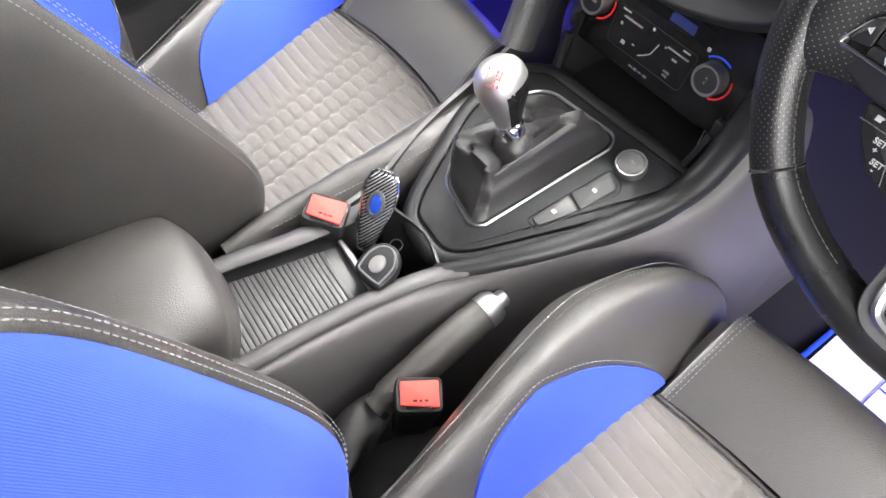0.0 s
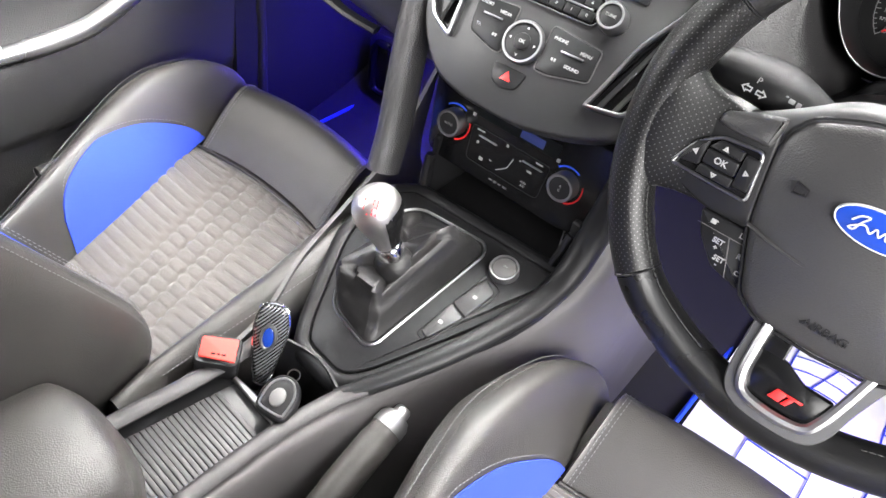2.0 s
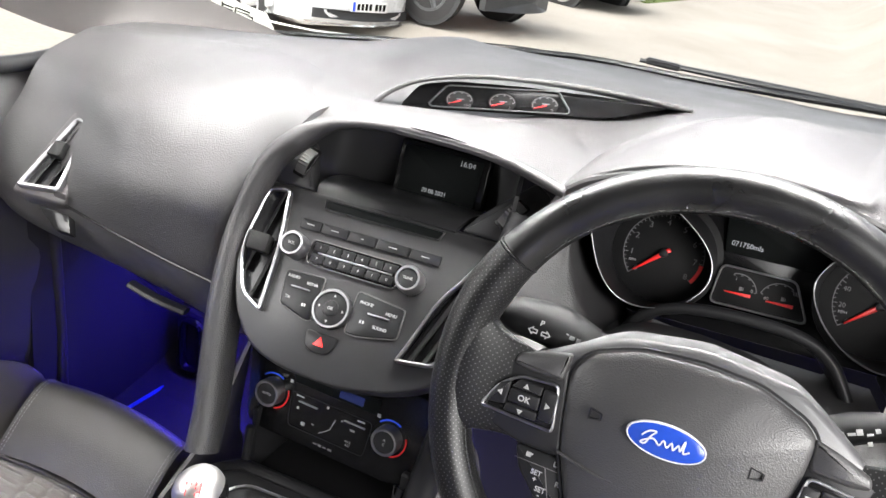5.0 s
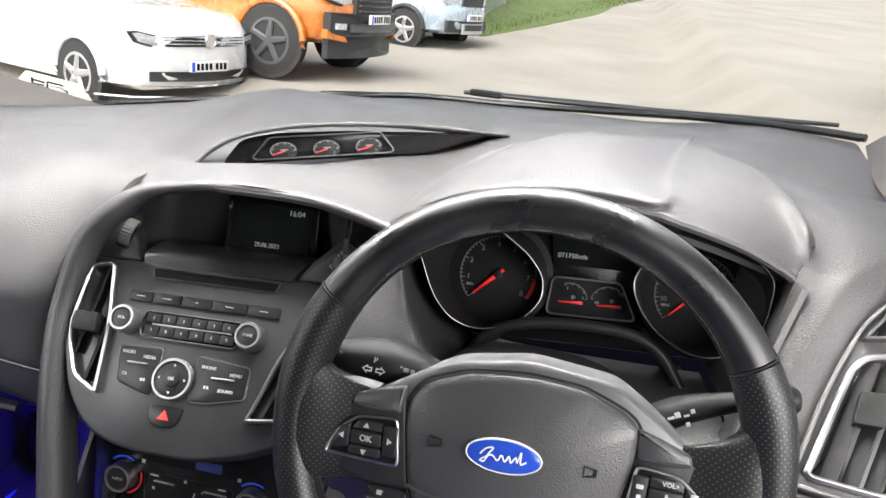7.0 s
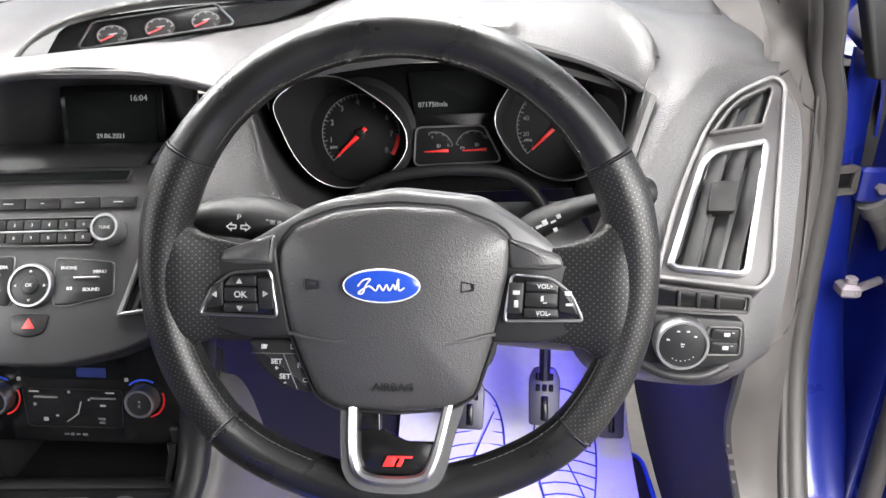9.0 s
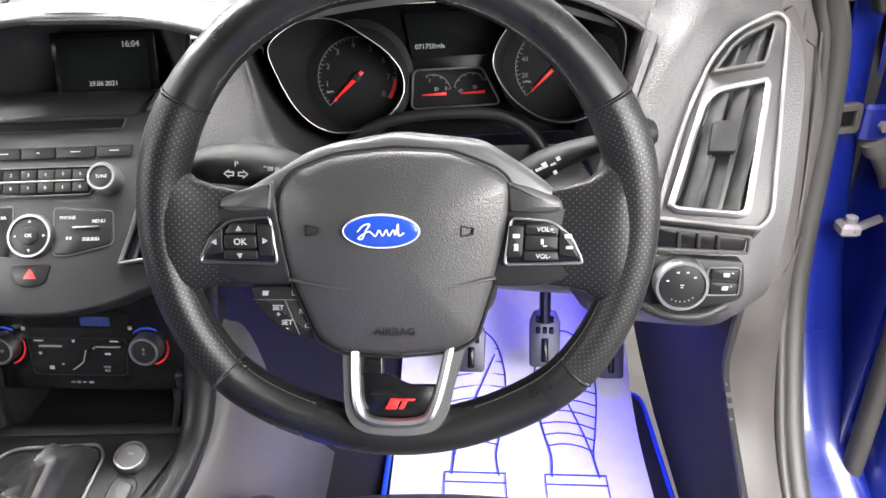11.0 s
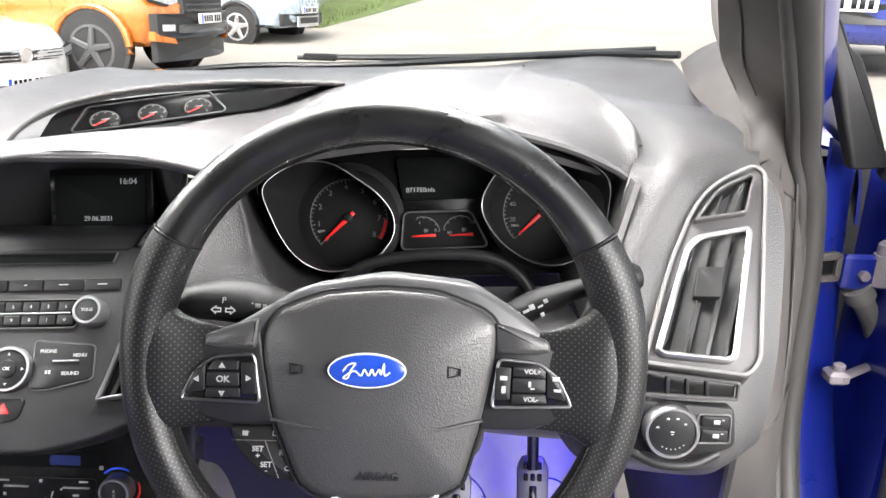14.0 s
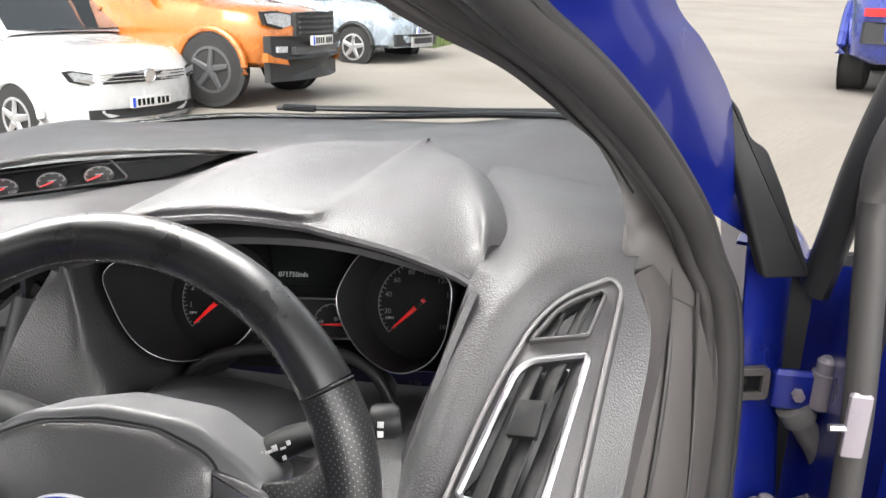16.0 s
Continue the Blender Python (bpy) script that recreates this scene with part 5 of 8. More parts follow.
part("usb_slot", box((.109, .147, .598), (.115, .151, .610), .001), GLOSS, stack)

# ---- gauges on the dash top ----
pod = thing("gauge_pod", "three small gauges in a dark dash-top pod with silver frame", "gauges", (0.07, 0.42, 0.96))
POD = frame_of((-.012, .362, .983), (.141, .066, .018), (0, .25, .97)) @ Matrix.Diagonal((1, .68, 1, 1))
PW = .158
pb = rpoly([(-.045, -.020), (.205, -.020), (.285, .006), (.20, .018), (.10, .028), (.02, .030), (-.02, .022)], .012)
part("pod_backing", plate(pb, .0, POD, .002, -.012), GLOSS, pod)
part("pod_hood", sheet([[POD @ Vector(p) for p in ((-.078, -.020, .004), (-.05, .010, .006), (-.01, .031, .01), (.06, .040, .012), (.14, .036, .010), (.22, .024, .004), (.31, .004, -.004))],
                        [POD @ Vector(p) for p in ((-.085, -.020, -.03), (-.06, .010, -.04), (-.015, .034, -.05), (.06, .044, -.06), (.14, .040, -.07), (.22, .028, -.08), (.31, .006, -.08))]], 3, 6, .003, (0, 0, -1)), DASH, pod)
part("pod_lip", tube(spline([POD @ Vector(p) for p in ((-.078, -.022, .004), (-.05, .010, .006), (-.01, .031, .01), (.06, .040, .012), (.14, .036, .010), (.22, .024, .004), (.31, .004, -.004))], 6), .0028, 8), DASH, pod)
bez = rpoly([(-.006, -.016), (PW, -.016), (PW + .004, -.010), (PW - .012, .024), (.012, .024), (-.010, -.010)], .006)
part("silver_frame", rim_frame(bez, .0026, .004, POD), RIMGREY, pod)
for i, wd in enumerate(("150", "2", "5")):
    cx = .028 + i * .051
    m = POD @ Matrix.Translation((cx, -.002, .0006))
    g = part("gauge", disc(0, 0, .0165, .001, m, 0, .0004), DIAL, pod)
    A = [radians(200 - 200 * k / 20) for k in range(21)]
    part("scale", grid_mesh([[m @ Vector((q * math.cos(a), q * math.sin(a), .0013)) for q in (.0142, .0152)] for a in A]), DIALINK, g)
    part("ticks", bars([(.0128 * math.cos(a), .0128 * math.sin(a), .0018, .0018) for a in A[::4]], m @ Matrix.Translation((0, 0, .001))), DIALINK, g)
    part("needle", plate([(.002, -.0012), (.002, .0012), (-.0135, -.0062), (-.0135, -.0070)], .003, m, .0003, .0012), REDPAINT, g, "red needle")
    lettering(wd, .0062, m @ Matrix.Translation((.009, -.008, .0012)), g, DIALINK)
    part("mark", bars([(.001, .002, .009, .002)], m @ Matrix.Translation((0, 0, .001))), DIALINK, g)

# ---- instrument cluster ----
clus = thing("instrument_cluster", "dark instrument cluster with rev counter and speedometer", "instruments", (0.39, 0.32, 0.84))
Q = frame_of((.36, .318, .89), (1, 0, 0), (0, .3, .954)) @ Matrix.Rotation(radians(3.8), 4, 'Z') @ Matrix.Translation((.0394, 0, 0))
part("cluster_panel", plate(rpoly([(-.205, -.055), (.205, -.055), (.205, .085), (-.205, .085)], .02), -.004, Q, .002, -.012), GLOSS, clus)


def big_dial(cx, words, a0, a1, red, needle, unit, mouth):
    """A large round dial with numbers, ticks and a red needle at the foot of a flared mouth with a silver rim."""
    g = part("dial", disc(cx, .0124, .060, .001, Q, -.003, .0005, 48), DIAL, clus)
    rim = [Q @ Vector(p) for p in spline(mouth, 5, True)]
    part("silver_rim", tube(rim, .0008, 8, closed=True, up=tuple(Q.to_3x3() @ Vector((0, 0, 1)))), RIMGREY, g, "thin silver rim")
    k = len(rim)
    foot = []
    for p in spline(mouth, 5, True):
        a = math.atan2(p[1] - .0124, p[0] - cx)
        foot.append((cx + .0545 * math.cos(a), .0124 + .0525 * math.sin(a), -.002))
    low = [Q @ Vector(p) for p in foot]
    part("rim_wall", grid_mesh([[a.lerp(b, f) for f in (.02, .35, .7, 1)] for a, b in zip(rim, low)], close_u=True), SATIN, g, "dark funnel down to the dial")
    A = [a0 + (a1 - a0) * i / 80 for i in range(81)]
    part("scale", grid_mesh([[Q @ Vector((cx + q * math.cos(radians(a)), .0124 + q * math.sin(radians(a)), .0013)) for q in (.0412, .0420)] for a in A]), DIALINK, g)
    bm = bmesh.new()
    for i in range(0, 81, 2):
        a = radians(A[i])
        ln = .005 if i % 10 == 0 else .003
        p = Q @ Matrix.Translation((cx, .0124, .001)) @ Matrix.Rotation(a, 4, 'Z')
        plate([(.0420 - ln, -.0004), (.0420, -.0004), (.0420, .0004), (.0420 - ln, .0004)], .0004, p, .0001, 0, bm)
    part("ticks", bm, DIALINK, g)
    for i, wd in enumerate(words):
        a = radians(a0 + (a1 - a0) * i / (len(words) - 1))
        lettering(wd, .0086 if len(words) == 9 else .0070, Q @ Matrix.Translation((cx + .0330 * math.cos(a), .0124 + .0330 * math.sin(a), .0012)), g, DIALINK)
    if red:
        R = [radians(a) for a in range(red[0], red[1], -3)]
        part("red_zone", grid_mesh([[Q @ Vector((cx + q * math.cos(a), .0124 + q * math.sin(a), .0016)) for q in (.0385, .0425)] for a in R]), REDPAINT, g)
    m = Q @ Matrix.Translation((cx, .0124, 0)) @ Matrix.Rotation(radians(needle), 4, 'Z')
    part("needle", plate([(-.008, -.0022), (.004, -.0026), (.036, -.0008), (.036, .0008), (.004, .0026), (-.008, .0022)], .0065, m, .0008, .004), REDPAINT, g, "red needle")
    part("hub", disc(0, 0, .0045, .0075, m, .001), SATIN, g)
    lettering(unit, .0042, Q @ Matrix.Translation((cx - .030, .0124 - .014, .0012)), g)


big_dial(-.1047, "0 1 2 3 4 5 6 7 8".split(), 222, -35, (-5, -38), 222, "RPM",
         ((-.1737, .0397, .100), (-.1600, .0560, .092), (-.1396, .0662, .081), (-.1140, .0658, .066), (-.0880, .0503, .052), (-.0667, .0326, .041), (-.0541, .0118, .034), (-.0561, -.0117, .035),
          (-.0776, -.0340, .045), (-.1102, -.0429, .062), (-.1357, -.0361, .076), (-.1549, -.0156, .088), (-.1683, .0151, .096)))
big_dial(.1047, "0 20 40 60 80 100 120 140 160 180".split(), 222, -42, None, 222, "MPH",
         ((.0375, .0205, .060), (.0533, .0512, .067), (.0708, .0657, .075), (.0939, .0692, .086), (.1214, .0626, .101), (.1410, .0524, .112), (.1535, .0380, .119), (.1538, .0164, .120),
          (.1474, -.0123, .117), (.1316, -.0316, .109), (.1056, -.0417, .095), (.0768, -.0344, .080), (.0503, -.0112, .067)))
part("trip_display", plate(rpoly([(-.046, .030), (.046, .030), (.052, .075), (-.052, .075)], .004), .002, Q, .0006, -.004), SCREEN, clus)
lettering("071750mls", .0072, Q @ Matrix.Translation((-.026, .040, .0022)), clus, LED, "odometer_digits")
fp = rpoly([(-.048, -.023), (.045, -.022), (.027, .0155), (-.044, .0155)], .006)
part("small_gauge_face", plate(fp, .002, Q, .0006, -.004), DIAL, clus)
part("small_gauge_frame", rim_frame(inset(fp, -.002), .0022, .006, Q), SILVER, clus)
for cx, lo, hi in ((-.025, "1", "0"), (.016, "60", "120")):
    m = Q @ Matrix.Translation((cx, -.008, .002))
    A = [radians(110 - 100 * k / 12) if cx < 0 else radians(165 - 110 * k / 12) for k in range(13)]
    part("scale", grid_mesh([[m @ Vector((q * math.cos(a), q * math.sin(a), .0006)) for q in (.0185, .0195)] for a in A]), DIALINK, clus)
    part("ticks", bars([(.0175 * math.cos(a), .0175 * math.sin(a), .0018, .0010) for a in A[::3]], m), DIALINK, clus)
    part("needle", plate([(.014, -.003), (.014, .0005), (-.012, -.0012), (-.012, -.0024)], .003, m, .0004, .001), REDPAINT, clus, "red needle")
    lettering(hi, .0048, m @ Matrix.Translation((.014, .004 if cx < 0 else .012, .0006)), clus)
    lettering(lo, .0048, m @ Matrix.Translation((-.003 if cx < 0 else -.012, .013 if cx < 0 else .001, .0006)), clus)
    part("mark", bars([(.003, .004, .003, .004), (.0055, .004, .001, .003)], m), DIALINK, clus)
part("lower_brow", tube(spline([Q @ Vector(p) for p in ((-.125, -.080, .05), (-.108, -.052, .05), (-.080, -.037, .05), (-.040, -.030, .05), (.005, -.029, .05), (.045, -.034, .05), (.072, -.050, .05), (.092, -.080, .05))], 6), .006, 10, flat=1.0), SATIN, clus)
part("lower_brow_slope", sheet([[Q @ Vector(p) for p in ((-.125, -.080, .05), (-.108, -.052, .05), (-.080, -.037, .05), (-.040, -.030, .05), (.005, -.029, .05), (.045, -.034, .05), (.072, -.050, .05), (.092, -.080, .05))],
                                [Q @ Vector(p) for p in ((-.125, -.085, -.005), (-.105, -.060, -.005), (-.080, -.040, -.005), (-.040, -.032, -.005), (.005, -.031, -.005), (.045, -.036, -.005), (.072, -.055, -.005), (.092, -.085, -.005))]], 4, 5, .004, (0, 0, -1)), SATIN, clus)

# ---- driver's vent and light switch ----
VENT = frame_of((.581, .098, .857), (1, -.15, 0), (0, .69, .72))
dv = thing("side_vent", "silver-framed side air vent with upright slats", "air vent", (.62, .15, .85))
outer = rpoly([(-.013, -.012), (.006, .082), (.026, .140), (.046, .168), (.080, .189), (.092, .180), (.083, .0), (.072, -.014)], [.006, .03, .03, .02, .015, .008, .01, .006])
part("surround", plate(outer, .0, VENT, .003, -.03), DASHLO, dv, "grained plastic surround")
part("surround_edge", rim_frame(outer, .0035, .0035, VENT, -.01), GREYPL, dv)
vent(rpoly([(-.003, .000), (.020, .098), (.031, .110), (.0735, .1225), (.0765, .116), (.063, .000), (.056, -.005), (.003, -.005)], [.006, .01, .01, .004, .006, .006, .004, .004]), VENT, dv, 3, tab=[(.026, .047), (.048, .049), (.050, .077), (.029, .075)], w=.0050, tilt=(.20, 1), blade=.0115)
vent(rpoly([(.026, .122), (.047, .158), (.075, .175), (.080, .171), (.072, .134)], [.003, .012, .008, .004, .004]), VENT, dv, 2, name="demister_vent", w=.0025, material=DASHLO, tilt=(.25, 1), blade=.008)
LSW = frame_of((.594, .083, .796), (1, -.05, 0), (0, .15, .98))
ls = thing("light_switch", "round headlamp switch with a chrome ring and dimmer keys", "switch", (.60, .085, .77))
part("switch_panel", plate(rpoly([(-.032, -.024), (-.030, .022), (.052, .020), (.056, -.014), (.030, -.026)], .006), .0, LSW, .002, -.03), SATIN, ls)
part("panel_edge", rim_frame(rpoly([(.022, -.013), (.022, .014), (.050, .015), (.051, -.011)], .004), .0015, .002, LSW), GREYPL, ls)
kn = ring_knob(0, 0, .0205, .013, LSW, ls, "", name="rotary_knob")
part("mark", bars([(.013 * math.cos(radians(a)), .013 * math.sin(radians(a)), .0024, .0015) for a in (160, 110, 75, 40)] + [(0, .001, .0032, .0012), (0, -.001, .0020, .0010)] + [(.014 * math.cos(radians(a)), .014 * math.sin(radians(a)), .0010, .0010) for a in (-120, -105, -90, -75, -60, -45)], LSW @ Matrix.Translation((0, 0, .013))), WHITEINK, kn)
for y0 in (-.009, .003):
    k = part("dimmer_key", plate(rpoly([(.026, y0), (.048, y0), (.048, y0 + .010), (.026, y0 + .010)], .002), .003, LSW, .0008), SATIN, ls)
    part("mark", bars([(.038, y0 + .005, .005, .0035), (.043, y0 + .007, .002, .0008)], LSW @ Matrix.Translation((0, 0, .003))), WHITEINK, k)
part("lower_slot", plate(rpoly([(-.024, .030), (.050, .030), (.050, .041), (-.022, .046)], .003), .001, LSW, .0004, -.002), GLOSS, ls)
part("slot_frame", rim_frame(rpoly([(-.027, .027), (.054, .027), (.054, .044), (-.025, .049)], .004), .003, .004, LSW), DASHLO, ls)
for i in range(3):
    part("slot_rib", plate([(-.006 + i * .016, .030), (-.003 + i * .016, .030), (-.004 + i * .016, .045), (-.007 + i * .016, .045)], .003, LSW, .0004), SATIN, ls)
part("coin_lip", tube(spline([(.565, .080, .772), (.585, .071, .768), (.612, .071, .768), (.636, .080, .774)], 5), .0042, 10), SATIN, ls)

# ---- stalks ----
def stalk(name, label, pts, rad, tip, marks):
    s = thing(name, label, "stalk", pts[0])
    part("lever", tube(spline(pts, 6), [spl([np.array([r]) for r in rad], i / 6)[0] for i in range(6 * (len(pts) - 1) + 1)], 14, flat=.72, up=(0, -.3, 1)), STALKM, s)
    for a, b, w, h in marks:
        m = frame_of(a, b, (0, .3, .95))
        part("mark", bars([(0, 0, w, h)], m), WHITEINK, s)
    return s


st = stalk("indicator_stalk", "black indicator stalk with white arrow symbols", [(.325, .075, .872), (.290, .055, .897), (.255, .045, .911), (.222, .040, .913), (.206, .04, .911)], [.011, .017, .021, .017, .009], None, [])
SM = frame_of((.244, .0238, .9125), (1, .10, -.06), (0, .42, .9))
for s in (-1, 1):
    part("arrow", rim_frame([(s * .0015, -.0016), (s * .005, -.0016), (s * .005, -.0032), (s * .0088, 0), (s * .005, .0032), (s * .005, .0016), (s * .0015, .0016)][::s], .0007, .0006, SM @ Matrix.Translation((.0, .000, 0))), WHITEINK, st)
lettering("P", .006, SM @ Matrix.Translation((.0, .007, 0)), st)
part("mark", bars([(.024, .0045, .004, .003), (.029, .004, .003, .0035), (.020, .006, .002, .001)], SM @ Matrix.Translation((0, 0, -.002))), WHITEINK, st)
st2 = stalk("wiper_stalk", "black wiper stalk with white symbols and knurled end", [(.40, .075, .862), (.435, .06, .885), (.470, .052, .914), (.505, .05, .930), (.534, .052, .937)], [.013, .0145, .0130, .0085, .0080], None, [])
SN = frame_of((.470, .0345, .916), (1, .0, .55), (-.3, .42, .9))
part("mark", bars([(-.012, .003, .003, .004), (-.006, .003, .005, .002), (-.001, .004, .004, .004), (.005, .002, .004, .0015), (.004, -.004, .003, .003), (.010, .004, .003, .003)], SN), WHITEINK, st2)
part("end_cap", tube([(.530, .052, .937), (.543, .053, .939), (.547, .054, .9395)], [.0115, .0115, .0085], 14, up=(0, 0, 1)), STALKM, st2, "black end cap with symbols")
part("mark", bars([(0, .003, .004, .004), (0, -.003, .004, .004)], frame_of((.537, .0405, .939), (1, .05, .05), (0, .3, .95))), WHITEINK, st2)
IB = frame_of((.262, .075, .872), (1, -.1, 0), (0, .5, .85))
ib = thing("ignition_button", "black engine start button with a grey ring beside the column", "button", m=IB)
part("cap", disc(0, 0, .0125, .006, ID, -.01), GLOSS, ib)
part("ring", rings([lift(oval(0, 0, q, q, 32), z) for q, z in ((.0150, -.004), (.0150, .005), (.0142, .0066), (.0128, .006))], ID, cap1=False), RIMGREY, ib)
part("upper_mark", bars([(-.002, .0045, .010, .0022), (.002, .001, .008, .0018)], Matrix.Translation((0, 0, .006))), WHITEINK, ib, "pale printed mark")
part("lower_mark", bars([(0, -.0035, .009, .0022)], Matrix.Translation((0, 0, .006))), mat("pale_blue_ink", (.12, .28, .45), .5), ib, "pale blue printed mark")

# ---- steering wheel, the hub ----
DARKGREY = mat("hub_shell_plastic", (0.058, 0.058, 0.060), 0.38, bump=0.06, grain=900, var=0.06)
part("hub_shell", plate(rpoly([(-.118, .014), (-.090, .030), (-.053, .052), (.003, .062), (.066, .056), (.098, .036), (.120, .020), (.10, -.01), (.07, -.04), (-.07, -.04), (-.10, -.01)], .01), .004, ID, .005, -.045), DARKGREY, wheel, "grey plastic hub shell")
part("cover_seam", tube(spline([(p[0], p[1], .0035) for p in inset(cover, -.0012)][::2], 2, True), .0013, 6, closed=True), SATIN, wheel)
part("cover_fold", tube(spline([(-.072, -.040, .0105), (-.04, -.044, .0160), (0, -.045, .0185), (.04, -.044, .0160), (.074, -.038, .0105)], 5), .0014, 6), DASH, wheel)
lettering("AIRBAG", .0085, Matrix.Translation((.003, -.077, .0142)), wheel, SATIN, depth=.0006, bold=.0001)
for sx in (-1, 1):
    bm = rim_frame([(sx * .054 - .0045, -.008), (sx * .054 + .0045, -.0065), (sx * .054 + .0045, -.0015), (sx * .054 - .0045, 0)], .0007, .0175, ID, .010)
    part("horn_symbol", bm, SATIN, wheel)
OV = Matrix.Translation((-.005, -.0035, .0205)) @ Matrix.Scale(.94, 4)
bd = part("badge", plate(oval(0, 0, .0275, .0118, 56), .0025, OV, .001, -.004, dome=.0012), BADGE, wheel, "oval blue badge with a silver edge")
part("badge_edge", rings([lift(oval(0, 0, a, b, 56), z) for a, b, z in ((.0286, .0129, -.002), (.0284, .0127, .0020), (.0278, .0121, .0028), (.0272, .0115, .0022))], OV, cap1=False), PALESILVER, bd)
part("badge_flourish", tube(spline([OV @ Vector((x, y, .0042)) for x, y in ((-.017, .000), (-.013, .0045), (-.008, .0055), (-.011, .0010), (-.0135, -.0050), (-.0165, -.0045), (-.009, .0002), (-.004, -.0030), (-.0015, .0012), (.0015, -.0028), (.004, .0015), (.006, -.0028), (.009, .0016), (.0105, -.0020), (.0125, .0058), (.0130, -.0025), (.017, -.0005))], 6), .0006, 6), PALESILVER, bd, "raised silver flourish")


def within(x, y, z):
    """Keeps a point of a spoke inside the rim's middle line."""
    q = min(1, .1685 / math.hypot(x - .004, y))
    return .004 + (x - .004) * q, y * q, z


def spoke(s):
    poly = [(s * .155, .006), (s * .118, .014), (s * .082, .026), (s * .070, -.046), (s * .104, -.046), (s * .126, -.040), (s * .150, -.034)]
    sp = part("spoke", plate(rpoly(poly, .006)[::s], .006, ID, .003, -.022), SATIN, wheel)
    loops = []
    for x, hi, lo, dz in ((.176, .088, -.100, .013), (.166, .068, -.082, .0165), (.156, .050, -.066, .0165), (.147, .037, -.056, .0145), (.138, .030, -.050, .0110), (.126, .0255, -.047, .0072), (.112, .0225, -.0455, .0045), (.098, .020, -.044, .0025)):
        c, h = (hi + lo) / 2, (hi - lo) / 2
        loops.append([within(s * x, c + h * math.copysign(abs(math.cos(a)) ** .75, math.cos(a)), dz * math.copysign(abs(math.sin(a)) ** .55, math.sin(a))) for a in [2 * math.pi * i / 40 for i in range(40)]])
    part("thumb_web", grid_mesh(loops, close_v=True, uv=lambda i, j: (loops[i % 8][j % 40][0], loops[i % 8][j % 40][1])), PERF, sp, "perforated leather web")
    cap = [(s * .0815, .0295), (s * .098, .0250), (s * .119, .0175), (s * .121, .0095), (s * .110, .0070), (s * .0835, .0080)]
    part("spoke_cap", plate(rpoly(cap, .003)[::-s], .0090, ID, .003, -.004), HUB, sp, "smooth grey shoulder of the spoke")
    p = [(s * .137, -.0285), (s * .127, -.008), (s * .113, .003), (s * .084, .0055), (s * .079, -.030)]
    pad = part("button_pad", plate(rpoly(p, .004)[::s], .0085, ID, .001, .002), GLOSS, sp)
    part("pad_frame", rim_frame(rpoly(p, .005)[::s], .0020, .0105, ID, .004), SILVER, pad, "silver edge")
    Bs = {"left": [(-.0255, -.010), (-.012, -.008), (-.012, .010), (-.0195, .006)], "right": [(.0135, -.010), (.024, -.010), (.023, .012), (.0125, .012)],
          "up": [(-.011, .006), (.0115, .006), (.0115, .013), (-.006, .013)], "down": [(-.011, -.006), (.0125, -.006), (.0125, -.0125), (-.012, -.0125)], "mid": [(-.011, -.005), (.0120, -.005), (.0115, .005), (-.011, .005)]}
    for k, pl in Bs.items():
        pl = [(s * .106 + (x if s < 0 else -x), y - .013) for x, y in pl]
        if sum(a[0] * b[1] - b[0] * a[1] for a, b in zip(pl, pl[1:] + pl[:1])) < 0:
            pl = pl[::-1]
        part("key", plate(rpoly(pl, .0015), .0118, ID, .0008, .006), SATIN, pad)
    c = s * .106
    up = Matrix.Translation((0, 0, .0120))
    if s < 0:
        lettering("OK", .0062, Matrix.Translation((c + .0005, -.013, .0120)), pad, bold=.00015)
        for x, y, a in ((c - .0175, -.013, 180), (c + .018, -.012, 0), (c, -.0035, 90), (c, -.0225, 270)):
            part("arrow", rim_frame([(-.0012, -.0018), (.0018, 0), (-.0012, .0018)], .0005, .0004, up @ Matrix.Translation((x, y, 0)) @ Matrix.Rotation(radians(a), 4, 'Z')), WHITEINK, pad)
    else:
        lettering("VOL+", .0046, Matrix.Translation((c + .002, -.0035, .0120)), pad, bold=.0001)
        lettering("VOL-", .0046, Matrix.Translation((c + .001, -.0225, .0120)), pad, bold=.0001)
        part("mark", bars([(c - .018, -.008, .005, .003), (c - .018, -.016, .003, .005), (c + .018, -.008, .005, .003), (c + .019, -.016, .005, .002), (c, -.012, .002, .004), (c + .002, -.015, .003, .001)], up), WHITEINK, pad)


spoke(-1)
spoke(1)
cp = rpoly([(-.104, -.048), (-.062, -.047), (-.054, -.088), (-.080, -.082), (-.097, -.065)], .004)
cru = part("cruise_pad", plate(cp, .001, ID, .002, -.02), SATIN, wheel)
part("split_line", bars([(-.080, -.0575, .043, .0006)], Matrix.Translation((0, 0, .001))), GREYPL, cru)
part("split_line", tube([(-.078, -.0575, .0012), (-.068, -.084, .0012)], .0004, 5), GREYPL, cru)
for wd, x, y, sz in (("LIM", -.069, -.0525, .0052), ("SET", -.083, -.0635, .0052), ("+", -.083, -.0685, .0055), ("SET", -.077, -.0745, .0052), ("-", -.077, -.0785, .0060), ("RES", -.064, -.066, .0050), ("CAN", -.059, -.077, .0048)):
    lettering(wd, sz, Matrix.Translation((x, y, .0012)), cru, bold=.0001)
part("mark", bars([(-.092, -.0525, .004, .0035), (-.090, -.0515, .002, .0008)], Matrix.Translation((0, 0, .001))), WHITEINK, cru)
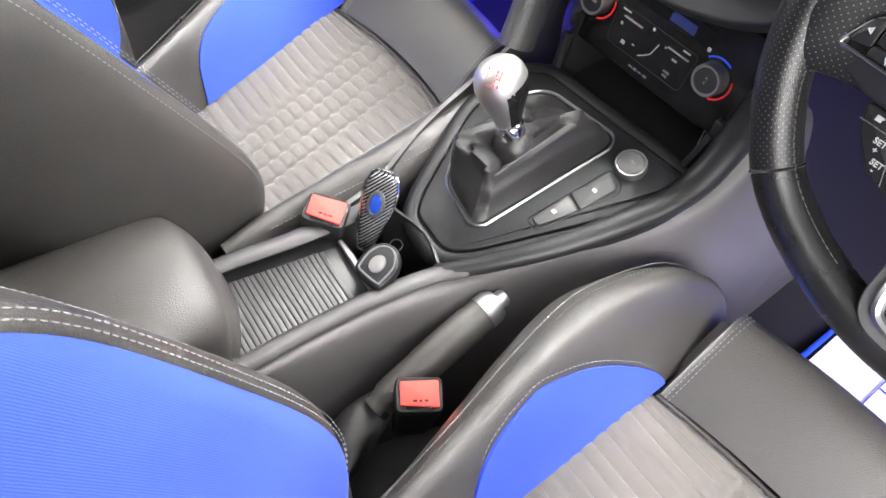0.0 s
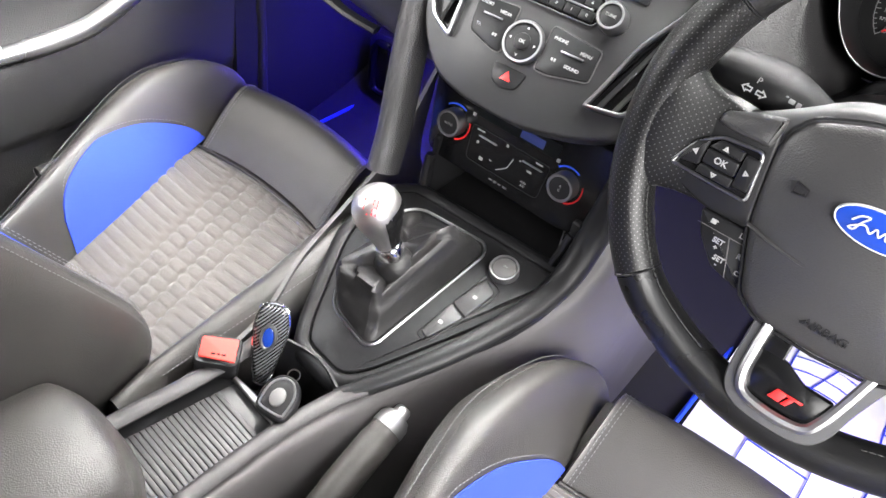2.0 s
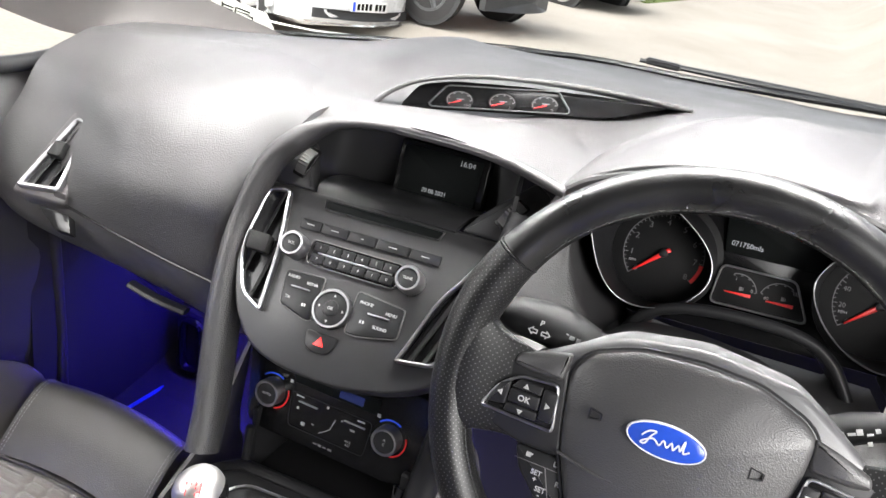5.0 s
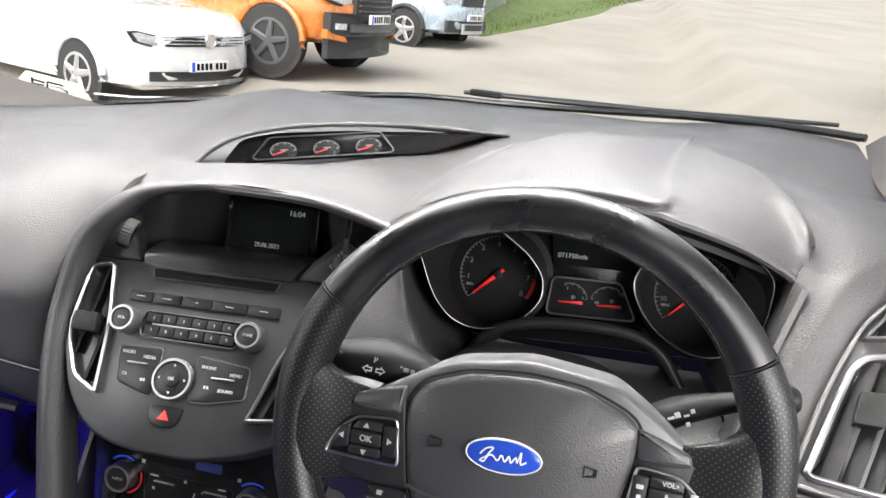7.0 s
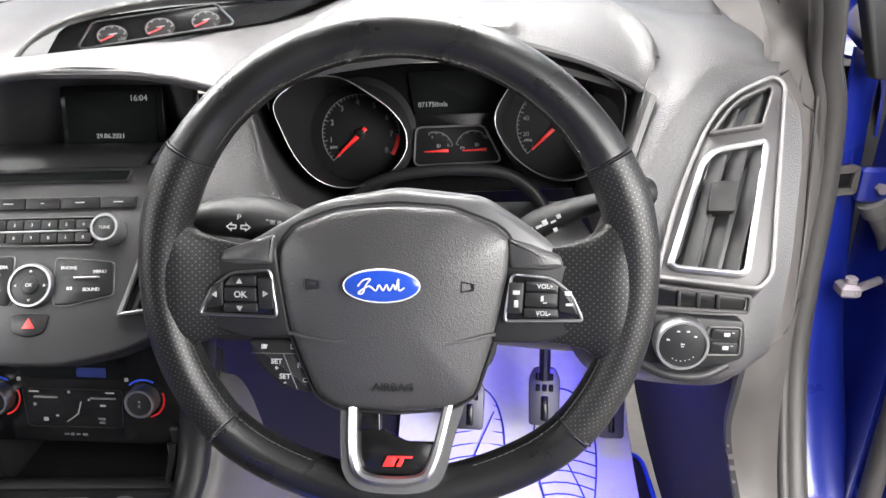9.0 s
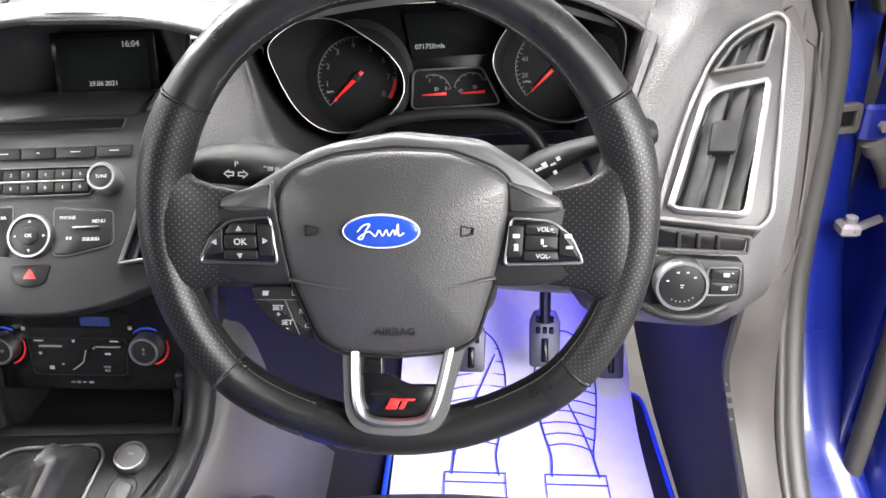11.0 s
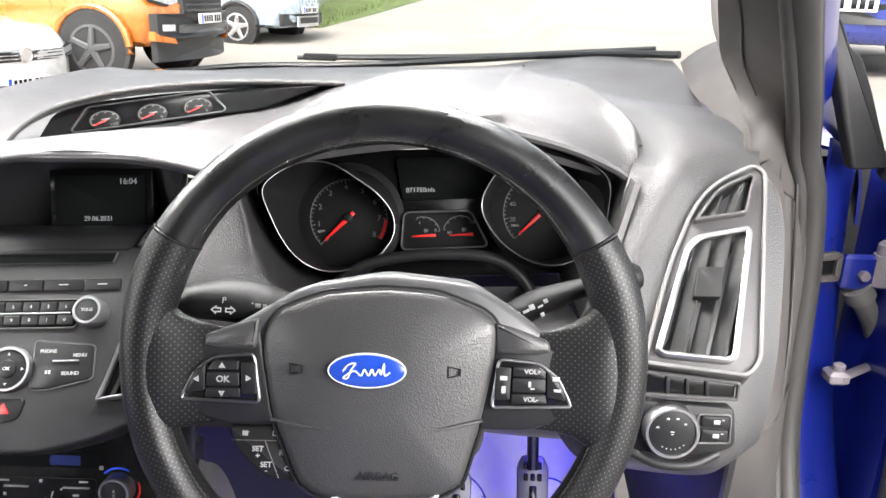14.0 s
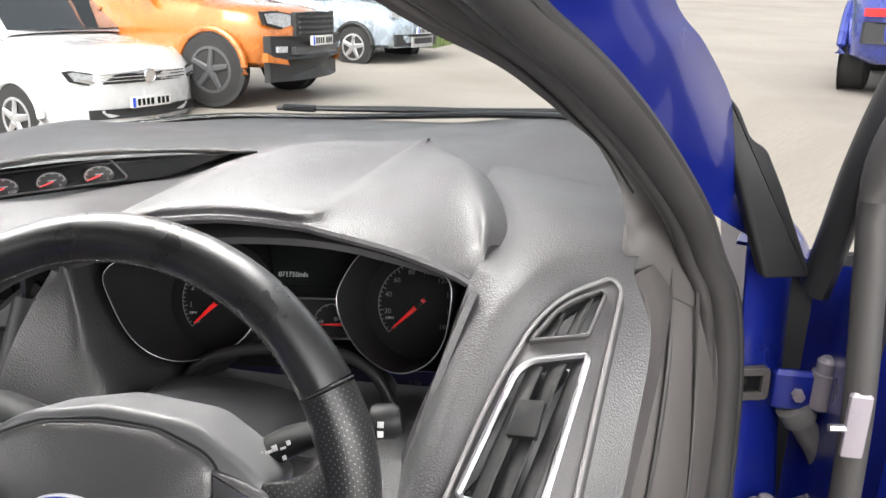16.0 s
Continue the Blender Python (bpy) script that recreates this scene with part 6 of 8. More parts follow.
# lower spoke: two legs with a silver yoke and a dark insert
LS = Matrix.Translation((0, -.094, 0)) @ Matrix.Rotation(radians(-17), 4, "X") @ Matrix.Translation((0, .094, 0))
def fork(outer, inner, m, z0, z1):
    """An open fork between two lines."""
    bm = bmesh.new()
    A, B = spline(outer, 5), spline(inner, 5)
    V = [[bm.verts.new(m @ Vector((p[0], p[1], z))) for p, z in ((a, z0), (a, z1 - .002), (a * .93 + b * .07, z1), (b, z1), (b, z0))] for a, b in zip(A, B)]
    for r, q in zip(V, V[1:]):
        for k in range(5):
            bm.faces.new([r[k], r[(k + 1) % 5], q[(k + 1) % 5], q[k]])
    bm.faces.new(V[0])
    bm.faces.new(V[-1])
    return bm


IN = [(-.0270, -.090), (-.0265, -.115), (-.0245, -.134), (-.0170, -.1445), (.0040, -.1475), (.0240, -.1445), (.0315, -.134), (.0370, -.115), (.0430, -.088)]
OUT = [(-.0370, -.090), (-.0360, -.118), (-.0330, -.142), (-.0215, -.154), (.0040, -.157), (.0285, -.154), (.0400, -.142), (.0460, -.118), (.0560, -.086)]
leg = part("lower_spoke", fork(OUT, IN, LS, -.014, .003), DARKGREY, wheel, "grey plastic lower spoke")
part("yoke", tube([LS @ Vector((q[0], q[1], .0035)) for q in spline(IN, 5)], .0038, 8, flat=1.0), SILVER, leg, "satin silver yoke")
part("insert", plate(rpoly([(-.0245, -.112), (-.0230, -.135), (-.016, -.143), (.0230, -.143), (.030, -.135), (.0335, -.120), (.012, -.120), (-.005, -.112)], .003), .001, LS, .001, -.010), GLOSS, leg)
part("insert_leg", plate(rpoly([(-.0250, -.090), (-.008, -.090), (-.007, -.114), (-.0240, -.114)], .002), .0, LS, .001, -.010), GLOSS, leg)
for pts in ([(-.0045, -.1375), (.0035, -.1375), (.0065, -.1300), (-.0010, -.1300)], [(.0050, -.1375), (.0085, -.1375), (.0115, -.1315), (.0080, -.1315)], [(.0040, -.1315), (.0165, -.1315), (.0172, -.1300), (.0046, -.1300)]):
    part("red_emblem", plate(pts, .0038, LS, .0003, .001), REDPAINT, leg, "red slanted emblem")
# seams and stitching round the inside of the rim
for a in (30, 150, 221.5, 319.5):
    x, y = rim_at(a)
    r = rim_rad(a)
    d = np.array((math.cos(radians(a)), math.sin(radians(a)), 0))
    part("seam", tube([np.array((x, y, 0)) + 1.01 * r * (d * math.cos(t) + np.array((0, 0, 1.15)) * math.sin(t)) for t in [2 * math.pi * i / 24 for i in range(24)]], .0007, 5, closed=True, up=tuple(np.cross(d, (0, 0, 1)))), SATIN, wheel)


def inner_line(a0, a1, n=14, lead=0.0):
    out = []
    for i in range(n + 1):
        a = a0 + (a1 - a0) * i / n
        x, y = rim_at(a)
        r = rim_rad(a)
        out.append((x - math.cos(radians(a)) * r * .90, y - math.sin(radians(a)) * r * .90, .0085 + lead))
    return out


for a0, a1 in ((35, 145), (200, 248), (292, 340)):
    part("stitching", stitches(inner_line(a0, a1), .0048, .0036, .0008), THREADDARK, wheel)
    part("stitching", stitches(inner_line(a0, a1, lead=-.004), .0048, .0036, .0008), THREADDARK, wheel)

# ---- centre console ----
console = thing("centre_console", "black plastic centre console with ribbed shutter and switches", "console", (0.02, 0, 0.25), kind="structure")
TOPC = frame_of((0.02, 0, 0.548), (1, 0, 0), (0, 0.95, 0.31))
deck = rpoly([(-.048, -.116), (-.066, -.092), (-.116, .02), (-.112, .095), (-.085, .118), (.110, .128), (.130, .118), (.108, .04), (.036, -.098), (.012, -.122)], [.015, .02, .03, .01, .01, .01, .01, .04, .02, .02])
part("deck", rings([lift(inset(deck, o), z) for o, z in ((-.006, -.05), (-.0085, -.024), (-.0085, -.014), (-.006, -.006), (-.001, -.001), (.005, .0006), (.0095, -.001), (.0115, -.005))], TOPC, cap0=False), SATIN, console, "broad rounded rim")
part("deck_panel", plate(inset(deck, .0125), .001, TOPC, .0015, -.006), SATIN, console, "satin switch panel round the gear lever")
opening = rpoly([(-.050, -.060), (.004, -.072), (.014, -.064), (.034, .088), (.026, .100), (-.060, .092), (-.078, .070), (-.064, -.04)], [.012, .01, .01, .012, .01, .015, .015, .02])
part("silver_frame", rim_frame(inset(opening, -.0025), .0028, .0040, TOPC, -.002, bev=.0015), SILVER, console, "satin silver frame round the gaiter")
for poly in ([(.041, -.024), (.051, -.026), (.066, .0145), (.045, .0205)], [(.0455, .0220), (.0668, .0160), (.074, .058), (.056, .066)]):
    b = part("switch", plate(rpoly(poly, .004), .004, TOPC, .0015, -.002), FASCIA, console, "grey push switch")
    c = np.mean([np.array(p) for p in poly], axis=0)
    part("mark", bars([(c[0], c[1], .005, .004)], TOPC @ Matrix.Translation((0, 0, .004))), WHITEINK, b)
part("switch_edge", rim_frame(rpoly([(.037, -.029), (.054, -.031), (.079, .056), (.074, .066), (.052, .071)], .006), .0015, .0022, TOPC), SATIN, console)
sb = part("start_button", disc(.064, .086, .0135, .008, TOPC, -.002, .002), GREYPL, console, "round grey button with silver ring")
part("ring", rings([lift(oval(.064, .086, q, q, 40), z) for q, z in ((.0165, -.001), (.0165, .007), (.0155, .0095), (.0135, .0095), (.0128, .007))], TOPC, cap1=False), SILVER, sb)
lettering("ON", .0035, TOPC @ Matrix.Translation((.064, .088, .0082)), sb)
part("flank", sheet([[(.024, -.47, 0.506), (.028, -.30, 0.504), (.034, -.20, 0.504), (.052, -.115, 0.509), (.088, -.04, 0.527), (.125, .05, 0.554), (.150, .12, 0.594), (.158, .19, 0.674)],
                     [(.040, -.47, .495), (.044, -.30, .492), (.050, -.20, .490), (.072, -.11, .492), (.108, -.03, .505), (.145, .05, .530), (.172, .12, .565), (.178, .21, .64)],
                     [(.048, -.47, .40), (.052, -.30, .40), (.058, -.20, .40), (.085, -.11, .40), (.125, -.03, .40), (.165, .05, .41), (.195, .13, .43), (.20, .26, .48)],
                     [(.05, -.47, .22), (.055, -.30, .22), (.065, -.20, .22), (.095, -.11, .22), (.14, -.03, .22), (.185, .05, .22), (.21, .13, .22), (.215, .45, .24)]], 6, 6, 0.005, (-1, 0, 0)), SIDEPL, console, "grained plastic side of the console")
part("far_flank", sheet([[(-.088, -.47, .512), (-.082, -.30, .510), (-.076, -.20, .510), (-.082, -.115, .515), (-.108, -.03, .535), (-.118, .05, .56), (-.120, .12, .60), (-.125, .19, .68)],
                         [(-.10, -.47, .40), (-.10, -.30, .40), (-.10, -.20, .40), (-.105, -.11, .40), (-.12, -.03, .42), (-.13, .05, .43), (-.135, .12, .45), (-.14, .22, .50)],
                         [(-.11, -.47, .22), (-.11, -.30, .22), (-.11, -.20, .22), (-.115, -.11, .22), (-.13, -.03, .22), (-.145, .05, .22), (-.15, .13, .22), (-.15, .45, .24)]], 5, 6, 0.005, (1, 0, 0)), DASHLO, console)
part("rail", tube(spline([(.030, -.47, .508), (.026, -.31, .508), (.031, -.20, .508), (.044, -.13, .510), (.060, -.10, .516)], 6), .009, 10, flat=.7), DASHLO, console)
part("rail", tube(spline([(-.090, -.47, .508), (-.081, -.31, .508), (-.064, -.20, .510), (-.060, -.13, .512), (-.075, -.09, .520)], 6), .009, 10, flat=.7), DASHLO, console)
part("tray_floor", box((-.085, -.47, .485), (.032, -.175, .4935), .002), SATIN, console)
part("cup_well", box((-.062, -.18, .415), (.045, -.09, .425), .002), GLOSS, console, "dark cup holder well")
part("cup_wall", sheet([[(-.045, -.172, .497), (.028, -.178, .497)], [(-.045, -.170, .42), (.028, -.174, .42)]], 2, 2, .003, (0, -1, 0)), SATIN, console)
part("cup_wall", sheet([[(-.052, -.118, .515), (0, -.108, .515), (.045, -.122, .512)], [(-.052, -.118, .42), (0, -.108, .42), (.045, -.122, .42)]], 2, 3, .003, (0, 1, 0)), SATIN, console)
# ribbed shutter, rib by rib
sh = part("shutter", sheet([[(-.070, -.315, .4955), (.020, -.322, .4955)], [(-.044, -.176, .4955), (.026, -.183, .4955)]], 2, 2, .003, (0, 0, -1)), SHUTTER, console, "grey ribbed sliding shutter")
for i in range(22):
    f, g = (i + .05) / 22, (i + .93) / 22
    rib = [(-.069 + .0225 * f, -.313 + .118 * f), (.019 + .0055 * f, -.320 + .118 * f), (.019 + .0055 * g, -.320 + .118 * g), (-.069 + .0225 * g, -.313 + .118 * g)]
    part("rib", plate(rib, .0012 + .0005 * (i % 2), Matrix.Translation((0, 0, .4955)), .0004, -.001), SHUTTER, sh)
part("pull", tube([(-.046, -.176, .500), (-.020, -.179, .503), (.004, -.182, .502), (.022, -.184, .500)], [.003, .0042, .0042, .003], 10, flat=.8), SILVER, sh, "worn silver pull bar")
arm = thing("armrest", "padded black leather armrest on the console", "armrest", (-.02, -.45, .51))
part("cushion", sheet([[(-0.130, -0.604, 0.528), (-0.126, -0.604, 0.571), (-0.092, -0.604, 0.589), (-0.052, -0.604, 0.593), (-0.002, -0.604, 0.587), (0.026, -0.604, 0.568), (0.030, -0.604, 0.528)],
                       [(-0.130, -0.434, 0.528), (-0.126, -0.434, 0.571), (-0.092, -0.434, 0.590), (-0.052, -0.434, 0.594), (-0.002, -0.434, 0.588), (0.026, -0.434, 0.568), (0.030, -0.434, 0.528)],
                       [(-0.128, -0.344, 0.523), (-0.122, -0.339, 0.565), (-0.092, -0.336, 0.585), (-0.052, -0.336, 0.589), (-0.006, -0.339, 0.583), (0.020, -0.344, 0.563), (0.026, -0.349, 0.523)],
                       [(-0.124, -0.324, 0.513), (-0.118, -0.316, 0.548), (-0.090, -0.310, 0.565), (-0.052, -0.309, 0.569), (-0.012, -0.314, 0.564), (0.012, -0.322, 0.546), (0.018, -0.329, 0.513)],
                       [(-0.118, -0.316, 0.498), (-0.112, -0.306, 0.515), (-0.088, -0.298, 0.525), (-0.052, -0.297, 0.529), (-0.016, -0.303, 0.525), (0.006, -0.314, 0.513), (0.012, -0.322, 0.498)]], 6, 6, .01, (0, 0, -1)), LEATHER, arm)
part("base", box((-.115, -.62, .490), (.022, -.335, .530), .01), SATIN, arm)

# ---- gear lever ----
gear = thing("gear_lever", "six-speed gear lever with metal knob and leather gaiter", "gear lever", (0, 0, .55))
op = inset(opening, .003)
k = len(op)
loops = []
top = TOPC.inverted() @ Vector((.000, -.006, .588))
for i in range(15):
    f = i / 14
    L = []
    for j, p in enumerate(op):
        a = math.atan2(p[1] - .015, p[0] + .02)
        g = (1 - f) ** 1.55
        x = top.x + (p[0] - top.x) * g + .019 * math.cos(a) * (1 - g)
        y = top.y + (p[1] - top.y) * g + .019 * math.sin(a) * (1 - g)
        e = math.sin(math.pi * f)
        lobe = .5 + .5 * math.cos(2 * (a - radians(55)))
        fold = e ** .8 * (.030 * lobe ** 1.5 - .006) + e * (.0070 * math.sin(5 * a + 4 * f) + .0050 * abs(math.sin(4.5 * a - 3 * f)) + .0030 * math.sin(13 * a + 9 * f) + .0020 * math.sin(22 * f + 4 * a))
        z = .001 + (top.z - .004) * f ** 1.35 + .012 * e + fold
        L.append((x + fold * .6 * math.cos(a), y + fold * .6 * math.sin(a), z))
    loops.append(L)
part("gaiter", rings(loops, TOPC, cap1=True), GAITER, gear, "creased black leather gaiter")
for a0 in (6, 20, 33):
    part("stitching", stitches([TOPC @ Vector((q[0], q[1], q[2] + .0012)) for q in [lp[a0 % k] for lp in loops[1:13:2]]], .004, .0026, .0005), THREADDARK, gear)
ax = Vector((-.026, -.016, .085)).normalized()
KN = Matrix.Translation((.002, -.006, .586)) @ Vector((0, 0, 1)).rotation_difference(ax).to_matrix().to_4x4()
part("boot_collar", turned([(.0205, -.012), (.021, -.002), (.0195, .006), (.017, .010), (.015, .012)], KN), GAITER, gear)
part("collar", turned([(.0135, .006), (.0145, .010), (.0145, .024), (.0130, .027), (.0115, .028)], KN), CHROME, gear, "polished collar")
part("knob", turned([(.0125, .027), (.0142, .035), (.0172, .044), (.0210, .053), (.0240, .0615), (.0252, .070), (.0246, .0775), (.0225, .0845), (.0190, .0898), (.0145, .0934), (.0090, .0956), (.0040, .0964), (.0008, .0966)], KN, sx=.97, sy=1.05), KNOBM, gear, "brushed metal knob")
rows = []
for z, r in ((.028, .0129), (.035, .0146), (.044, .0176), (.053, .0214), (.0615, .0244), (.070, .0256), (.0765, .0251)):
    rows.append([KN @ Vector((r * .97 * math.cos(radians(a)), r * 1.05 * math.sin(radians(a)), z - .007 * ((a - 50) / 78) ** 2 * (z - .028) / .05)) for a in range(-28, 129, 12)])
part("knob_back", shell(rows, .0006), GLOSS, gear, "dark back of the knob")
kc = KN @ Vector((0, 0, .0710))
kn = Vector((.20, -.70, .68)).normalized()
ky = (Vector((-.30, .75, 0)) - kn * kn.dot(Vector((-.30, .75, 0)))).normalized()
KT = frame_of(kc + kn * .0262, ky.cross(kn), ky)
sp = part("shift_pattern", bars([(-.0066, 0, .0008, .008), (-.0022, 0, .0008, .008), (.0022, 0, .0008, .008), (.0066, 0, .0008, .008), (0, 0, .014, .0008)], KT), REDPAINT, gear, "red shift pattern")
for wd, x, y in (("1", -.0022, .0068), ("3", .0022, .0068), ("5", .0066, .0064), ("2", -.0022, -.0068), ("4", .0022, -.0068), ("6", .0066, -.0064), ("R", -.0066, .0064)):
    lettering(wd, .0044, KT @ Matrix.Translation((x, y, -.0005)), sp, REDPAINT, bold=.0001)

# ---- handbrake ----
hb = thing("handbrake", "leather-wrapped handbrake lever with a silver release button", "handbrake", (.10, -.25, .42))
part("grip", tube(spline([(.098, -.230, .432), (.097, -.205, .446), (.096, -.165, .463), (.095, -.125, .478), (.095, -.102, .486)], 5), [.0150] * 3 + [.0170] * 6 + [.0178] * 8 + [.0168] * 4, 16, flat=1.15), LEATHER, hb)
part("stitching", stitches([(.087, -.225, .449), (.086, -.165, .478), (.085, -.11, .500)], .004), THREADDARK, hb)
part("stitching", stitches([(.090, -.225, .4505), (.089, -.165, .4795), (.088, -.11, .5015)], .004), THREADDARK, hb)
part("tip", tube([(.095, -.104, .4855), (.095, -.094, .4892), (.095, -.088, .491)], [.0176, .0170, .0140], 16, flat=1.15), SILVER, hb, "silver end cap")
part("release_button", tube([(.095, -.090, .490), (.095, -.080, .4935), (.095, -.077, .4945)], [.0095, .0090, .0065], 12), SILVER, hb)
part("grip_ring", tube([(.098, -.2305, .431), (.0975, -.2235, .4355)], [.0165, .0165], 16), SATIN, hb)
lo = []
for i in range(13):
    f = i / 12
    c = np.array((.098 + .004 * f, -.228 - .085 * f, .432 - .055 * f))
    lo.append([tuple(c + np.array((math.cos(a) * (.0165 + .020 * f) * (1 + .12 * math.sin(5 * a + 7 * f)), .3 * math.sin(a) * .02, math.sin(a) * (.0165 + .020 * f) + .004 * math.sin(9 * f + 2 * a) * (f > .1)))) for a in [2 * math.pi * j / 28 for j in range(28)]])
part("boot", rings(lo, ID), GAITER, hb, "creased leather boot")

# ---- belt buckles ----
def buckle(o, x, y, label):
    m = frame_of(o, x, y)
    b = thing("seat_belt_buckle", label, "belt buckle", m=m, group="belt buckles")
    part("housing", rings([lift(rpoly([(-w, -d), (w, -d), (w, d), (-w, d)], .006), z) for w, d, z in ((.017, .010, -.115), (.019, .012, -.09), (.0215, .0155, -.02), (.0215, .0165, -.002), (.0205, .0155, 0))], ID, cap0=True), SATIN, b, "black plastic housing")
    r = part("release_button", plate(rpoly([(-.0175, -.0105), (.0175, -.0125), (.0175, .0125), (-.0175, .0115)], .002), .003, ID, .0006, -.004), RED, b, "red release button")
    part("slot", bars([(.0, -.0125, .024, .0035)], Matrix.Translation((0, 0, .0008))), GLOSS, b)
    part("button_text", bars([(-.004, -.0065, .004, .002), (.001, -.0065, .003, .002), (.006, -.0065, .004, .002)], Matrix.Translation((0, 0, .003))), GLOSS, r)
    return b


buckle((.128, -.208, .486), (.55, .80, .0), (-.72, .50, .17), "black belt buckle with a red button beside the driver's seat")
buckle((-.068, -.177, .527), (.75, .62, -.10), (-.5, .68, .14), "black belt buckle with a red button beside the passenger seat")

# ---- keys in the cup holder ----
KEY = frame_of((-.040, -.137, .532), (.82, .50, -.05), (-.30, .18, .62))
key = thing("car_key", "carbon-patterned key fob with a blue oval, propped in the cup holder", "car key", m=KEY)
part("case", plate(rpoly([(-.0065, -.046), (.0065, -.046), (.0165, .012), (.0125, .039), (-.0125, .039), (-.0165, .012)], .007), .007, ID, .003, -.006, dome=.002), CARBON, key)
part("case_edge", tube(spline([(p[0], p[1], .003) for p in inset(rpoly([(-.0065, -.046), (.0065, -.046), (.0165, .012), (.0125, .039), (-.0125, .039), (-.0165, .012)], .007), -.0012)][::3], 3, True), .0013, 8, closed=True), CHROME, key)
part("oval_badge", plate(oval(0, .008, .0058, .0108), .011, ID, .001, .006), BADGE, key, "blue oval badge")
part("badge_edge", rings([lift(oval(0, .008, a, b), z) for a, b, z in ((.0086, .0140, .008), (.0084, .0138, .0113), (.0062, .0112, .0116), (.0056, .0106, .0105))], ID, cap1=False), SILVER, key)
FOB = frame_of((.012, -.170, .521), (.95, .25, -.05), (-.28, .85, .30))
fob = thing("alarm_fob", "black remote fob with a silver edge beside the key", "key fob", m=FOB)
part("body", plate(rpoly([(-.017, -.020), (.017, -.022), (.020, .004), (.010, .022), (-.010, .022), (-.020, .004)], .009), .006, ID, .003, -.006, dome=.002), SATIN, fob)
part("edge", tube(spline([(p[0], p[1], .0065) for p in inset(rpoly([(-.017, -.020), (.017, -.022), (.020, .004), (.010, .022), (-.010, .022), (-.020, .004)], .009), .0045)][::3], 3, True), .0012, 6, closed=True), SILVER, fob)
part("button", plate(oval(0, -.002, .0075, .0095, 24), .0095, ID, .001, .005), GREYPL, fob)
part("split_ring", tube([(.006 * math.cos(a), .025 + .006 * math.sin(a), .001) for a in [2 * math.pi * i / 28 for i in range(28)]], .0009, 6, closed=True), CHROME, fob)

# ---- body round the cabin ----
VENTP = frame_of((-.40, .16, .79), (1, 0, 0), (0, .69, .72))
pv = thing("side_vent", "silver-framed air vent at the passenger end of the dash", "air vent", (-.42, .18, .80))
outp = rpoly([(-.060, -.016), (-.048, .105), (-.026, .158), (.000, .166), (.012, .150), (.010, .05), (.022, -.010)], [.008, .03, .02, .008, .008, .02, .008])[::-1]
part("surround", plate(outp, .004, VENTP, .004, -.03), DASHLO, pv, "grained plastic surround")
vent(rpoly([(-.050, -.010), (.012, .002), (-.003, .098), (-.030, .101)], [.008, .006, .005, .008]), VENTP @ Matrix.Translation((0, 0, .004)), pv, 2, w=.006, tab=[(-.030, .040), (-.012, .042), (-.013, .062), (-.030, .060)], tilt=(.10, 1))
part("demister", plate(rpoly([(-.034, .112), (.004, .106), (.003, .147), (-.018, .151)], .004), .006, VENTP, .001, 0), GREYPL, pv, "grey demister panel")
part("lower_slot", plate(rpoly([(-.009, -.020), (.038, -.018), (.055, -.038), (.032, -.040)], .003), .002, VENTP, .0006, -.01), GLOSS, pv)

# A-pillar on the driver's side: trim, door seal, painted frame
INNER = [(.692, .262, .985), (.692, .268, 1.012), (.684, .300, 1.048), (.663, .296, 1.082), (.639, .239, 1.11), (.618, .185, 1.134), (.592, .115, 1.161), (.554, .004, 1.192), (.515, -.14, 1.238), (.48, -.30, 1.285)]
SEAL = [(.783, .318, .93), (.765, .306, .98), (.741, .266, 1.035), (.716, .232, 1.067), (.69, .18, 1.105), (.664, .138, 1.136), (.645, .100, 1.157), (.606, .030, 1.192), (.57, -.10, 1.243), (.535, -.26, 1.295)]
pil = thing("a_pillar", "grey cloth-grained windscreen pillar trim", "pillar trim", (.72, .3, .95), kind="structure")
part("trim", sheet([INNER, [tuple((np.array(a) * .5 + np.array(b) * .5) + np.array((-.012, -.012, .006))) for a, b in zip(INNER, SEAL)], [tuple(np.array(b) + np.array((-.006, -.006, 0))) for b in SEAL]], 6, 5, .008, (1, 1, 0)), TRIM, pil)
part("trim_seam", tube(spline([tuple((np.array(a) * .62 + np.array(b) * .38) + np.array((-.012, -.014, .006))) for a, b in zip(INNER, SEAL)][2:], 5), .0012, 6), RUBBER, pil)
part("windscreen_band", sheet([INNER[2:], [tuple(np.array(a) + np.array((.02, .10, .02))) for a in INNER[2:]]], 4, 5, .006, (1, 0, 0)), TRIM, pil)
part("pillar_foot", sheet([[(.712, .620, 1.050), (.695, .500, 1.028), (.698, .430, 1.015), (.706, .330, .998)], [(.735, .615, 1.070), (.720, .510, 1.060), (.715, .430, 1.045), (.712, .325, 1.015)], [(.775, .600, 1.092), (.750, .520, 1.090), (.738, .420, 1.075), (.722, .315, 1.040)]], 5, 5, .006, (1, 0, 0)), TRIM, pil, "moulded foot of the pillar trim")
seal_line = [(.86, -.55, .385), (.825, -.10, .38), (.82, .08, .385), (.818, .17, .41), (.814, .235, .47), (.812, .285, .55), (.808, .318, .64), (.806, .330, .73), (.800, .330, .85), (.785, .320, .94), (.762, .302, .99), (.738, .262, 1.04), (.690, .18, 1.11), (.648, .102, 1.16), (.608, .030, 1.197), (.57, -.10, 1.246), (.535, -.26, 1.298), (.52, -.6, 1.33)]
ds = thing("door_seal", "soft grey rubber door seal round the opening", "door seal", (.82, .25, .38), kind="structure")
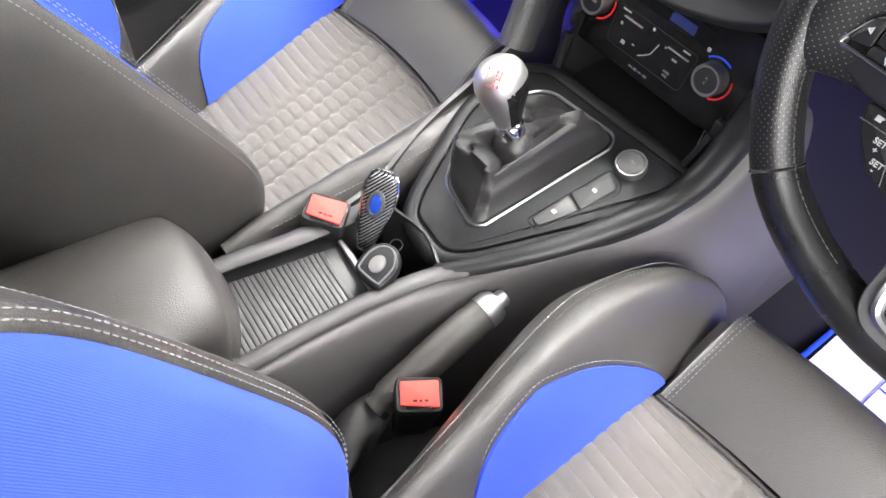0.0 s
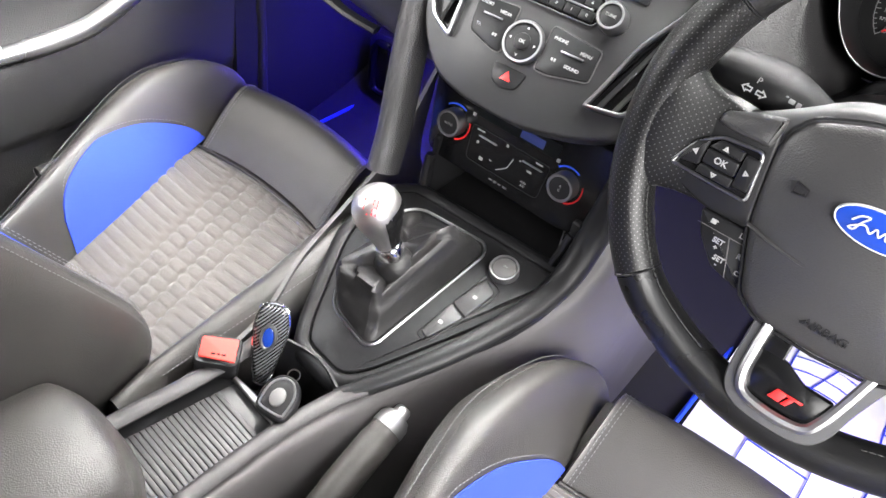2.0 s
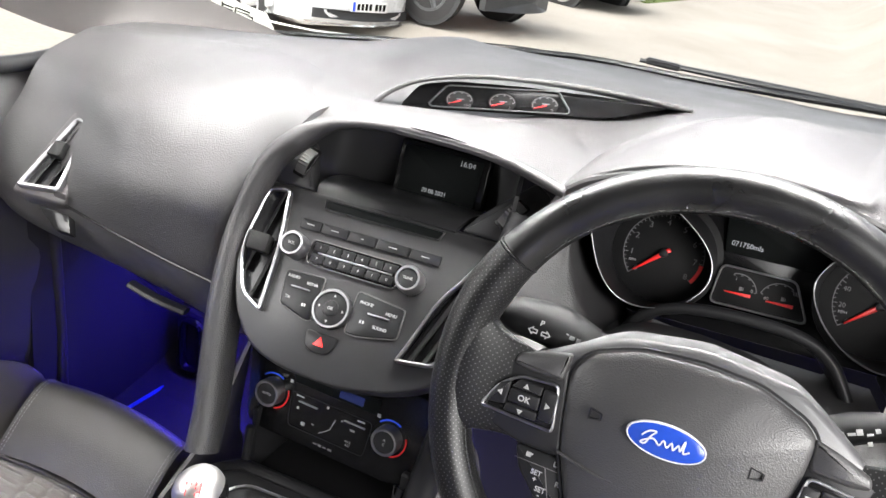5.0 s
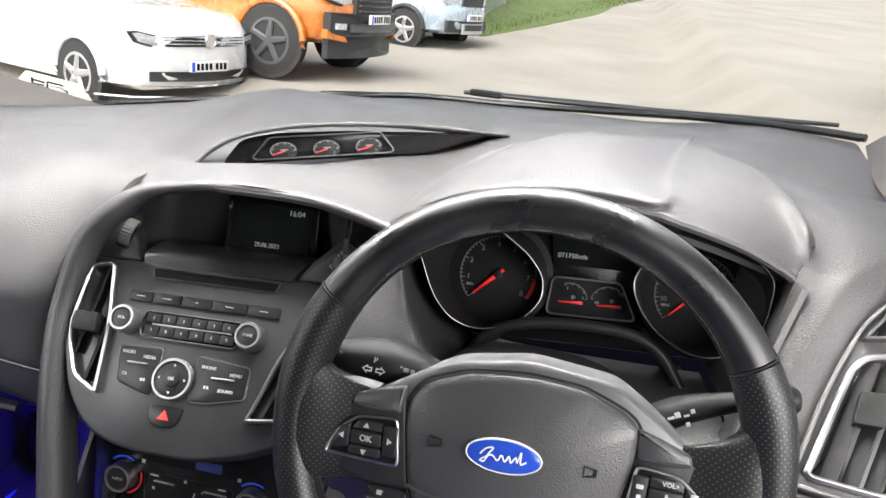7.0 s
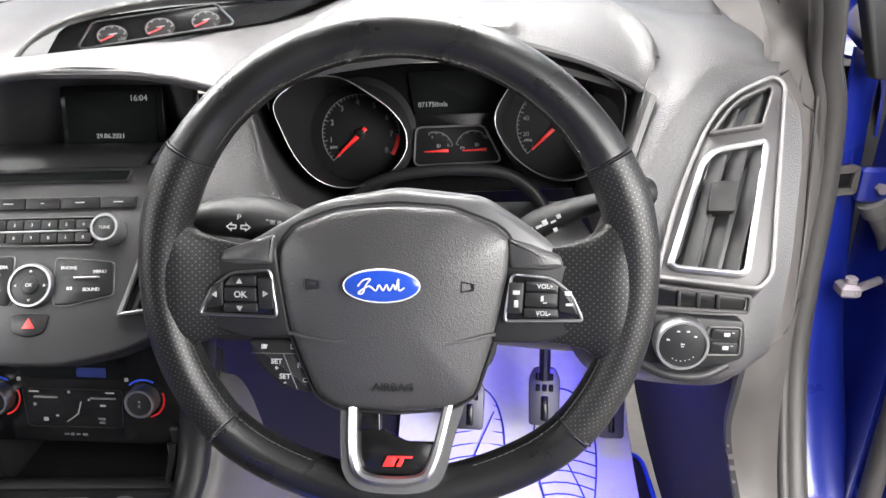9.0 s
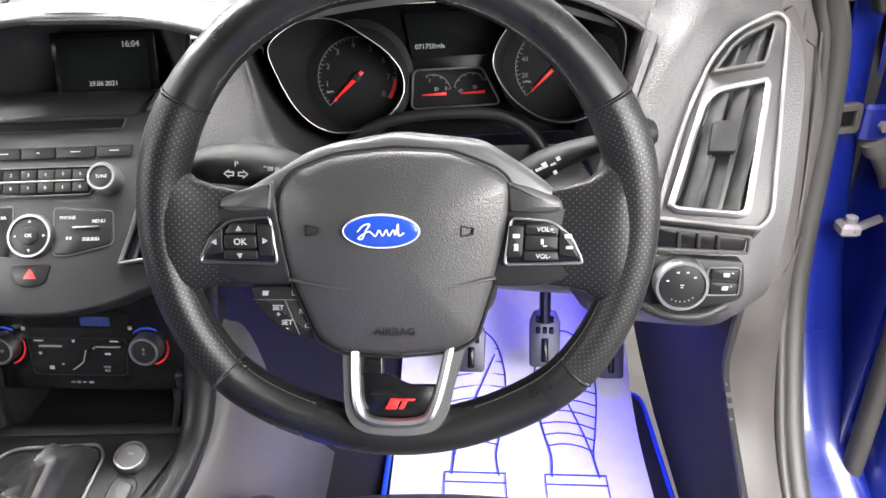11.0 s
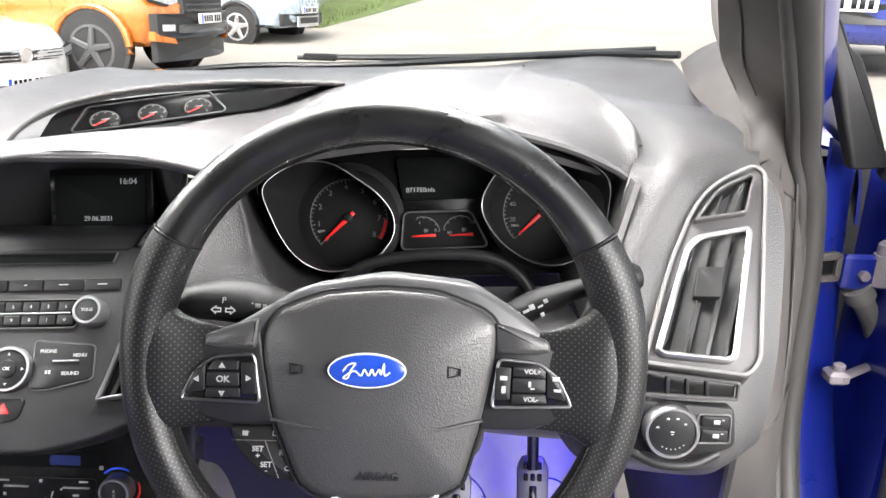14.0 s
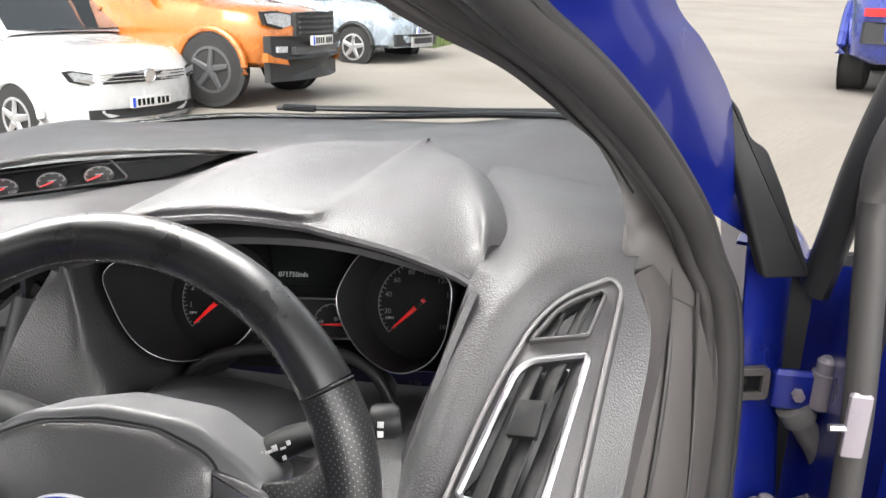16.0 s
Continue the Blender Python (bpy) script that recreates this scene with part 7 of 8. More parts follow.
part("bulb", tube(spline(seal_line, 7), .0145, 14), RUBBER, ds)
part("lip", tube(spline([(x - .016, y - .012, z) for x, y, z in seal_line], 7), .007, 10), RUBBER, ds)
part("outer_lip", tube(spline([(x + .014, y + .004, z) for x, y, z in seal_line], 7), .005, 8), RUBBER, ds)
# lower pillar and kick panel
kick = thing("kick_panel", "grey plastic trim beside the driver's footwell", "trim panel", (.75, .2, .3), kind="structure")
part("upper_trim", sheet([[(.722, .285, .985), (.745, .300, .985), (.775, .315, .95)], [(.725, .27, .90), (.755, .29, .90), (.79, .318, .90)], [(.715, .225, .80), (.755, .26, .80), (.795, .318, .80)], [(.70, .19, .72), (.75, .23, .72), (.795, .315, .72)]], 6, 5, .006, (0, 1, 0)), TRIM, kick)
part("lower_trim", sheet([[(.700, .20, .722), (.75, .235, .722), (.797, .312, .722)], [(.702, .21, .66), (.752, .235, .66), (.798, .308, .65)], [(.715, .24, .58), (.758, .25, .58), (.800, .285, .56)], [(.735, .225, .50), (.772, .225, .49), (.812, .245, .48)], [(.745, .13, .42), (.785, .14, .41), (.822, .165, .41)], [(.745, -.02, .375), (.79, -.01, .375), (.828, .06, .375)], [(.75, -.55, .365), (.80, -.55, .365), (.842, -.55, .37)]], 6, 5, .006, (0, 1, -.3)), TRIM, kick)
part("inner_side", sheet([[(.700, .20, .722), (.702, .21, .66), (.715, .24, .58), (.735, .225, .50), (.745, .13, .42), (.745, -.02, .375), (.75, -.55, .365)], [(.69, .40, .70), (.70, .40, .64), (.71, .40, .54), (.735, .34, .44), (.745, .16, .34), (.745, -.02, .30), (.75, -.55, .28)], [(.69, .80, .66), (.70, .80, .60), (.71, .75, .42), (.735, .60, .28), (.745, .25, .24), (.745, -.02, .23), (.75, -.55, .22)]], 5, 5, .006, (1, 0, 0)), CARPET, kick, "black carpet lining")
part("trim_gap", tube(spline([(.733, .287, .985), (.739, .275, .90), (.731, .234, .80), (.718, .199, .724)], 6), .0022, 6), RUBBER, kick)
part("trim_gap", tube(spline([(.757, .301, .985), (.765, .293, .90), (.770, .277, .80), (.768, .261, .725)], 6), .0018, 6), RUBBER, kick)
part("joint", tube([(.702, .196, .722), (.75, .230, .722), (.796, .310, .722)], .0014, 6), RUBBER, kick)
# painted body side: jamb, wing top, sill
body = thing("body_side", "glossy deep blue painted door jamb and sill", "car body", (.85, .3, .3), kind="structure")
part("jamb", sheet([[(.806, .338, 1.00), (.83, .352, .99), (.855, .375, .98), (.87, .43, .97)], [(.812, .343, .90), (.835, .350, .90), (.862, .385, .90), (.875, .45, .90)], [(.815, .345, .80), (.84, .352, .80), (.868, .38, .80), (.88, .46, .80)], [(.815, .340, .68), (.845, .345, .68), (.880, .37, .68), (.895, .46, .68)], [(.822, .315, .56), (.855, .318, .56), (.895, .335, .56), (.92, .45, .56)], [(.83, .26, .47), (.865, .262, .46), (.91, .28, .46), (.94, .42, .46)], [(.84, .19, .41), (.88, .19, .40), (.925, .20, .39), (.955, .40, .38)]], 6, 6, .004, (0, 1, 0)), PAINT, body)
part("pillar_skin", sheet([[(.806, .338, 1.00), (.825, .348, .99), (.845, .362, .98)], [(.746, .278, 1.045), (.785, .31, 1.05), (.803, .335, 1.05)], [(.694, .180, 1.115), (.738, .230, 1.122), (.765, .290, 1.128)], [(.652, .098, 1.168), (.695, .145, 1.172), (.728, .205, 1.174)], [(.612, .022, 1.206), (.658, .070, 1.210), (.697, .142, 1.205)], [(.574, -.11, 1.255), (.622, -.06, 1.27), (.655, .0, 1.28)], [(.56, -.26, 1.31), (.585, -.24, 1.33), (.61, -.17, 1.35)]], 6, 6, .004, (0, 1, 0)), PAINT, body)
part("sill", sheet([[(.842, -.60, .385), (.838, .05, .385), (.842, .18, .40), (.85, .24, .44)], [(.87, -.60, .385), (.868, .05, .385), (.875, .18, .395), (.885, .25, .43)], [(.915, -.60, .37), (.915, .05, .37), (.92, .18, .38), (.93, .28, .42)], [(.945, -.60, .31), (.945, .05, .31), (.948, .18, .32), (.955, .32, .36)], [(.94, -.60, .20), (.94, .05, .20), (.945, .18, .20), (.95, .34, .22)]], 5, 5, .004, (-1, 0, -1)), PAINT, body)
part("striker_plate", rim_frame(rpoly([(-.018, -.017), (.018, -.017), (.018, .017), (-.018, .017)], .006), .008, .006, frame_of((0.825, .341, 0.855), (.95, .25, .02), (0, 0, 1)), -.002), TRIM, body, "grey stop with a square hole")
part("striker_hole", plate(rpoly([(-.011, -.010), (.011, -.010), (.011, .010), (-.011, .010)], .004), .002, frame_of((0.825, .341, 0.855), (.95, .25, .02), (0, 0, 1)), .001), GLOSS, body)
part("bolt", disc(0, 0, .005, .006, frame_of((.838, .340, .62), (.95, .2, 0), (0, 0, 1)), 0), PAINT, body)
CV = frame_of((.80, .303, 1.042), (.98, .20, 0), (0, .02, 1))
part("corner_cover", plate(rpoly([(-.043, .069), (-.037, .088), (-.028, .078), (-.015, .054), (.000, .045), (.018, .012), (.052, -.060), (.052, -.066), (.012, -.068), (-.014, -.002)], .005), .006, CV, .003, -.008), SATIN, body, "black rubber corner cover")
wing = [[(.80, .36, .99), (.82, .45, 1.00), (.80, .70, 1.01), (.75, 1.0, .99)], [(.88, .42, .96), (.89, .50, .97), (.88, .75, .97), (.84, 1.0, .95)], [(.92, .47, .86), (.925, .55, .86), (.92, .8, .86), (.90, 1.0, .85)], [(.93, .48, .60), (.935, .56, .60), (.94, .8, .60), (.92, 1.0, .60)]]
part("wing", sheet(wing, 5, 5, .004, (-1, 0, 0)), PAINT, body)
# added dark panel: hides the ground and stands for shade in the hinge gap
part("hinge_shade_panel", box((.850, .468, .44), (1.02, .476, .955), .003), SATIN, body, "added dark panel standing for the shade behind the door hinges")
# scuff plate with red chevrons
scuff = thing("sill_plate", "brushed steel sill plate with red chevrons", "sill plate", (.885, .0, .39))
SP = frame_of((.866, .02, .3915), (1, 0, -.16), (.02, 1, 0))
part("plate", plate(rpoly([(-.020, -.34), (.020, -.34), (.020, .17), (.010, .195), (-.012, .195), (-.020, .17)], .006), .003, SP, .001, -.004), ALU, scuff)
part("plate_edge", rim_frame(rpoly([(-.024, -.345), (.024, -.345), (.024, .172), (.012, .200), (-.014, .200), (-.024, .172)], .007), .004, .002, SP, -.004), RUBBER, scuff)
for i in range(7):
    y = .150 - i * .042
    part("chevron", plate([(-.013, y - .010), (.000, y + .006), (.012, y - .004), (.012, y + .004), (.000, y + .015), (-.013, y - .001)], .0036, SP, .0002, .0028), REDPAINT, scuff)

# ---- driver's door, standing open ----
door = thing("door_1", "open driver's door, deep blue with black trim", "car door", (.92, .45, .3), kind="structure")
part("end_face", sheet([[(x, y, z - d) for x, y, d in ((.888, .405, .03), (.899, .355, .01), (.894, .305, .0), (.886, .262, .0))] for z in (.26, .45, .62, .78, .92, .985)], 5, 4, .004, (1, 0, 0)), PAINT, door)
D = (.80, -.60, 0)
def dpt(u, v, w):
    """A place on the door: along it from the hinge, up, and towards the cabin."""
    return (.915 + D[0] * u - .60 * w, .245 + D[1] * u - .80 * w, v)
part("inner_frame", sheet([[dpt(u, v, w) for u, w in ((0.0, -.012), (.02, 0), (.06, 0), (.075, -.015))] for v in (.28, .45, .62, .80, .95, 1.0)], 4, 4, .004, (1, 1, 0)), PAINT, door, "blue painted inner edge of the door")
part("inner_panel", sheet([[dpt(u, v, w - .025) for u in (.070, .15, .35, .7, 1.0)] for v, w in ((.30, 0), (.40, .03), (.60, .035), (.66, .06), (.72, .045), (.88, .02), (.97, 0))], 4, 5, .02, (1, 1, 0)), DASH, door, "dark inner door panel")
part("outer_skin", sheet([[dpt(u, v, -.10 + .02 * math.sin(v * 3)) for u in (-.04, .1, .5, 1.05)] for v in (.28, .45, .62, .80, .93)], 4, 4, .006, (1, 1, 0)), PAINT, door)
part("door_seal", tube(spline([(.902, .246, .28), (.900, .246, .50), (.896, .246, .70), (.890, .246, .88), (.879, .248, 1.0), (.872, .246, 1.09), (.886, .212, 1.17), (.915, .16, 1.25)], 6), .0125, 14), RUBBER, door, "black rubber seal along the door edge")
part("window_frame", tube(spline([(.862, .318, .965), (.864, .300, 1.01), (.866, .272, 1.08), (.872, .240, 1.145), (.890, .195, 1.22), (.92, .13, 1.31)], 6), .0125, 12, flat=1.5), SATIN, door, "black window channel")
part("catch", box((.878, .232, .845), (.896, .240, .905), .003), HINGEM, door, "dull grey catch on the seal")
part("catch_pin", tube([(.880, .236, .872), (.866, .234, .872)], .0035, 8), ALU, door)
hg = thing("hinge_set", "blue painted door hinge with steel pin", "hinge", (0.867, 0.345, 0.835), group="door hinges")
part("leaf", box((0.849, 0.347, 0.825), (0.902, 0.359, 0.867), .004), PAINT, hg)
part("knuckle", tube([(0.896, 0.352, 0.832), (0.896, 0.352, 0.868)], .013, 14), HINGEM, hg)
part("pin", tube([(0.896, 0.352, 0.866), (0.896, 0.352, 0.880), (0.896, 0.352, 0.884)], [.010, .010, .006], 12), HINGEM, hg)
part("bolt", tube([(0.872, 0.347, 0.845), (0.872, 0.339, 0.845)], .006, 6), HINGEM, hg)
copy_thing(hg, Matrix.Translation(hg.location + Vector((.015, -.01, -.36))))
chk = thing("door_check", "steel door check strap between jamb and door", "door check", (.84, .31, .72))
part("bracket", box((.838, .306, .724), (.862, .330, .740), .004), HINGEM, chk)
part("rivet", tube([(.852, .318, .738), (.852, .318, .746), (.852, .318, .748)], [.007, .007, .004], 14), HINGEM, chk)
part("strap", tube([(.85, .31, .733), (.90, .345, .732), (.99, .41, .730)], .007, 8, flat=.5), HINGEM, chk)
boot = thing("cable_boot", "corrugated grey rubber cable boot", "cable boot", (0.885, 0.375, 0.650))
bp = spline([(0.878, 0.357, 0.818), (0.890, 0.357, 0.800), (0.906, 0.361, 0.775), (0.915, 0.366, 0.745), (0.918, 0.368, 0.700), (0.918, 0.368, 0.650), (0.926, 0.376, 0.600)], 10)
part("hose", tube(bp, [.0125 if i < 26 else (.0135 if (i // 2) % 2 else .0105) for i in range(len(bp))], 14), mat("boot_rubber", (.085, .082, .08), .7), boot)
part("collar", tube([(0.872, 0.356, 0.827), (0.882, 0.357, 0.813)], .017, 14), mat("boot_collar", (.10, .097, .095), .6), boot)

# ---- windscreen, wiper, cowl ----
ws = part("windscreen", sheet([[(-.60, .50, 1.00), (-.40, .70, .958), (-.1, .90, .985), (.2, .92, 1.0), (.5, .82, 1.02), (.70, .62, 1.04)], [(-.56, .15, 1.22), (-.38, .36, 1.22), (-.1, .5, 1.22), (.2, .52, 1.22), (.45, .42, 1.22), (.62, .22, 1.22)], [(-.50, -.10, 1.36), (-.3, .12, 1.385), (-.1, .2, 1.395), (.2, .2, 1.395), (.40, .12, 1.385), (.52, -.06, 1.36)]], 5, 5, .004, (0, 1, 0)), GLASS, None, "clear curved windscreen glass above the dash", category="windscreen", kind="structure")
ws.visible_shadow = False
part("cowl", sheet([[(-.46, .66, .935), (-.3, .755, .952), (-.1, .86, .975), (.2, .905, .99), (.5, .80, 1.022), (.68, .66, 1.044)], [(-.48, .80, .93), (-.3, .88, .94), (-.1, .96, .955), (.2, .99, .97), (.5, .90, .99), (.72, .78, 1.0)]], 3, 6, .01, (0, 0, -1)), SATIN, None, "black plastic cowl under the windscreen", category="cowl", kind="structure")
part("screen_edge", tube(spline([(-.46, .645, .945), (-.3, .748, .964), (-.16, .822, .977), (.02, .895, .996), (.2, .905, 1.003), (.36, .87, 1.017), (.53, .78, 1.040), (.64, .68, 1.055), (.71, .62, 1.060)], 5), .0055, 8), GLOSS, None, "thin black line along the foot of the windscreen", category="screen edge", kind="structure")
wip = thing("wiper", "black wiper arm and blade at rest on the windscreen", "wiper", (.3, .95, 1.0))
part("blade", tube([(.12, .925, 1.012), (.30, .935, 1.016), (.50, .86, 1.034), (.70, .72, 1.062)], [.0035, .0045, .0045, .003], 8), SATIN, wip)
part("arm", tube([(.14, .93, 1.014), (.32, .942, 1.020), (.42, .92, 1.026), (.62, .84, 1.036)], [.0055, .0055, .0045, .006], 8, flat=.6), SATIN, wip)
part("blade_clip", box((.13, .921, 1.008), (.19, .936, 1.020), .003), SATIN, wip)
part("roof", sheet([[(-.50, .14, 1.375), (0, .2, 1.405), (.50, .14, 1.375)], [(-.58, -.5, 1.43), (0, -.5, 1.46), (.58, -.5, 1.43)], [(-.55, -1.4, 1.38), (0, -1.4, 1.40), (.55, -1.4, 1.38)]], 6, 6, .03, (0, 0, 1)), GREYPL, None, "pale grey cloth headlining", category="ceiling", kind="structure")
part("rear_bulkhead", box((-.60, -1.52, .24), (.72, -1.46, 1.05), .02), LEATHER, None, "black rear seat back", category="rear seat", kind="structure")
# unseen panel added across the back to keep sky light off wheel and fascia
part("tailgate", sheet([[(x, -1.53, z) for x in (-.66, -.3, .1, .5, .80)] for z in (1.0, 1.2, 1.44)], 3, 3, .03, (0, -1, 0)), TRIM, None, "added unseen dark panel blocking sky light from the back", category="tailgate", kind="structure")
# unseen panels added at both rear sides, likewise only to block light
for sx, x0 in ((-1, -.66), (1, .80)):
    part("rear_side_blocker", sheet([[(x0, y, .25), (x0, y, .90), (x0 - sx * .08, y, 1.18), (x0 - sx * .22, y, 1.45)] for y in (-1.54, -1.2, -.75)], 3, 3, .03, (sx, 0, 0)), TRIM, None, "added unseen dark side panel blocking sky light from behind", category="side trim", kind="structure")
part("bonnet", sheet([[(-.6, .90, .86), (-.3, 1.0, .88), (.1, 1.06, .90), (.5, 1.0, .92), (.80, .86, .92)], [(-.62, 1.3, .80), (-.3, 1.4, .83), (.1, 1.42, .85), (.5, 1.4, .86), (.85, 1.3, .85)], [(-.6, 1.75, .72), (-.3, 1.85, .75), (.1, 1.88, .77), (.5, 1.85, .77), (.80, 1.75, .75)]], 5, 5, .004, (0, 0, -1)), PAINT, None, "deep blue bonnet hidden below the windscreen", category="bonnet", kind="structure")

stk = thing("windscreen_sticker", "pale rectangular sticker with dark strokes on the windscreen", "sticker", (-.56, .70, .94))
SK = frame_of((-.562, .705, .958), (.97, .05, -.115), (.10, -.30, .95))
part("film", plate(rpoly([(-.075, -.016), (.080, -.016), (.060, .017), (-.045, .017)], .003), .0012, SK, .0004), mat("sticker_film", (.50, .50, .46), .5), stk)
part("stroke", bars([(-.035, -.002, .004, .018), (-.022, .003, .022, .003), (-.018, -.006, .020, .003), (.010, .006, .030, .003), (.010, -.009, .034, .003), (-.006, -.002, .003, .016), (.030, -.003, .003, .012), (.022, -.002, .014, .003)], SK @ Matrix.Translation((0, 0, .0013))), GLOSS, stk)

# ---- passenger side ----
dp = thing("door_2", "closed passenger door with grey grained panel", "car door", (-.58, .1, .28), kind="structure")
part("inner_panel", sheet([[(-.575, y, z) for y in (-.9, -.3, .1, .34)] for z in (.26, .42)] + [[(-.555, -.9, .47), (-.555, -.3, .47), (-.56, .1, .46), (-.575, .33, .46)], [(-.54, -.9, .55), (-.54, -.3, .55), (-.545, .08, .56), (-.575, .33, .58)], [(-.56, -.9, .60), (-.56, -.3, .60), (-.56, .12, .64), (-.575, .33, .66)], [(-.575, -.9, .80), (-.575, -.3, .80), (-.57, .10, .80), (-.58, .32, .80)], [(-.60, -.9, .90), (-.60, -.3, .90), (-.60, .1, .90), (-.61, .40, .90)]], 4, 6, .02, (-1, 0, 0)), DASH, dp)
part("pull_handle", tube(spline([(-.552, -.14, .588), (-.540, -.06, .594), (-.535, .0, .602), (-.535, .063, .626), (-.538, .119, .655), (-.552, .160, .690)], 6), .0115, 14, flat=1.2), ALU, dp, "silver pull handle")
part("handle_bowl", plate(rpoly([(-.035, -.03), (.035, -.03), (.035, .03), (-.035, .03)], .012), .004, frame_of((-.572, .165, .768), (0, -1, 0), (0, 0, 1)), .002, -.004), GLOSS, dp)
part("handle_frame", rim_frame(rpoly([(-.04, -.035), (.04, -.035), (.04, .035), (-.04, .035)], .014), .006, .008, frame_of((-.572, .165, .768), (0, -1, 0), (0, 0, 1)), -.002), SATIN, dp)
part("release_lever", tube([(-.566, .18, .755), (-.56, .165, .760), (-.56, .15, .764)], .006, 8), CHROME, dp, "chrome release lever")
part("map_pocket", tube(spline([(-.55, -.10, .40), (-.548, .0, .405), (-.552, .1, .42), (-.565, .2, .46)], 6), .012, 10), DASHLO, dp)
part("window_rail", tube(spline([(-.585, -.8, .915), (-.585, .0, .905), (-.595, .3, .895), (-.60, .45, .93)], 6), .012, 10), SATIN, dp)
part("kick_lining", sheet([[(-.565, .26, .24), (-.585, .55, .24), (-.58, .82, .26)], [(-.565, .26, .50), (-.585, .55, .50), (-.58, .82, .50)], [(-.57, .26, .72), (-.585, .55, .72), (-.58, .82, .72)]], 4, 4, .01, (-1, 0, 0)), CARPET, None, "dark carpet lining of the passenger footwell", category="lining", kind="structure")
part("door_edge_seal", tube(spline([(-.565, .315, .26), (-.572, .318, .45), (-.572, .31, .60), (-.570, .30, .72)], 6), .010, 10), RUBBER, None, "black rubber seal along the passenger door edge", category="door seal", kind="structure")
pl = thing("a_pillar", "grey grained pillar trim on the passenger side", "pillar trim", (-.55, .4, .95), kind="structure")
part("trim", sheet([[(-.42, .66, .945), (-.50, .57, .985), (-.56, .46, 1.03), (-.58, .25, 1.12), (-.56, .0, 1.24), (-.52, -.15, 1.33)], [(-.46, .59, .940), (-.53, .51, .965), (-.585, .42, 1.0), (-.61, .2, 1.08), (-.60, -.05, 1.20), (-.57, -.2, 1.30)], [(-.50, .50, .935), (-.565, .43, .935), (-.61, .36, .93), (-.64, .15, 1.02), (-.63, -.1, 1.16), (-.60, -.25, 1.27)]], 5, 5, .01, (-1, 0, 0)), TRIM, pl)
part("glovebox_handle", tube(spline([(-.20, .168, .700), (-.24, .162, .705), (-.28, .163, .710)], 4), .008, 8, flat=.6), SATIN, dash)
part("glovebox_seam", tube(spline([(-.14, .1435, .768), (-.22, .1455, .772), (-.34, .1535, .780), (-.44, .166, .786)], 6), .0016, 6), GLOSS, dash)
part("airbag_mark", bars([(0, 0, .022, .008)], frame_of((-.385, .155, .795), (1, -.1, .05), (0, 0, 1)), .0012), DASHLO, dash)
part("footwell_grip", tube([(-.50 + .022 * (math.copysign(abs(math.cos(a)) ** .5, math.cos(a))), .555, .35 + .052 * (math.copysign(abs(math.sin(a)) ** .6, math.sin(a)))) for a in [2 * math.pi * i / 36 for i in range(36)]], .0075, 8, closed=True, up=(0, 1, 0)), GLOSS, None, "black oval loop on the passenger footwell wall", category="grip")
part("footwell_panel", box((-.545, .562, .27), (-.455, .58, .43), .015), CARPET, None, "carpeted panel behind the loop", category="panel", kind="structure")

# ---- floor mats and pedals ----
def carpet_mat(x0, x1, y0, y1, z, label):
    e = thing("floor_mat", label, "floor mat", ((x0 + x1) / 2, (y0 + y1) / 2, z), group="floor mats")
    p = rpoly([(x0, y0), (x1, y0), (x1 - .01, y1), (x0 + .01, y1)], .04, 6)
    part("carpet_sheet", plate(p, z + .008, ID, .003, z), CARPET, e)
    part("piping", tube([(q[0], q[1], z + .008) for q in p], .004, 8, closed=True), BLUETRIM, e, "bright blue edge piping")


carpet_mat(.295, .735, -.05, .60, .2535, "black carpet mat with blue piping in the driver's footwell")
carpet_mat(-.54, -.17, .06, .60, .2535, "black carpet mat with blue piping in the passenger footwell")


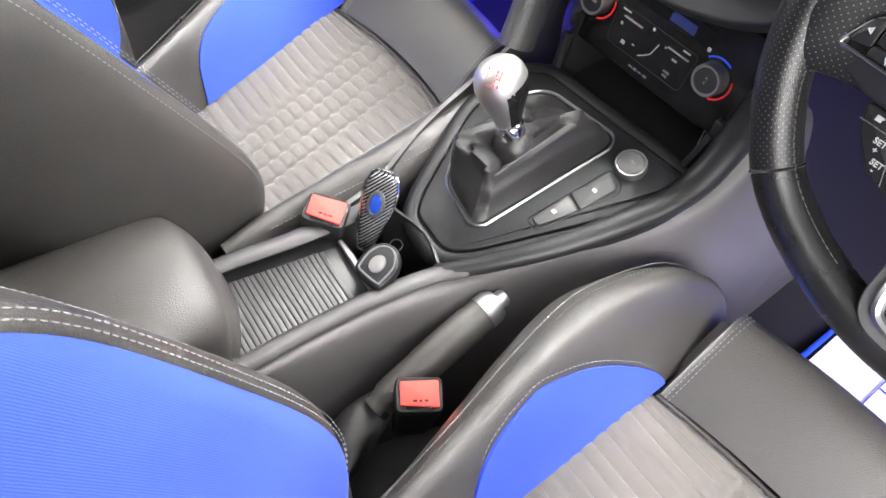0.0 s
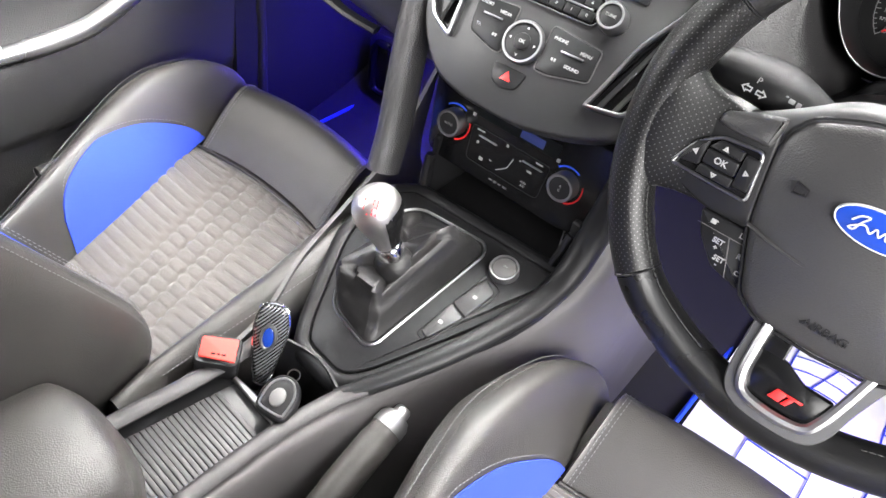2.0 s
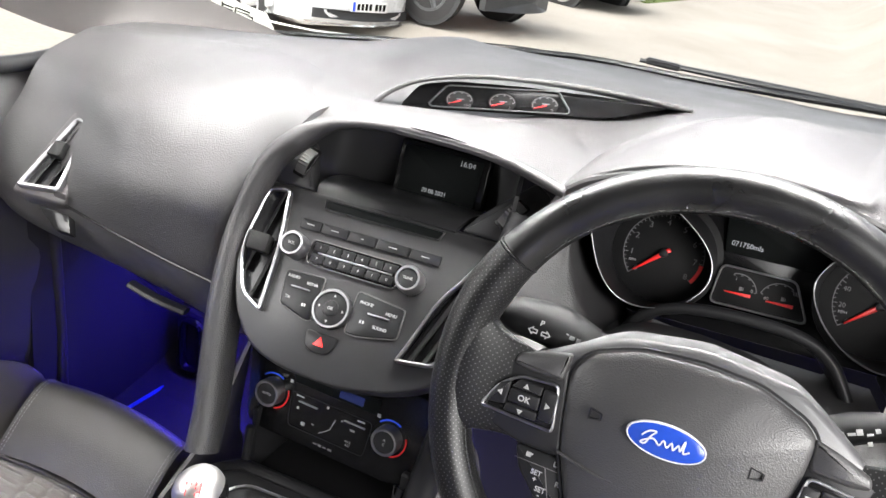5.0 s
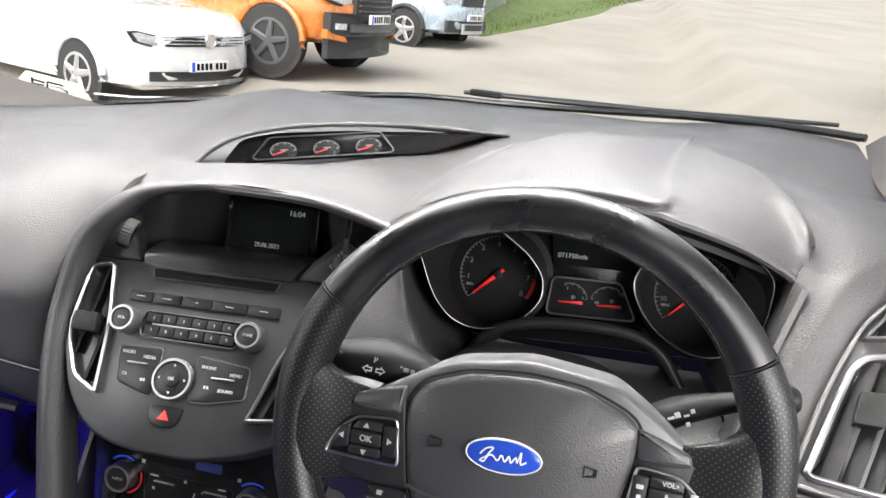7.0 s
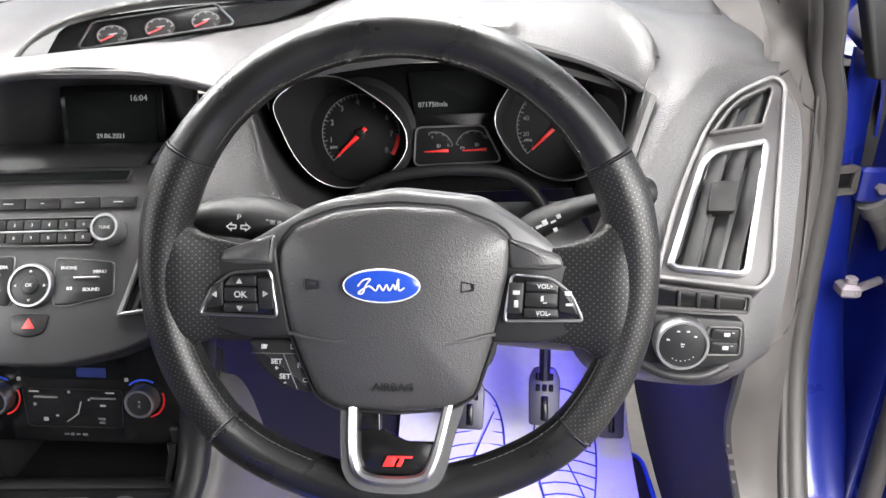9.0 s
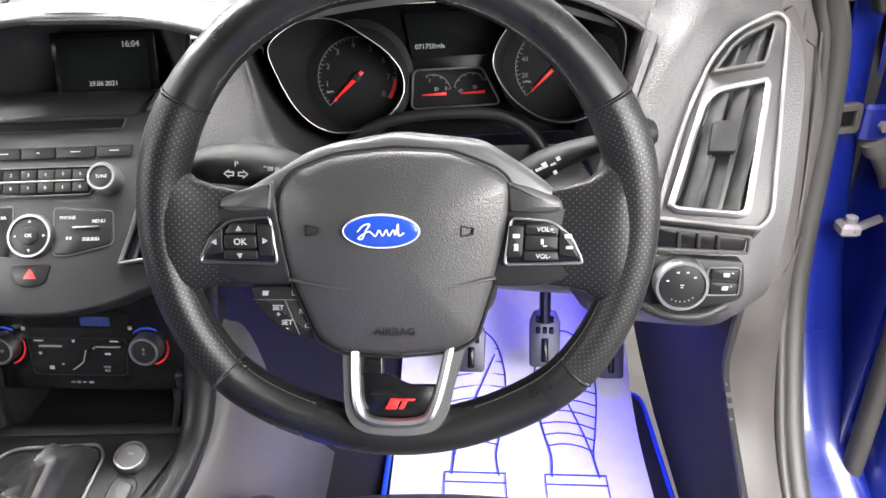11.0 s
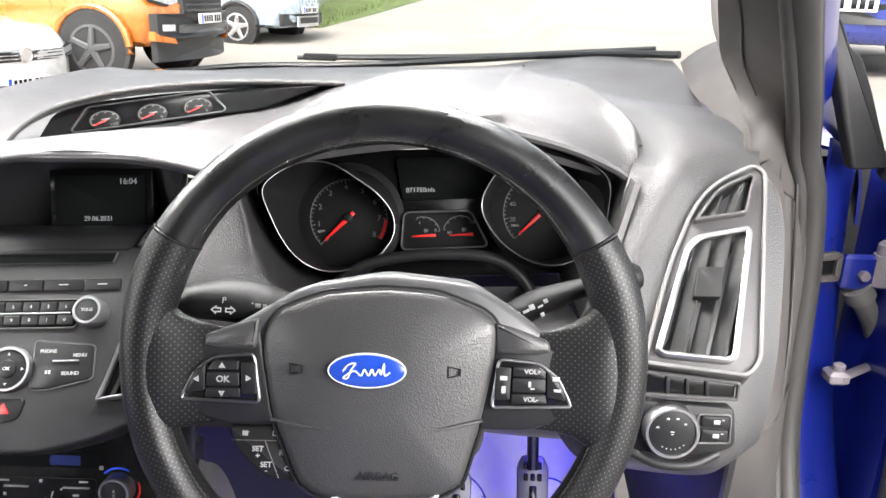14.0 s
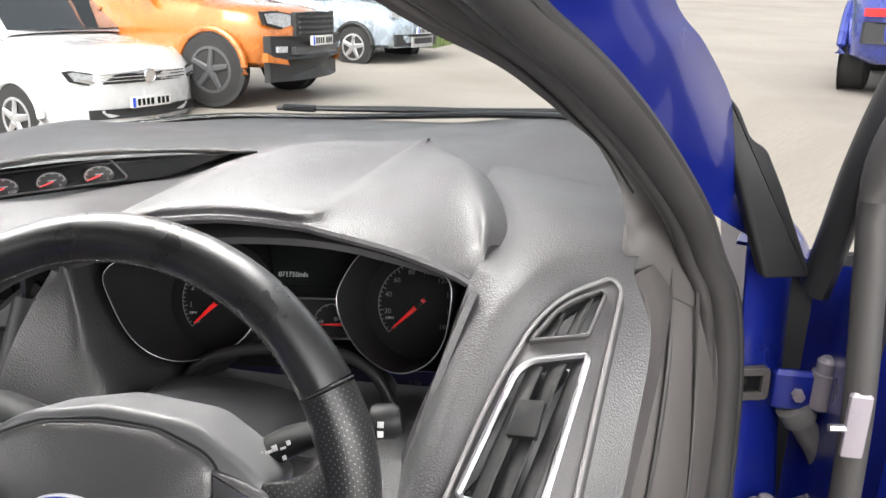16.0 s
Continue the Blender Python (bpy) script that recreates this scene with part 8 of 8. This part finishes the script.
def paper_mat(m, label, half=.195, prints=(-1, 1)):
    e = thing("paper_mat", label, "paper mat", m=m, group="paper mats")
    SY = m.translation.y
    slope = lambda y: 1.3 * max(0, y + SY - .42) ** 2
    rows = [[(x, y, .0012 + .0016 * math.sin(9 * x + 4 * y) * math.sin(7 * y) + slope(y)) for x in np.linspace(-half, half, 24)] for y in np.linspace(-.30, .38, 40)]
    hgt = lambda x, y: .0042 + slope(y) + .0016 * math.sin(9 * x + 4 * y) * math.sin(7 * y)
    part("sheet", shell(rows, .001, (0, 0, -1)), PAPER, e)
    for s in prints:
        cx = .008 + s * .076
        sole = [(.0, .036), (.045, .033), (.09, .041), (.15, .050), (.20, .051), (.245, .040), (.268, .022)]
        ol = [(cx - w, y) for y, w in sole] + [(cx, .276)] + [(cx + w, y) for y, w in sole[::-1]]
        part("foot_outline", tube([(q[0], q[1], hgt(*q[:2])) for q in spline(ol, 5)], .0015, 5), BLUEINK, e, "printed blue shoe outline")
        heel = [(cx - .046, -.062), (cx - .046, .004), (cx + .046, .004), (cx + .046, -.062)]
        part("heel_outline", tube([(x, y, hgt(x, y)) for x, y in heel], .0015, 5, closed=True), BLUEINK, e)
        part("heel_line", tube([(x, -.016, hgt(x, -.016)) for x in (cx - .045, cx, cx + .045)], .0014, 5), BLUEINK, e)
        for k in range(9):
            y = .060 + .0225 * k
            w = float(np.interp(y, [q[0] for q in sole], [q[1] for q in sole])) - .001
            part("sole_line", tube([(cx + w * u, y + .010 * (1 - u * u) - .006 * s * u, hgt(cx + w * u, y)) for u in (-1, -.5, 0, .5, 1)], .0012, 5), BLUEINK, e)
        part("sole_curve", tube(spline([(cx + s * .034, .03, hgt(cx, .03)), (cx + s * .020, .10, hgt(cx, .10)), (cx - s * .006, .17, hgt(cx, .17)), (cx - s * .034, .235, hgt(cx, .235))], 4), .0013, 5), BLUEINK, e)
    return e


paper_mat(pose(.505, .385, .2635), "white paper floor mat printed with blue shoe outlines")
paper_mat(pose(-.275, .06, .2635), "white paper mat tucked beside the console in the passenger footwell", .112, (0,))


def pedal(x, y, z, w, h, label):
    e = thing("pedal", label, "pedal", (x, y + .05, z), group="pedals")
    m = frame_of((x, y, z), (1, 0, 0), (0, .55, .83))
    part("pad", plate(rpoly([(-w, -h), (w, -h), (w * 1.05, h * .6), (w * .7, h), (-w * .7, h), (-w * 1.05, h * .6)], .006), .006, m, .002, -.006), PEDALM, e, "steel pedal face")
    for i in range(2):
        for j in range(3):
            part("grip_stud", plate(rpoly([(-w * .62 + j * w * .45, h * .15 + i * h * .38), (-w * .62 + j * w * .45 + w * .3, h * .15 + i * h * .38), (-w * .62 + j * w * .45 + w * .3, h * .4 + i * h * .38), (-w * .62 + j * w * .45, h * .4 + i * h * .38)], .002), .010, m, .002, .004), GLOSS, e)
    part("stud_bar", plate(rpoly([(-w * .25, -h * .85), (w * .25, -h * .85), (w * .25, 0), (-w * .25, 0)], .003), .009, m, .002, .004), GLOSS, e)
    part("arm", tube([(x, y + .012, z + .02), (x, y + .07, z + .12), (x, y + .12, z + .26)], .009, 10, flat=1.5), SATIN, e)


pedal(.543, .53, .420, .023, .045, "drilled steel brake pedal with rubber studs")
pedal(.428, .55, .385, .022, .04, "steel clutch pedal with rubber studs")
pedal(.655, .56, .39, .020, .055, "steel accelerator pedal beside the brake")
